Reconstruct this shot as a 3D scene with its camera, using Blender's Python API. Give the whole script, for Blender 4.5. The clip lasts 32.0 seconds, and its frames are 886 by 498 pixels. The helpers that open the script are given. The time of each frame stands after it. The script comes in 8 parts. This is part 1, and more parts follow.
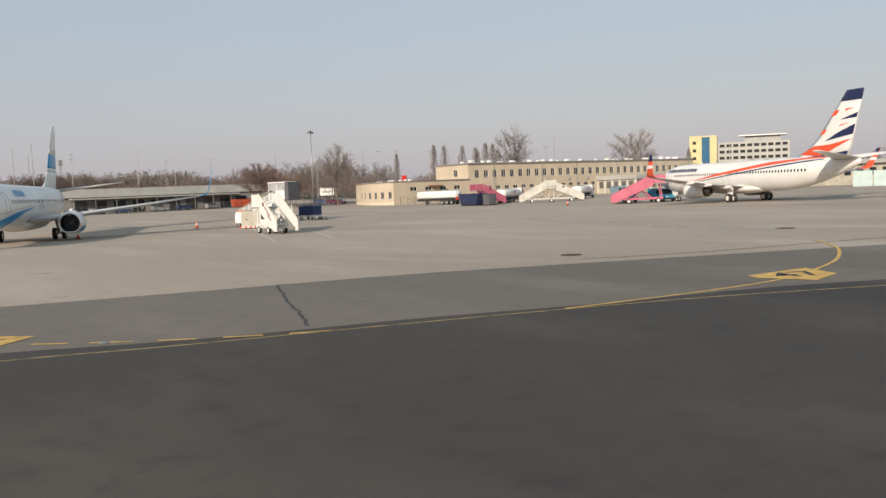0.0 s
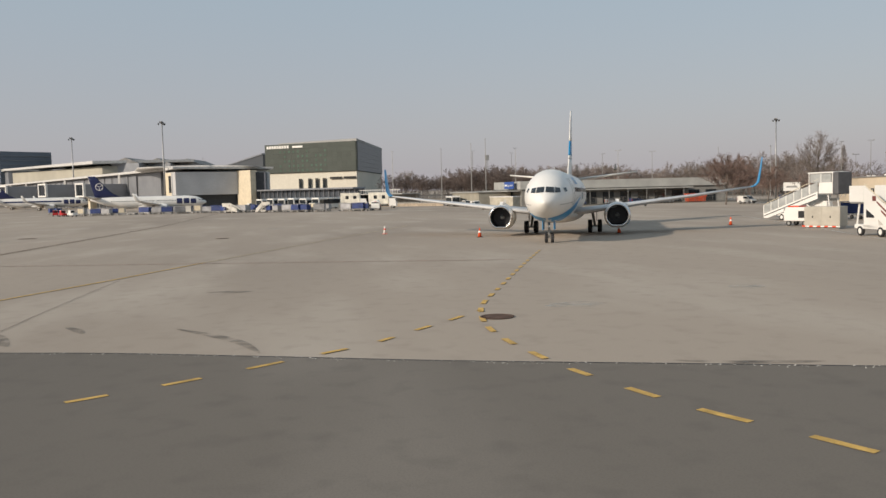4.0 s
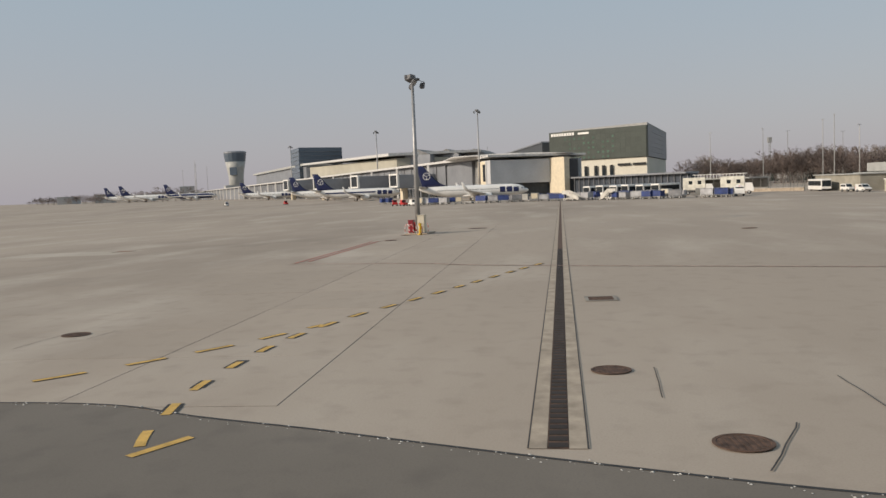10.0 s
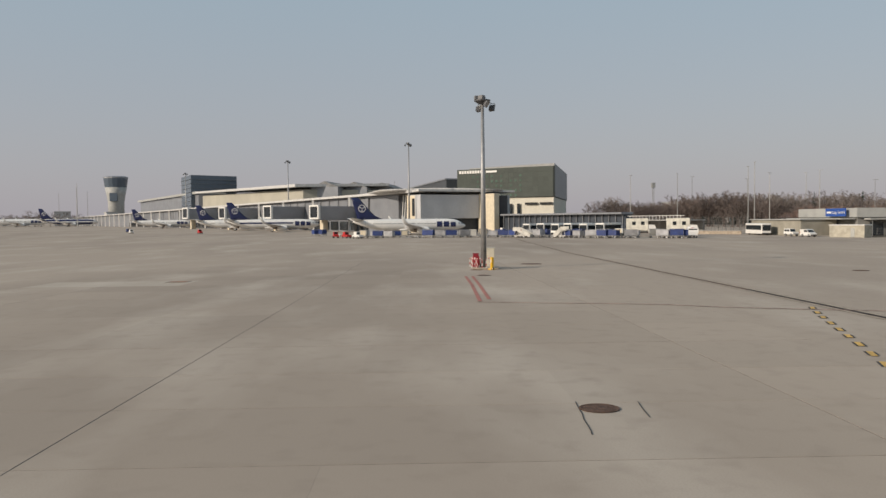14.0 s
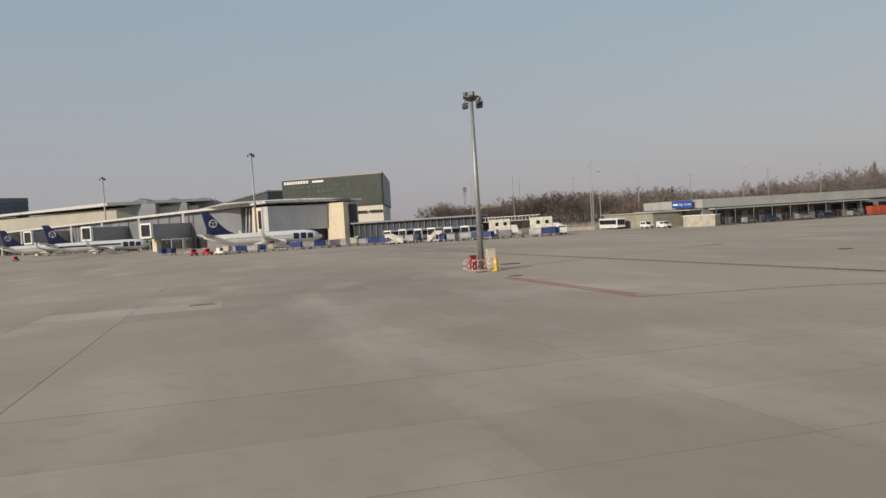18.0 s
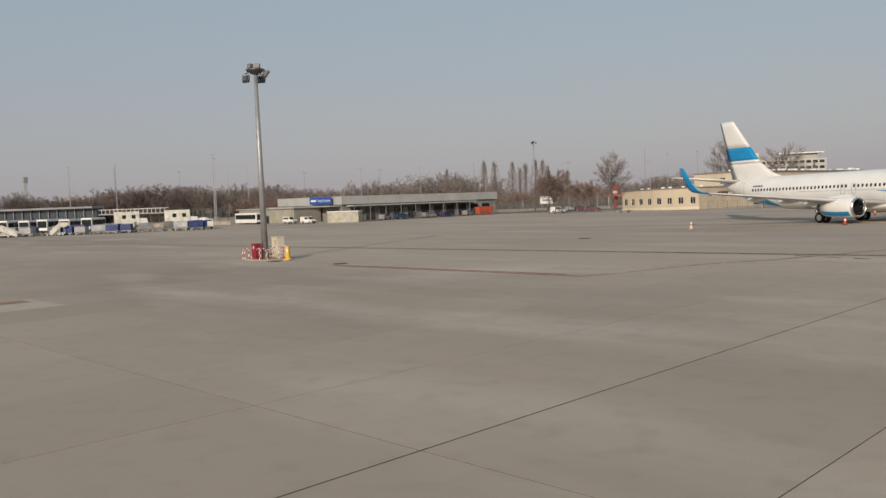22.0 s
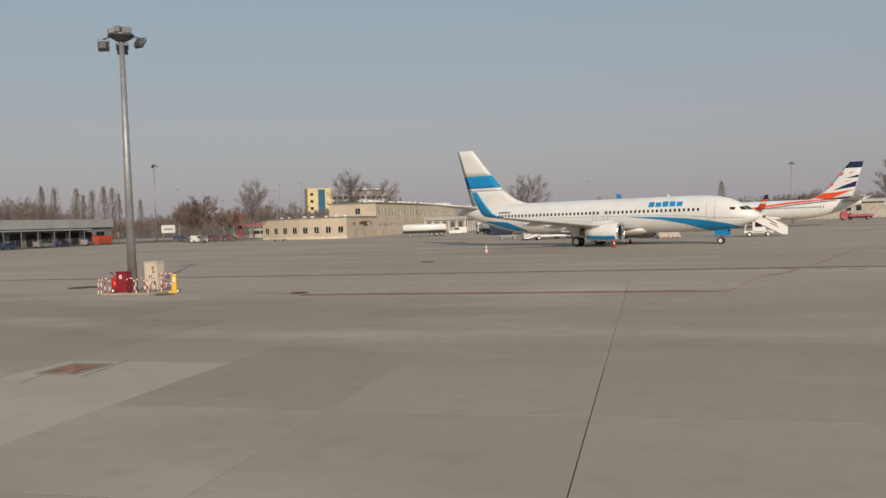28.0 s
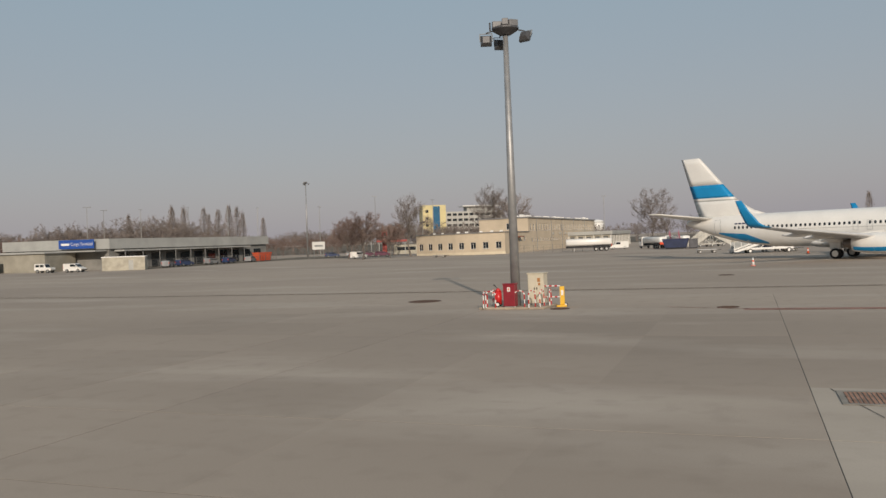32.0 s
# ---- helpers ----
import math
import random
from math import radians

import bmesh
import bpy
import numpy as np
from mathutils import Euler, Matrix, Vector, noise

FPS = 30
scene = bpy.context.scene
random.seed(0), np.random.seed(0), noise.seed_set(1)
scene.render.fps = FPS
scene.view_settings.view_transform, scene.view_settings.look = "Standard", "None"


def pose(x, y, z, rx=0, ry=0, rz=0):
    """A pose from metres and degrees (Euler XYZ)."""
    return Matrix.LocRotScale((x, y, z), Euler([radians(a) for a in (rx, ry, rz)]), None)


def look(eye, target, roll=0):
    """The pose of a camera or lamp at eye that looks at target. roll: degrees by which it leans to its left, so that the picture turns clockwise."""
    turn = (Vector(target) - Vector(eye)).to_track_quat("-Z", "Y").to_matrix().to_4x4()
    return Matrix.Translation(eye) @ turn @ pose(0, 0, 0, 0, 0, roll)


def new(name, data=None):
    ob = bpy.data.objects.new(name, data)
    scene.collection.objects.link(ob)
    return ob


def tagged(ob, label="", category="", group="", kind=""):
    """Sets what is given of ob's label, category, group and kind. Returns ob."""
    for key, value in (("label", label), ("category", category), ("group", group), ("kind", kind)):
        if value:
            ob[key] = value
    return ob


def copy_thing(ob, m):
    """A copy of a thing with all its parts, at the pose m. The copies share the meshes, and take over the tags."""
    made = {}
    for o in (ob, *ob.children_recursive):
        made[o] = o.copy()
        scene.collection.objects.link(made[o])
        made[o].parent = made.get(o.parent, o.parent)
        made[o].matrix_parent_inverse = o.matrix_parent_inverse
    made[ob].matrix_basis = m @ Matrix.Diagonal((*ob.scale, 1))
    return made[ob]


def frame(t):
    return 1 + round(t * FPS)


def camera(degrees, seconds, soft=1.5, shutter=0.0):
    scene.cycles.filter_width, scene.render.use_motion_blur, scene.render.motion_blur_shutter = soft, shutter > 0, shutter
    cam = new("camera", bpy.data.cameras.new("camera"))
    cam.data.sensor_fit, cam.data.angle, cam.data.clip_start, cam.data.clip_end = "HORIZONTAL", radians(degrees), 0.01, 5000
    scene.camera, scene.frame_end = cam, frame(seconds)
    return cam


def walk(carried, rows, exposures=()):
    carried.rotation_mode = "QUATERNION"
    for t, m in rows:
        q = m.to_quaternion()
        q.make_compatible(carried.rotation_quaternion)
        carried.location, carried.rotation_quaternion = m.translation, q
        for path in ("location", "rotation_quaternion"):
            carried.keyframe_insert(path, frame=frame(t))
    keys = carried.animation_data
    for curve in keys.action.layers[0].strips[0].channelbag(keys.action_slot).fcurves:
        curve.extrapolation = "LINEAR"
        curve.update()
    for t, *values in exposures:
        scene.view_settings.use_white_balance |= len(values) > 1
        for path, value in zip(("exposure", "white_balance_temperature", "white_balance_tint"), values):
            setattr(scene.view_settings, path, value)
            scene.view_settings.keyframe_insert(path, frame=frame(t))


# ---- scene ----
cam = camera(56.86, 32.0, soft=1.5)
PATH = [
    (0, (112.640, 32.811, 3.376), (97.824, 46.164, 1.892), -2.46),
    (0.5, (110.238, 32.680, 3.393), (95.029, 45.603, 2.099), -1.75),
    (1, (107.849, 32.336, 3.413), (91.425, 43.672, 2.077), -1.97),
    (1.5, (105.485, 31.807, 3.435), (88.424, 42.158, 2.099), -1.74),
    (2, (103.170, 31.127, 3.454), (85.399, 40.213, 2.177), -1.45),
    (2.5, (100.934, 30.320, 3.462), (82.650, 38.320, 2.163), -0.93),
    (3, (98.791, 29.378, 3.465), (80.011, 36.140, 2.207), -1.29),
    (3.5, (96.742, 28.316, 3.472), (77.684, 34.250, 2.213), -1.11),
    (4, (94.758, 27.133, 3.489), (75.445, 32.172, 2.220), -1.52),
    (4.5, (92.834, 25.822, 3.513), (73.306, 29.947, 2.232), -1.92),
    (5, (90.983, 24.377, 3.538), (71.289, 27.615, 2.256), -2.13),
    (5.5, (89.221, 22.796, 3.556), (69.409, 25.225, 2.300), -2.11),
    (6, (87.558, 21.082, 3.558), (67.669, 22.828, 2.373), -1.86),
    (6.5, (85.986, 19.252, 3.551), (66.012, 19.552, 2.584), -2.41),
    (7, (84.495, 17.330, 3.543), (64.524, 17.339, 2.466), -1.54),
    (7.5, (83.075, 15.362, 3.536), (63.114, 14.946, 2.357), -1.54),
    (8, (81.732, 13.390, 3.539), (61.762, 13.169, 2.471), -1.50),
    (8.5, (80.481, 11.438, 3.548), (60.519, 10.945, 2.418), -1.59),
    (9, (79.329, 9.490, 3.559), (59.383, 8.691, 2.315), -1.98),
    (9.5, (78.255, 7.513, 3.574), (58.312, 6.690, 2.315), -2.26),
    (10, (77.237, 5.498, 3.598), (57.304, 4.538, 2.268), -2.29),
    (10.5, (76.260, 3.458, 3.622), (56.325, 2.521, 2.315), -1.78),
    (11, (75.307, 1.396, 3.626), (55.388, 0.155, 2.320), -2.48),
    (11.5, (74.367, -0.682, 3.619), (54.454, -2.045, 2.345), -3.05),
    (12, (73.442, -2.761, 3.614), (53.512, -3.764, 2.266), -2.85),
    (12.5, (72.547, -4.830, 3.617), (52.598, -5.445, 2.325), -2.19),
    (13, (71.706, -6.876, 3.616), (51.748, -7.353, 2.414), -3.52),
    (13.5, (70.917, -8.863, 3.616), (50.959, -9.170, 2.363), -2.13),
    (14, (70.172, -10.788, 3.610), (50.274, -8.841, 3.070), -0.58),
    (14.5, (69.451, -12.671, 3.603), (49.500, -11.476, 2.851), -2.05),
    (15, (68.731, -14.530, 3.604), (48.783, -13.390, 2.735), -2.49),
    (15.5, (68.001, -16.379, 3.611), (48.088, -14.762, 2.694), -2.38),
    (16, (67.251, -18.224, 3.620), (47.424, -15.765, 2.695), -2.05),
    (16.5, (66.470, -20.068, 3.620), (46.800, -16.567, 2.700), -1.73),
    (17, (65.641, -21.915, 3.608), (46.194, -17.339, 2.677), -1.76),
    (17.5, (64.737, -23.774, 3.602), (45.448, -18.549, 2.803), -2.52),
    (18, (63.739, -25.631, 3.614), (44.842, -19.099, 3.135), -3.62),
    (18.5, (62.647, -27.451, 3.621), (44.090, -20.015, 3.040), -3.03),
    (19, (61.455, -29.219, 3.613), (43.524, -20.382, 3.015), -4.04),
    (19.5, (60.152, -30.931, 3.603), (42.682, -21.222, 2.888), -4.04),
    (20, (58.732, -32.581, 3.600), (42.010, -21.628, 2.961), -3.97),
    (20.5, (57.201, -34.143, 3.602), (41.265, -22.075, 2.950), -2.93),
    (21, (55.566, -35.583, 3.609), (40.394, -22.575, 2.830), -2.63),
    (21.5, (53.836, -36.897, 3.613), (39.471, -23.012, 2.669), -1.78),
    (22, (52.013, -38.072, 3.608), (38.747, -23.143, 2.538), -2.48),
    (22.5, (50.091, -39.101, 3.594), (38.315, -22.981, 2.386), -0.92),
    (23, (48.057, -39.988, 3.578), (38.163, -22.645, 2.418), -1.31),
    (23.5, (45.931, -40.726, 3.564), (37.951, -22.403, 2.803), -0.67),
    (24, (43.732, -41.319, 3.554), (36.311, -22.765, 2.737), -0.44),
    (24.5, (41.478, -41.785, 3.548), (35.005, -22.880, 2.717), -2.65),
    (25, (39.188, -42.139, 3.544), (33.873, -22.869, 2.890), -2.57),
    (25.5, (36.884, -42.390, 3.538), (31.894, -23.034, 2.870), -2.29),
    (26, (34.583, -42.543, 3.532), (29.599, -23.184, 2.900), -2.19),
    (26.5, (32.301, -42.610, 3.527), (27.236, -23.270, 2.947), -2.20),
    (27, (30.042, -42.614, 3.523), (25.044, -23.256, 2.974), -2.22),
    (27.5, (27.809, -42.580, 3.520), (23.256, -23.113, 2.945), -2.17),
    (28, (25.596, -42.535, 3.516), (22.111, -22.853, 2.823), -1.96),
    (28.5, (23.397, -42.500, 3.509), (20.944, -22.658, 2.999), -1.96),
    (29, (21.225, -42.479, 3.507), (19.750, -22.535, 3.259), -2.02),
    (29.5, (19.104, -42.457, 3.519), (16.591, -22.617, 3.235), -3.14),
    (30, (17.041, -42.409, 3.546), (12.460, -22.948, 3.026), -3.95),
    (30.5, (15.011, -42.329, 3.580), (9.516, -23.105, 3.063), -3.39),
    (31, (12.971, -42.231, 3.602), (6.987, -23.152, 3.197), -3.24),
    (31.5, (10.902, -42.125, 3.608), (5.353, -22.914, 3.223), -4.19),
    (32, (8.801, -42.014, 3.602), (3.169, -22.824, 3.412), -2.36),
]
walk(cam, [(t, look(eye, target, roll)) for t, eye, target, roll in PATH],
     exposures=[(0.0, 0.34), (2.0, 0.18), (9.0, 0.1), (16.0, 0.0), (24.0, -0.08), (32.0, -0.18)])

# ---- light ----
SUN_AZ, SUN_EL = -68.0, 21.5        # direction to the sun: degrees from +x towards +y, height
world = bpy.data.worlds.new("world")
scene.world = world
world.use_nodes = True
wn, wl = world.node_tree.nodes, world.node_tree.links
sky = wn.new("ShaderNodeTexSky")
sky.sky_type = "NISHITA"
sky.sun_disc = False
sky.sun_elevation = radians(SUN_EL)
sky.sun_rotation = radians(90.0 - SUN_AZ)
sky.altitude = 100.0
sky.air_density, sky.dust_density, sky.ozone_density = 1.4, 2.4, 1.0
# thick grey haze veils the sky evenly
hs, veil = wn.new("ShaderNodeHueSaturation"), wn.new("ShaderNodeMix")
hs.inputs["Saturation"].default_value = 1.0
veil.data_type = "RGBA"
veil.inputs[0].default_value = 0.8
co, sep, tone = wn.new("ShaderNodeTexCoord"), wn.new("ShaderNodeSeparateXYZ"), wn.new("ShaderNodeMix")
up = wn.new("ShaderNodeMapRange")
up.inputs[1].default_value, up.inputs[2].default_value = 0.0, 0.28
tone.data_type = "RGBA"
tone.inputs[6].default_value = (4.25, 3.98, 4.4, 1)         # mauve haze low down
tone.inputs[7].default_value = (3.5, 4.3, 5.0, 1)         # pale blue above
wl.new(co.outputs["Generated"], sep.inputs[0])
wl.new(sep.outputs[2], up.inputs[0])
wl.new(up.outputs[0], tone.inputs[0])
wl.new(tone.outputs[2], veil.inputs[7])
wl.new(sky.outputs[0], hs.inputs["Color"])
wl.new(hs.outputs[0], veil.inputs[6])
wl.new(veil.outputs[2], wn["Background"].inputs[0])
wn["Background"].inputs[1].default_value = 0.1
sun = new("sun", bpy.data.lights.new("sun", "SUN"))
sun.data.energy, sun.data.angle, sun.data.color = 3.8, radians(0.9), (1.0, 0.87, 0.73)
sun.matrix_world = look((0, 0, 0), (-math.cos(radians(SUN_AZ)) * math.cos(radians(SUN_EL)),
                                    -math.sin(radians(SUN_AZ)) * math.cos(radians(SUN_EL)), -math.sin(radians(SUN_EL))))


# ---- materials ----
def material(name, color, rough=0.7, metal=0.0, vary=0.12, scale=1.0, fine=0.06, bump=0.0, bump_scale=8.0, tint=None, piece=0.0, spec=0.5):
    """A paint or stone: two scales of noise in metres on the colour, a little relief, and piece-to-piece variation."""
    m = bpy.data.materials.new(name)
    m.use_nodes = True
    n, l = m.node_tree.nodes, m.node_tree.links
    b = n["Principled BSDF"]
    b.inputs["Roughness"].default_value, b.inputs["Metallic"].default_value = rough, metal
    b.inputs["Specular IOR Level"].default_value = spec
    geo = n.new("ShaderNodeNewGeometry")
    big, small = n.new("ShaderNodeTexNoise"), n.new("ShaderNodeTexNoise")
    big.inputs["Scale"].default_value, big.inputs["Detail"].default_value = scale, 5
    small.inputs["Scale"].default_value, small.inputs["Detail"].default_value = scale * 14, 4
    for t in (big, small):
        l.new(geo.outputs["Position"], t.inputs["Vector"])
    c0 = n.new("ShaderNodeMix"); c0.data_type = "RGBA"
    t2 = tint or tuple(max(0.0, c * (1 - 2.2 * vary)) for c in color)
    c0.inputs[6].default_value = (*[min(1.0, c * (1 + vary)) for c in color], 1)
    c0.inputs[7].default_value = (*t2, 1)
    r = n.new("ShaderNodeMapRange")
    r.inputs[1].default_value, r.inputs[2].default_value = 0.32, 0.72
    l.new(big.outputs[0], r.inputs[0]); l.new(r.outputs[0], c0.inputs[0])
    h = n.new("ShaderNodeHueSaturation")
    r2 = n.new("ShaderNodeMapRange")
    r2.inputs[1].default_value, r2.inputs[2].default_value = 0.25, 0.75
    r2.inputs[3].default_value, r2.inputs[4].default_value = 1 - fine, 1 + fine
    l.new(small.outputs[0], r2.inputs[0])
    l.new(c0.outputs[2], h.inputs["Color"])
    if piece:
        o = n.new("ShaderNodeObjectInfo")
        r3 = n.new("ShaderNodeMapRange")
        r3.inputs[3].default_value, r3.inputs[4].default_value = 1 - piece, 1 + piece
        l.new(o.outputs["Random"], r3.inputs[0])
        mul = n.new("ShaderNodeMath"); mul.operation = "MULTIPLY"
        l.new(r2.outputs[0], mul.inputs[0]); l.new(r3.outputs[0], mul.inputs[1])
        l.new(mul.outputs[0], h.inputs["Value"])
    else:
        l.new(r2.outputs[0], h.inputs["Value"])
    l.new(h.outputs[0], b.inputs["Base Color"])
    if bump:
        bp = n.new("ShaderNodeBump")
        bn = n.new("ShaderNodeTexNoise")
        bn.inputs["Scale"].default_value, bn.inputs["Detail"].default_value = bump_scale, 6
        l.new(geo.outputs["Position"], bn.inputs["Vector"])
        bp.inputs["Strength"].default_value, bp.inputs["Distance"].default_value = bump, 0.02
        l.new(bn.outputs[0], bp.inputs["Height"]); l.new(bp.outputs[0], b.inputs["Normal"])
    return m


M = {}
def mat(name, *a, **k):
    if name not in M:
        M[name] = material(name, *a, **k)
    return M[name]


GRID = -4.1                                     # the apron's slabs lie turned by this
GU = Vector((math.cos(radians(GRID)), math.sin(radians(GRID)), 0))
GV = Vector((-math.sin(radians(GRID)), math.cos(radians(GRID)), 0))


def ground_material(name, base, dark, pale, joints=0.0, rough=0.9, piece=0.0):
    """Weathered paving: broad stains, medium blotches, grit; with joints, a grid of dark seams continues the laid slabs."""
    m = bpy.data.materials.new(name)
    m.use_nodes = True
    n, l = m.node_tree.nodes, m.node_tree.links
    b = n["Principled BSDF"]
    b.inputs["Roughness"].default_value = rough
    b.inputs["Specular IOR Level"].default_value = 0.25
    geo = n.new("ShaderNodeNewGeometry")
    mp = n.new("ShaderNodeMapping")
    mp.inputs["Rotation"].default_value = (0, 0, radians(-GRID))
    l.new(geo.outputs["Position"], mp.inputs["Vector"])
    st = n.new("ShaderNodeMapping")
    st.inputs["Scale"].default_value = (0.35, 1.0, 1.0)
    l.new(mp.outputs[0], st.inputs["Vector"])

    def tex(scale, detail, vec, lo, hi):
        t = n.new("ShaderNodeTexNoise")
        t.inputs["Scale"].default_value, t.inputs["Detail"].default_value = scale, detail
        l.new(vec.outputs[0], t.inputs["Vector"])
        r = n.new("ShaderNodeMapRange")
        r.inputs[1].default_value, r.inputs[2].default_value = lo, hi
        l.new(t.outputs[0], r.inputs[0])
        return r

    def mix(fac, a, c, k=1.0):
        x = n.new("ShaderNodeMix"); x.data_type = "RGBA"
        f = n.new("ShaderNodeMath"); f.operation = "MULTIPLY"; f.inputs[1].default_value = k
        l.new(fac.outputs[0], f.inputs[0]); l.new(f.outputs[0], x.inputs[0])
        if isinstance(a, tuple): x.inputs[6].default_value = (*a, 1)
        else: l.new(a.outputs[2], x.inputs[6])
        x.inputs[7].default_value = (*c, 1)
        return x

    c = mix(tex(0.035, 4, st, 0.42, 0.66), base, dark, 0.68)
    c = mix(tex(0.16, 6, st, 0.5, 0.72), c, pale, 0.8)
    c = mix(tex(1.3, 6, mp, 0.52, 0.8), c, dark, 0.5)
    c = mix(tex(30.0, 3, mp, 0.45, 0.8), c, dark, 0.35)
    last = c
    if joints:
        sx = n.new("ShaderNodeSeparateXYZ")
        l.new(mp.outputs[0], sx.inputs[0])
        best = None
        for axis, off, step in ((0, 13.3, 4.6), (1, 12.5, 4.74)):
            a = n.new("ShaderNodeMath"); a.operation = "SUBTRACT"; a.inputs[1].default_value = off - step / 2
            l.new(sx.outputs[axis], a.inputs[0])
            q = n.new("ShaderNodeMath"); q.operation = "FLOORED_MODULO"; q.inputs[1].default_value = step
            l.new(a.outputs[0], q.inputs[0])
            d = n.new("ShaderNodeMath"); d.operation = "SUBTRACT"; d.inputs[1].default_value = step / 2
            l.new(q.outputs[0], d.inputs[0])
            e = n.new("ShaderNodeMath"); e.operation = "ABSOLUTE"
            l.new(d.outputs[0], e.inputs[0])
            g = n.new("ShaderNodeMath"); g.operation = "LESS_THAN"; g.inputs[1].default_value = joints
            l.new(e.outputs[0], g.inputs[0])
            best = g if best is None else best
            if best is not g:
                u = n.new("ShaderNodeMath"); u.operation = "MAXIMUM"
                l.new(best.outputs[0], u.inputs[0]); l.new(g.outputs[0], u.inputs[1])
                best = u
        last = mix(best, c, tuple(v * 0.35 for v in dark), 0.7)
    if piece:
        o, r3, hv_ = n.new("ShaderNodeObjectInfo"), n.new("ShaderNodeMapRange"), n.new("ShaderNodeHueSaturation")
        r3.inputs[3].default_value, r3.inputs[4].default_value = 1 - piece, 1 + piece
        l.new(o.outputs["Random"], r3.inputs[0]); l.new(r3.outputs[0], hv_.inputs["Value"])
        l.new(last.outputs[2], hv_.inputs["Color"]); l.new(hv_.outputs[0], b.inputs["Base Color"])
    else:
        l.new(last.outputs[2], b.inputs["Base Color"])
    bp, bn = n.new("ShaderNodeBump"), n.new("ShaderNodeTexNoise")
    bn.inputs["Scale"].default_value, bn.inputs["Detail"].default_value = 40.0, 6
    l.new(mp.outputs[0], bn.inputs["Vector"])
    bp.inputs["Strength"].default_value, bp.inputs["Distance"].default_value = 0.25, 0.01
    l.new(bn.outputs[0], bp.inputs["Height"]); l.new(bp.outputs[0], b.inputs["Normal"])
    return m


CONCRETE = ground_material("apron_concrete", (0.370, 0.311, 0.253), (0.254, 0.212, 0.173), (0.45, 0.392, 0.328))
CONCRETE_SLAB = ground_material("slab_concrete", (0.370, 0.311, 0.253), (0.254, 0.212, 0.173), (0.46, 0.402, 0.338), piece=0.05)
PALE_SLAB = ground_material("new_slab_concrete", (0.45, 0.395, 0.33), (0.32, 0.275, 0.225), (0.50, 0.44, 0.37))
SHOULDER = ground_material("shoulder_asphalt", (0.165, 0.145, 0.122), (0.103, 0.092, 0.08), (0.215, 0.19, 0.162))
TAXIWAY = ground_material("taxiway_asphalt", (0.060, 0.053, 0.047), (0.028, 0.028, 0.031), (0.105, 0.088, 0.072))
WHITE = mat("white_paint", (0.73, 0.715, 0.68), 0.35, vary=0.04, scale=0.4, fine=0.02)
GREY = mat("grey_metal", (0.32, 0.32, 0.31), 0.5, 0.4, vary=0.08)
DARK = mat("dark_rubber", (0.022, 0.022, 0.024), 0.8, vary=0.2, scale=3)
STEEL = mat("galvanised_steel", (0.42, 0.42, 0.41), 0.45, 0.7, vary=0.1, scale=2)
GLASS = mat("dark_glass", (0.02, 0.025, 0.03), 0.08, vary=0.1, fine=0.0)
BLUE = mat("azure_paint", (0.008, 0.235, 0.50), 0.35, vary=0.04, fine=0.02)
NAVY = mat("navy_paint", (0.014, 0.02, 0.075), 0.35, vary=0.05, fine=0.02)
RED = mat("orange_red_paint", (0.70, 0.085, 0.03), 0.4, vary=0.06)
CRIMSON = mat("crimson_paint", (0.22, 0.012, 0.022), 0.45, vary=0.08, scale=3)
PINK = mat("pink_paint", (0.52, 0.13, 0.19), 0.55, vary=0.08)
YELLOW = mat("yellow_line_paint", (0.58, 0.36, 0.09), 0.75, vary=0.16, scale=2.5, fine=0.15)
BLACKP = mat("black_line_paint", (0.035, 0.034, 0.034), 0.8, vary=0.2, scale=3)
REDLINE = mat("red_line_paint", (0.38, 0.15, 0.115), 0.8, vary=0.2, scale=2)
WHITELINE = mat("white_line_paint", (0.55, 0.54, 0.51), 0.8, vary=0.2, scale=2)
RENDER_ = mat("beige_render", (0.52, 0.435, 0.325), 0.9, vary=0.06, scale=0.25, fine=0.04, bump=0.15)
CREAM = mat("cream_panel", (0.62, 0.54, 0.40), 0.7, vary=0.06, scale=0.8)
PALEGREY = mat("pale_grey_cladding", (0.36, 0.36, 0.34), 0.6, vary=0.08, scale=0.3)
CLAD = mat("grey_cladding", (0.26, 0.27, 0.29), 0.45, 0.3, vary=0.08, scale=0.15)
ROOFING = mat("grey_roofing", (0.22, 0.215, 0.21), 0.8, vary=0.15, scale=0.3)
YELLOWP = mat("signal_yellow_paint", (0.72, 0.42, 0.02), 0.45, vary=0.06, scale=3)
ORANGE = mat("orange_container_paint", (0.55, 0.085, 0.03), 0.55, vary=0.1)
BLUESIGN = mat("blue_sign_face", (0.02, 0.075, 0.32), 0.5, vary=0.06)
CARTBLUE = mat("blue_cart_paint", (0.022, 0.045, 0.17), 0.6, vary=0.15, piece=0.25)
RUST = mat("rusty_iron", (0.11, 0.065, 0.045), 0.85, 0.3, vary=0.25, scale=6)
BARK = mat("grey_bark", (0.16, 0.135, 0.115), 0.95, vary=0.2, scale=1.5)
TWIG = mat("bare_twigs", (0.215, 0.18, 0.16), 0.95, vary=0.2, scale=0.6)
BROWNTWIG = mat("russet_twigs", (0.225, 0.155, 0.13), 0.95, vary=0.2, scale=0.6)
FIR = mat("dark_conifer", (0.03, 0.045, 0.03), 0.95, vary=0.2, scale=0.6)


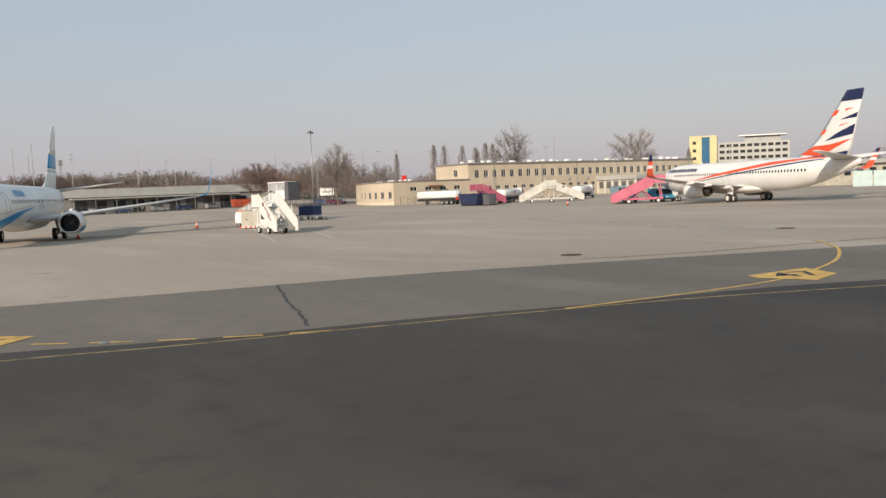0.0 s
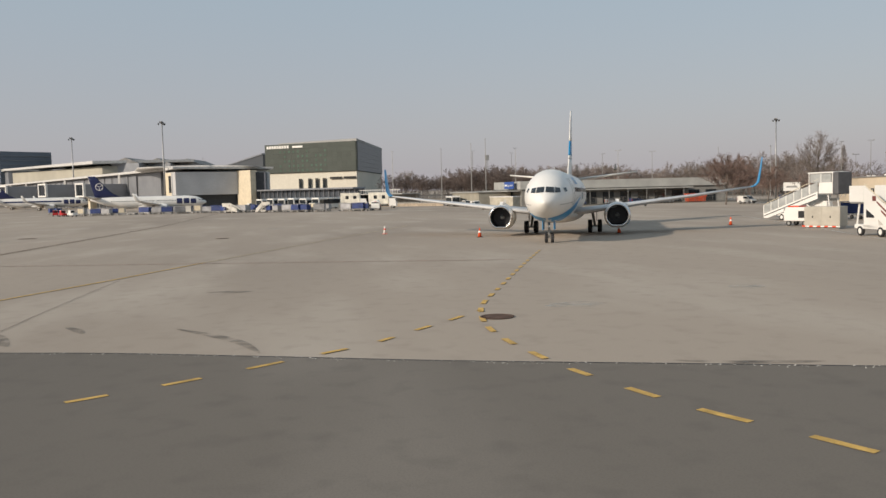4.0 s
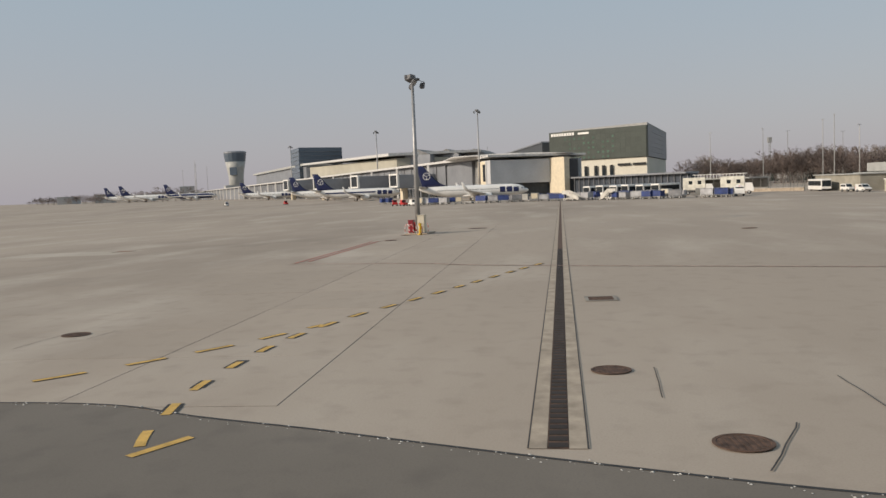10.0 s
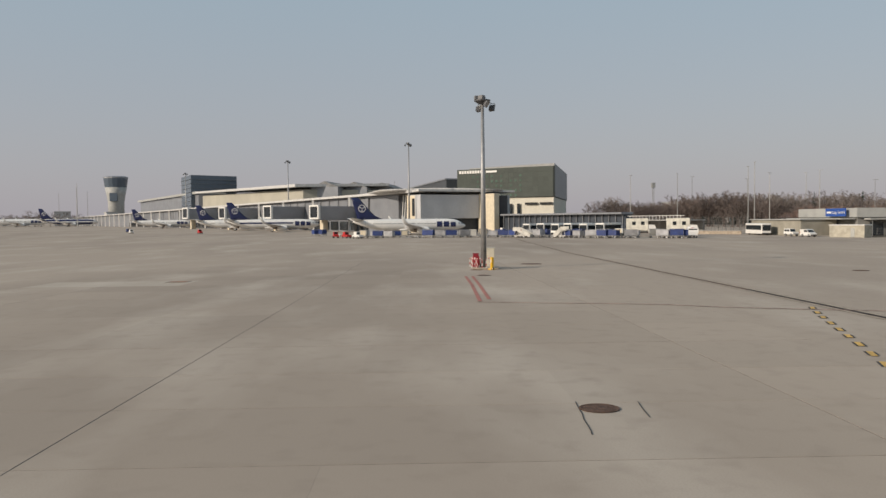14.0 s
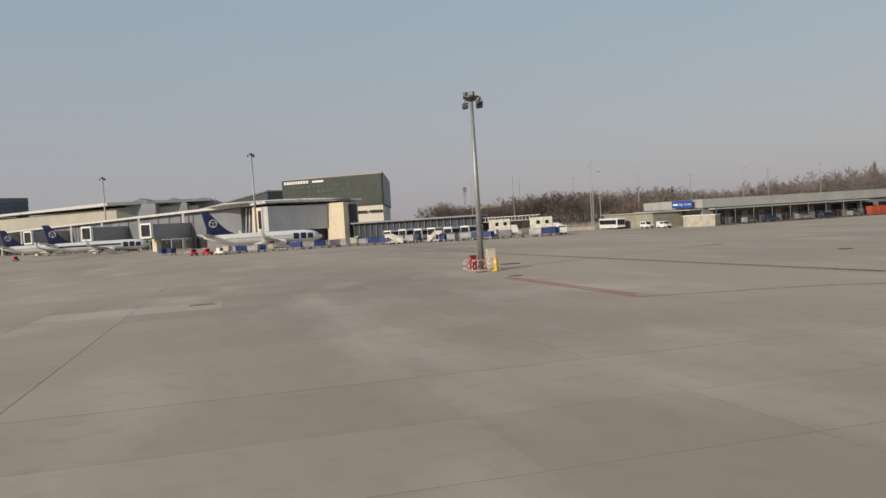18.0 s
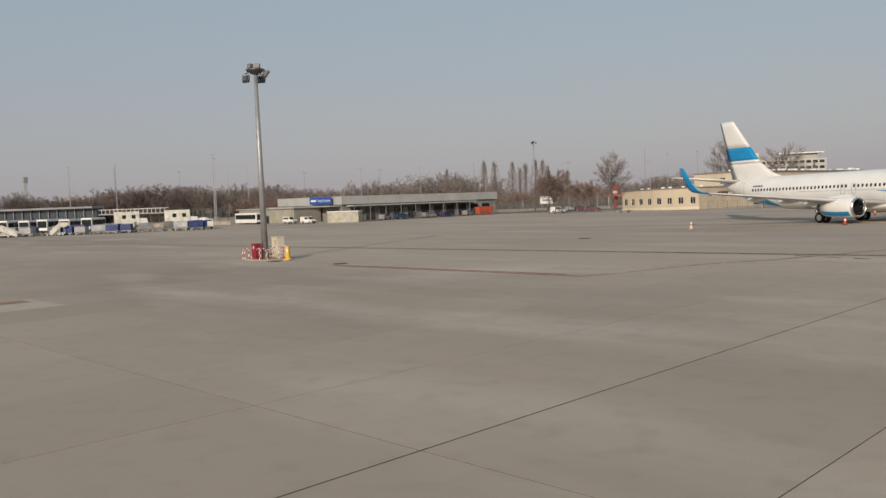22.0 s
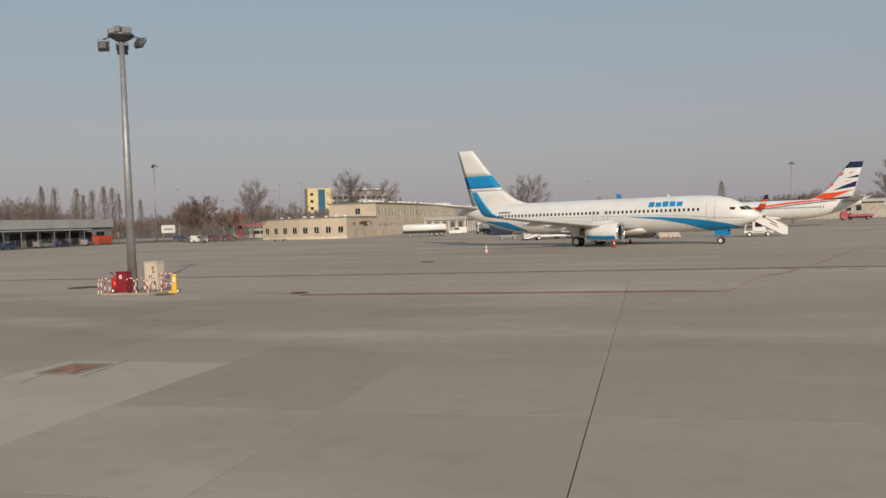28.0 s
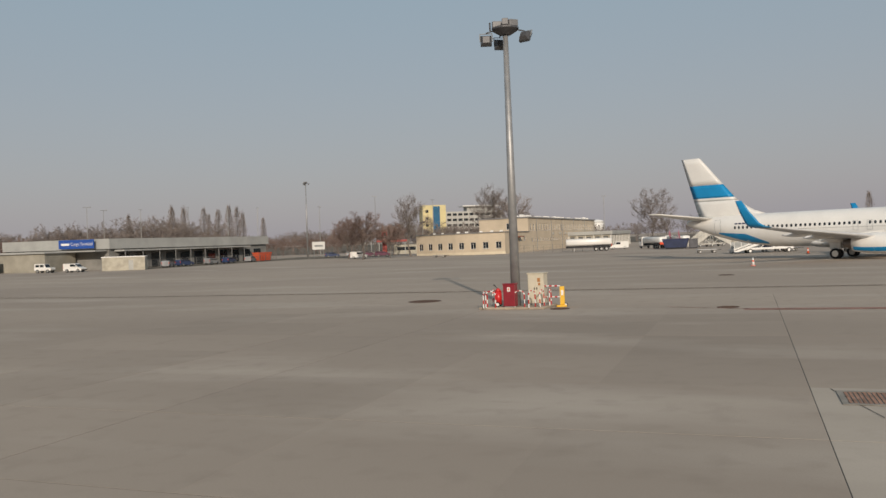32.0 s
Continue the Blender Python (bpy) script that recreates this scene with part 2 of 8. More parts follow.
# ---- building blocks ----
def mesh_of(bm, name, material, smooth=False):
    me = bpy.data.meshes.new(name)
    bm.to_mesh(me)
    bm.free()
    if material:
        me.materials.append(material)
    if smooth:
        me.shade_smooth() if smooth is True else me.shade_smooth()
    return me


def part(name, bm, material, parent=None, label="", smooth=False, at=None):
    """Links a bmesh (or a mesh) as one object under a thing or part."""
    me = bm if isinstance(bm, bpy.types.Mesh) else mesh_of(bm, name, material, smooth)
    ob = new(name, me)
    if parent is not None:
        ob.parent = parent
    if at is not None:
        ob.matrix_basis = at
    if label:
        ob["label"] = label
    return ob


S_ = lambda k: Matrix.Scale(k, 4)


SLOPE = 0.0095


def rise(x):
    """The apron climbs gently westwards, towards the terminal."""
    return SLOPE * max(0.0, -x - 40)


def drawn(x, y):
    """The far places were first sketched too far out: where a sketched place truly lies, and its scale there."""
    w = 1 - 0.000325 * x + 0.000203 * y
    return (0.9761 * x - 0.0075 * y + 0.585) / w, (0.0083 * x + 0.987 * y - 0.572) / w, 0.985 / w


def settle(m):
    """The true pose for a sketched one; what stands near the way keeps its own."""
    x, y, z = m.translation
    if math.hypot(x - 60, y + 10) < 75:
        return m
    x, y, k = drawn(x, y)
    lean = Matrix.Rotation(math.atan(SLOPE), 4, "Y") if x < -40 else Matrix.Identity(4)
    return Matrix.Translation((x, y, z * k + rise(x))) @ lean @ m.to_3x3().to_4x4() @ S_(k)


def about(x, y):
    """The pose of a thing sketched in world coordinates round (x, y)."""
    a, b, k = drawn(x, y)
    lean = Matrix.Rotation(math.atan(SLOPE), 4, "Y") if a < -40 else Matrix.Identity(4)
    return Matrix.Translation((a, b, rise(a))) @ lean @ S_(k) @ Matrix.Translation((-x, -y, 0))


def draw_in(ob):
    """Draws in a long structure point by point."""
    for c in ob.children:
        if c.matrix_basis == Matrix.Identity(4):
            for v in c.data.vertices:
                x, y, k = drawn(v.co.x, v.co.y)
                v.co = (x, y, v.co.z * k + rise(x))
        else:
            c.matrix_basis = settle(c.matrix_basis)


def thing(name, label, category, m=None, group="", kind="", still=False):
    ob = new(name)
    ob.empty_display_size = 0.2
    if m is not None:
        ob.matrix_basis = m if still else settle(m)
    return tagged(ob, label, category, group, kind)


def box(bm, x0, x1, y0, y1, z0, z1, bevel=0.0, m=None):
    vs = [bm.verts.new((x, y, z)) for x in (x0, x1) for y in (y0, y1) for z in (z0, z1)]
    fs = [bm.faces.new([vs[i] for i in q]) for q in ((0, 1, 3, 2), (4, 6, 7, 5), (0, 4, 5, 1), (2, 3, 7, 6), (0, 2, 6, 4), (1, 5, 7, 3))]
    if bevel:
        es = list({e for f in fs for e in f.edges})
        r = bmesh.ops.bevel(bm, geom=es, offset=bevel, segments=2, affect="EDGES", profile=0.5)
        vs = list({v for f in r["faces"] for v in f.verts} | {v for v in vs if v.is_valid})
    if m is not None:
        bmesh.ops.transform(bm, matrix=m, verts=[v for v in vs if v.is_valid])
    return bm


def boxm(*a, **k):
    return box(bmesh.new(), *a, **k)


def prism(bm, pts, z0, z1):
    """An upright block over a plan outline."""
    lo, hi = [bm.verts.new((x, y, z0)) for x, y in pts], [bm.verts.new((x, y, z1)) for x, y in pts]
    n = len(pts)
    bm.faces.new(lo[::-1]); bm.faces.new(hi)
    for i in range(n):
        bm.faces.new((lo[i], lo[(i + 1) % n], hi[(i + 1) % n], hi[i]))
    bmesh.ops.recalc_face_normals(bm, faces=bm.faces)
    return bm


def side_prism(bm, pts, y0, y1):
    """A block over an outline in the x-z plane, from y0 to y1."""
    a, b = [bm.verts.new((x, y0, z)) for x, z in pts], [bm.verts.new((x, y1, z)) for x, z in pts]
    n = len(pts)
    bm.faces.new(a); bm.faces.new(b[::-1])
    for i in range(n):
        bm.faces.new((a[(i + 1) % n], a[i], b[i], b[(i + 1) % n]))
    bmesh.ops.recalc_face_normals(bm, faces=bm.faces)
    return bm


def tube(bm, p, q, r0, r1=None, n=10, cap=True):
    p, q = Vector(p), Vector(q)
    r1 = r0 if r1 is None else r1
    ax = (q - p).normalized()
    s = ax.orthogonal().normalized()
    t = ax.cross(s)
    a = [bm.verts.new(p + r0 * (math.cos(2 * math.pi * i / n) * s + math.sin(2 * math.pi * i / n) * t)) for i in range(n)]
    b = [bm.verts.new(q + r1 * (math.cos(2 * math.pi * i / n) * s + math.sin(2 * math.pi * i / n) * t)) for i in range(n)]
    for i in range(n):
        bm.faces.new((a[i], a[(i + 1) % n], b[(i + 1) % n], b[i]))
    if cap:
        bm.faces.new(a[::-1]); bm.faces.new(b)
    return bm


def loft(bm, rings, cap=True, closed=True):
    vs = [[bm.verts.new(p) for p in ring] for ring in rings]
    n = len(vs[0])
    for a, b in zip(vs, vs[1:]):
        for i in range(n if closed else n - 1):
            bm.faces.new((a[i], a[(i + 1) % n], b[(i + 1) % n], b[i]))
    if cap:
        bm.faces.new(vs[0][::-1]); bm.faces.new(vs[-1])
    bmesh.ops.recalc_face_normals(bm, faces=bm.faces)
    return bm


def sheet(bm, pts, z):
    bm.faces.new([bm.verts.new((x, y, z)) for x, y in pts])
    return bm


def ribbon(bm, pts, width, z):
    """A painted line of that width along plan points."""
    pts = [Vector((x, y)) for x, y in pts]
    row = []
    for i, p in enumerate(pts):
        d = (pts[min(i + 1, len(pts) - 1)] - pts[max(i - 1, 0)]).normalized()
        s = Vector((-d.y, d.x)) * width / 2
        row.append((bm.verts.new((*(p + s), z + rise(p.x))), bm.verts.new((*(p - s), z + rise(p.x)))))
    for (a, b), (c, d) in zip(row, row[1:]):
        bm.faces.new((a, b, d, c))
    return bm


def smooth_line(pts, step=0.5):
    """Catmull-Rom through plan points."""
    out, P = [], [Vector(p) for p in pts]
    for i in range(len(P) - 1):
        a, b, c, d = P[max(i - 1, 0)], P[i], P[i + 1], P[min(i + 2, len(P) - 1)]
        k = max(2, int((c - b).length / step))
        for j in range(k):
            t = j / k
            out.append(0.5 * ((2 * b) + (c - a) * t + (2 * a - 5 * b + 4 * c - d) * t * t + (3 * b - a - 3 * c + d) * t ** 3))
    return out + [P[-1]]


# ---- ground ----
def structure(name, bm, material, label, category="", smooth=False):
    return tagged(part(name, bm, material, None, label, smooth), label, category or name.split("_")[0], kind="structure")


def two_sheets(west, east, z):
    """A level sheet and its westward slope, joined along the foot of the slope."""
    bm = bmesh.new()
    for pts in (west, east):
        if pts:
            sheet(bm, pts, z)
    for v in bm.verts:
        v.co.z += rise(v.co.x)
    bmesh.ops.remove_doubles(bm, verts=bm.verts, dist=0.001)
    return bm


ground = structure("ground", two_sheets([(-4500, -4500), (-40, -4500), (-40, 4500), (-4500, 4500)], [(-40, -4500), (4500, -4500), (4500, 4500), (-40, 4500)], -0.005), CONCRETE,
                   "weathered beige-grey concrete apron with stains", "ground")
EDGE = [(65, -40), (62.2, -14), (62.25, -8.0), (62.35, -6.0), (62.5, -3.2), (62.95, -1.1), (63.8, 0.5), (64.75, 2.7), (65.85, 5.0), (66.9, 7.3), (67.8, 9.4), (68.7, 12.0), (69.8, 14.6), (71.2, 17.6), (73.0, 21.4), (74.3, 24.4), (76.2, 28.0), (78.2, 31.7), (80.4, 36.3), (82.5, 40.7), (84.6, 45.8), (87.6, 53.4), (90.4, 58.3), (100, 74), (126, 116)]
DEDGE = [(82, -40), (82, 8), (85, 21), (88.05, 29.2), (89.9, 33.4), (91.6, 37.3), (94.2, 41.5), (96.6, 46.9), (98.6, 50.6), (101, 56), (103.3, 59.7), (113, 75), (134, 111)]
sh = smooth_line(EDGE, 1.0)
structure("shoulder", sheet(bmesh.new(), [tuple(p) for p in sh] + [(160, 115), (160, -40)], 0.006), SHOULDER, "grey-brown asphalt shoulder beside the taxiway", "pavement")
structure("taxiway", sheet(bmesh.new(), [tuple(p) for p in smooth_line(DEDGE, 1.0)] + [(158, 110), (158, -38)], 0.010), TAXIWAY, "dark worn asphalt taxiway", "road")


def paint(name, bm, material, label):
    return tagged(part(name, bm, material, None, label), label, "road marking", kind="structure")


def dashes(bm, pts, on, off, width, z, start=0.0):
    line = smooth_line(pts, 0.15)
    s, cur, run = start, [], True
    out = []
    for a, b in zip(line, line[1:]):
        s += (b - a).length
        if (s % (on + off)) < on:
            cur.append(a)
        elif cur:
            out.append(cur); cur = []
    if cur:
        out.append(cur)
    for c in out:
        if len(c) > 1:
            ribbon(bm, c, width, z)
    return bm


PZ = 0.016
A46 = [(79.0, 19.9), (76.6, 18.7), (74.44, 17.64), (72.32, 17.12), (70.4, 16.75), (68.9, 16.75), (67.6, 16.82), (65.6, 17.08), (63.1, 17.65), (61.2, 18.3), (58.6, 19.5), (53.74, 21.8), (45.0, 25.6), (36, 29.7), (22.1, 35.9), (-6.8, 49.3)]
B46 = [(70.6, 8.7), (69.74, 10.0), (68.49, 11.79), (67.18, 13.5), (65.64, 15.08), (63.61, 16.7), (61.2, 18.3)]
bm = ribbon(bmesh.new(), smooth_line(A46[:10]), 0.19, PZ); ribbon(bm, smooth_line(A46[9:13]), 0.14, PZ); ribbon(bm, smooth_line(B46), 0.14, PZ)
paint("stand_line", bm, YELLOW, "yellow lead-in line with a fork")
paint("stand_line", ribbon(bmesh.new(), smooth_line(A46[12:]), 0.11, PZ), mat("pale_worn_yellow_paint", (0.50, 0.40, 0.24), 0.8, vary=0.3, scale=2.5, fine=0.2), "worn pale end of a yellow lead-in line")
bm = ribbon(bmesh.new(), smooth_line(A46[:10]), 0.32, PZ - 0.004); ribbon(bm, smooth_line(B46), 0.2, PZ - 0.004)
paint("stand_line_edge", bm, BLACKP, "black edging of a yellow line")
# dashed lead-in further along
A44 = [(66.2, 0.55), (65.43, 0.26), (64.58, 0.05), (63.5, -0.06), (62.67, -0.15), (61.5, -0.19), (60.17, -0.13), (58.7, 0.0), (57.3, 0.18), (55.8, 0.5), (54.1, 1.0), (52.1, 1.7), (50.5, 2.45), (46.9, 4.0), (39.5, 7.14), (35.9, 8.8)]
B44 = [(63.0, -7.6), (62.35, -6.45), (61.68, -5.46), (60.5, -3.97), (59.3, -2.8), (58.1, -1.75), (56.9, -0.8), (55.6, 0.0), (54.05, 0.9)]
bm = dashes(bmesh.new(), A44, 0.98, 0.86, 0.17, PZ, 0.91); dashes(bm, B44, 1.15, 0.72, 0.17, PZ, 1.22); ribbon(bm, [Vector((65.9, 0.3)), Vector((65.0, 0.9))], 0.17, PZ + 0.001)
paint("dashed_stand_line", bm, YELLOW, "dashed yellow lead-in line")
bm = dashes(bmesh.new(), A44[3:], 0.98, 0.86, 0.30, PZ - 0.004, 0.0); dashes(bm, B44, 1.15, 0.72, 0.25, PZ - 0.004, 1.22)
paint("dashed_stand_line_edge", bm, BLACKP, "black edging of dashed yellow line")
A45 = [(88.0, 36.2), (86.47, 35.38), (85.0, 34.85), (83.5, 34.3), (82.0, 33.95), (80.67, 33.72), (79.6, 33.57), (77.97, 33.5), (76.15, 33.5), (73.8, 33.75), (71.08, 34.45), (69.1, 35.2), (65.2, 37.05), (57.6, 40.65), (47, 45.8)]
bm = dashes(bmesh.new(), A45, 1.0, 0.87, 0.17, PZ, 1.39); dashes(bm, [(79.2, 24.0), (78.25, 25.9), (77.26, 27.5), (76.4, 28.8), (75.38, 30.33), (73.98, 31.68), (72.45, 33.16), (70.9, 34.5)], 0.95, 0.92, 0.16, PZ, 1.62)
paint("dashed_stand_line", bm, YELLOW, "dashed yellow lead-in line")
E47 = [(91.2, 38.5), (92.2, 39.4), (93.5, 40.7), (94.5, 41.9), (95.6, 43.4), (96.25, 44.5), (98.6, 49.8), (99.7, 53.6), (100.4, 56.8), (100.6, 59.6), (100.2, 61.8), (99.95, 63.2), (99.2, 65.9), (97.4, 70.1), (94.8, 73.9)]
bm = dashes(bmesh.new(), E47[:6], 1.15, 0.45, 0.14, PZ); ribbon(bm, smooth_line(E47[6:]), 0.14, PZ)
paint("stand_line", bm, YELLOW, "yellow line curving to a stand")
W = [(84.5, 20), (88, 27.5), (91.22, 33.73), (92.2, 35.6), (93.24, 38.1), (94.62, 40.8), (97.06, 46.3), (100.5, 53.2), (105, 60)]
paint("taxiway_edge_line", ribbon(bmesh.new(), smooth_line(W), 0.11, PZ), mat("worn_yellow_paint", (0.33, 0.24, 0.10), 0.8, vary=0.3, scale=2.5, fine=0.2), "thin worn yellow taxiway edge line")


def plate(pts, text, size, at, turn, tall=1.0):
    paint("stand_plate", sheet(bmesh.new(), pts, PZ + 0.004), YELLOW, "yellow painted stand number plate on asphalt")
    cu = bpy.data.curves.new("stand_number", "FONT")
    cu.body, cu.size, cu.align_x, cu.align_y = text, size, "CENTER", "CENTER"
    cu.extrude, cu.offset, cu.resolution_u = 0.0, 0.014, 3
    cu.materials.append(BLACKP)
    ob = new("stand_number", cu)
    ob.matrix_basis = pose(at[0], at[1], PZ + 0.010, 0, 0, turn) @ Matrix.Diagonal((1, tall, 1, 1))
    tagged(ob, "black painted stand number on yellow plate", "road marking", kind="structure")


plate([(75.15, 17.0), (74.5, 17.7), (74.85, 19.0), (77.13, 19.82), (77.95, 18.4), (76.85, 16.95)], "4 6", 1.6, (76.1, 18.3), 80, 1.1)
plate([(88.07, 36.19), (88.2, 37.62), (89.98, 38.95), (91.4, 37.03), (89.55, 35.74)], "45R", 0.97, (89.62, 37.25), 124, 2.5)
plate([(99.19, 58.58), (99.8, 61.59), (101.4, 60.39), (101.58, 58.4), (99.76, 58.15)], "47", 1.7, (100.4, 59.6), 62)
# red service lines
bm = ribbon(bmesh.new(), [(11.3, -3.4), (20, -4.1), (31.2, -5.2)], 0.2, PZ); ribbon(bm, [(11.3, -2.9), (20.7, -3.7), (30.2, -4.6)], 0.2, PZ)
paint("service_line", bm, REDLINE, "red service road line in two strips")
bm = ribbon(bmesh.new(), smooth_line([(31.4, -5.5), (32.6, -2.5), (34.4, 2.5), (37.34, 7.14), (46.4, 27.57), (53, 42)]), 0.16, PZ); ribbon(bm, [(11.5, -3.0), (8.0, -1.35)], 0.14, PZ)
paint("service_line", bm, mat("faded_red_line_paint", (0.43, 0.28, 0.225), 0.85, vary=0.3, scale=1.5), "faded red service road line")
bm = ribbon(bmesh.new(), [(1.8, 91.7), (60.0, 63.7), (61.5, 67.9), (46.1, 75.5)], 0.12, PZ)
paint("equipment_box_line", bm, WHITELINE, "white equipment parking outline")

# drain channel
dr = thing("drain_channel", "long rusty drain channel between concrete kerbs", "drain", kind="structure")
a, b = Vector((66.0, 6.45)), Vector((-120.6, 24.6))
d = (b - a).normalized(); nrm = Vector((-d.y, d.x))
for k, (w, o, mt, z, nm) in enumerate(((0.30, 0, RUST, 0.004, "grating"), (0.25, 0.28, mat("kerb_concrete", (0.37, 0.305, 0.235), 0.9, vary=0.15, scale=2), 0.007, "kerb_strip"), (0.25, -0.28, M["kerb_concrete"], 0.007, "kerb_strip"), (0.022, 0.42, BLACKP, 0.009, "seam"), (0.022, -0.42, BLACKP, 0.009, "seam"))):
    part(nm, ribbon(bmesh.new(), [a + nrm * o, a + d * ((-40 - a.x) / d.x) + nrm * o, b + nrm * o], w, z), mt, dr)
bm = bmesh.new()
for i in range(130):
    c = a + d * (0.15 + 0.3 * i)
    ang = math.atan2(d.y, d.x)
    box(bm, -0.10, 0.10, -0.135, 0.135, 0.004, 0.014, m=pose(c.x, c.y, 0, 0, 0, math.degrees(ang)))
tagged(part("grating_bars", bm, mat("grate_iron", (0.05, 0.04, 0.035), 0.8, 0.5), dr), kind="stuff")


def manhole(x, y, r):
    m = thing("manhole_cover", "round rusty manhole cover set in concrete", "manhole", pose(x, y, 0.012), "manhole covers")
    bm = bmesh.new()
    loft(bm, [[(rr * math.cos(2 * math.pi * i / 24), rr * math.sin(2 * math.pi * i / 24), z) for i in range(24)] for rr, z in ((r, 0.0), (r, 0.012), (r * 0.88, 0.012), (r * 0.86, 0.004))])
    part("rim", bm, RUST, m)
    bm = bmesh.new()
    for i in range(-3, 4):
        w = math.sqrt(max(0.0, (0.82 * r) ** 2 - (i * r * 0.22) ** 2))
        box(bm, -w, w, i * r * 0.22 - r * 0.06, i * r * 0.22 + r * 0.06, 0.003, 0.010)
    part("cover_ribs", bm, RUST, m)


for x, y, r in ((61.15, 7.95, 0.40), (65.97, 9.0, 0.42), (54.54, -6.2, 0.40), (-6.3, 5.1, 1.0), (10.7, -1.95, 0.5), (2.8, -1.4, 0.5), (72.5, 34.5, 0.5), (12.0, 26.5, 0.6), (88.9, 62.4, 0.5), (90.5, 82.0, 0.6)):
    manhole(x, y, r)


def grate(x, y, w, l, turn, mt=RUST):
    g_ = thing("drain_grate", "rectangular iron drain grate in a concrete frame", "drain grate", pose(x, y, 0.01, 0, 0, turn), "drain grates")
    bm = bmesh.new()
    for x0, x1, y0, y1 in ((-w / 2 - 0.12, w / 2 + 0.12, -l / 2 - 0.12, -l / 2), (-w / 2 - 0.12, w / 2 + 0.12, l / 2, l / 2 + 0.12), (-w / 2 - 0.12, -w / 2, -l / 2, l / 2), (w / 2, w / 2 + 0.12, -l / 2, l / 2)):
        box(bm, x0, x1, y0, y1, 0, 0.012)
    part("frame", bm, mat("grate_frame_concrete", (0.25, 0.228, 0.195), 0.9, vary=0.15, scale=2), g_)
    n = int(w / 0.09)
    sl = mesh_of(boxm(-0.03, 0.03, -l / 2, l / 2, 0.0, 0.008), "slat", mt)
    for i in range(n):
        part("slat", sl, None, g_, at=pose(-w / 2 + 0.05 + i * 0.09, 0, 0))


grate(60.93, -8.07, 0.95, 0.80, GRID, mat("grate_iron", (0.05, 0.04, 0.035), 0.8, 0.5))
grate(12.42, -23.45, 1.0, 1.25, GRID, mat("bright_rust", (0.30, 0.165, 0.11), 0.9, vary=0.25, scale=3))
grate(50.5, 9.3, 0.9, 0.8, GRID)


# pale and dark repairs, cracks in the asphalt
def crack(pts, w, seed, name="crack"):
    rnd = random.Random(seed)
    line = smooth_line(pts, 0.35)
    line = [p + Vector((rnd.gauss(0, min(0.04, w * 0.45)), rnd.gauss(0, min(0.04, w * 0.45)))) for p in line]
    bm = ribbon(bmesh.new(), line, w, PZ - 0.003)
    return tagged(part(name, bm, BLACKP), "tarred crack across the paving", "crack", kind="structure")


crack([(85.6, 48.7), (90.2, 46.3), (92.5, 45.3), (94.8, 44.1)], 0.09, 1)
crack([(71.2, 10.75), (70.8, 10.92), (69.5, 11.44), (68.75, 11.95)], 0.13, 2)
crack([(97.3, 76.4), (93.35, 66.6), (90.06, 61.3)], 0.09, 5, "seam")
crack([(67.1, 9.0), (65.05, 10.08)], 0.025, 6)
crack([(63.4, 8.45), (61.0, 8.82)], 0.02, 16)
crack([(68.3, 11.0), (65.84, 11.57), (62.13, 11.9)], 0.018, 7)
crack([(70.2, 15.3), (69.05, 15.85), (67.3, 16.1)], 0.03, 9)
crack([(72.2, 20.0), (69.94, 20.63), (64.29, 21.13), (54.2, 22.1)], 0.022, 8)
crack([(53.86, -6.5), (56.5, -6.9)], 0.02, 11)
crack([(54.05, -5.25), (55.4, -5.5)], 0.02, 12)
crack([(11.8, -22.4), (12.25, -25.3)], 0.018, 13)
crack([(13.2, -22.2), (13.35, -24.6)], 0.018, 14)
# chipped pale grit along the seam between concrete and asphalt
rnd = random.Random(12)
vs_, fs_ = [], []
seam = [p for p in smooth_line(EDGE, 0.12) if -12 < p.y < 40]
for p in seam:
    for k in range(2 if rnd.random() < 0.5 else 0):
        c = (p.x + rnd.gauss(0.04, 0.07), p.y + rnd.uniform(-0.06, 0.06))
        r, a0, n0 = rnd.uniform(0.008, 0.033), rnd.uniform(0, 6), len(vs_)
        for i in range(5):
            q = r * rnd.uniform(0.5, 1.1)
            vs_.append((c[0] + q * math.cos(a0 + 1.257 * i), c[1] + q * math.sin(a0 + 1.257 * i), 0.010))
        vs_.append((c[0], c[1], 0.010 + r * 0.4))
        fs_ += [(n0 + i, n0 + (i + 1) % 5, n0 + 5) for i in range(5)]
me = bpy.data.meshes.new("seam_grit")
me.from_pydata(vs_, [], fs_)
me.materials.append(mat("pale_chippings", (0.52, 0.50, 0.46), 0.9))
tagged(new("seam_grit", me), "pale chippings along the seam of the asphalt", "grit", kind="stuff")
paint("tar_seam", ribbon(bmesh.new(), [Vector((p.x - 0.05, p.y)) for p in smooth_line(EDGE, 0.5)], 0.07, 0.009), BLACKP, "dark tarred seam along the asphalt edge")


# ---- inset lights and tyre scuffs ----
def inset_light(x, y):
    l_ = thing("inset_light", "round metal taxiway light set in the paving", "runway light", pose(x, y, 0.018), "inset taxiway lights")
    bm = bmesh.new()
    loft(bm, [[(r * math.cos(2 * math.pi * i / 20), r * math.sin(2 * math.pi * i / 20), z) for i in range(20)] for r, z in ((0.14, 0.0), (0.125, 0.012), (0.07, 0.016))])
    part("body", bm, mat("worn_aluminium", (0.26, 0.26, 0.255), 0.7, 0.3), l_)
    for s in (1, -1):
        part("lens", boxm(-0.04, 0.04, 0.05 * s - 0.02, 0.05 * s + 0.02, 0.012, 0.024, 0.004), GLASS, l_)


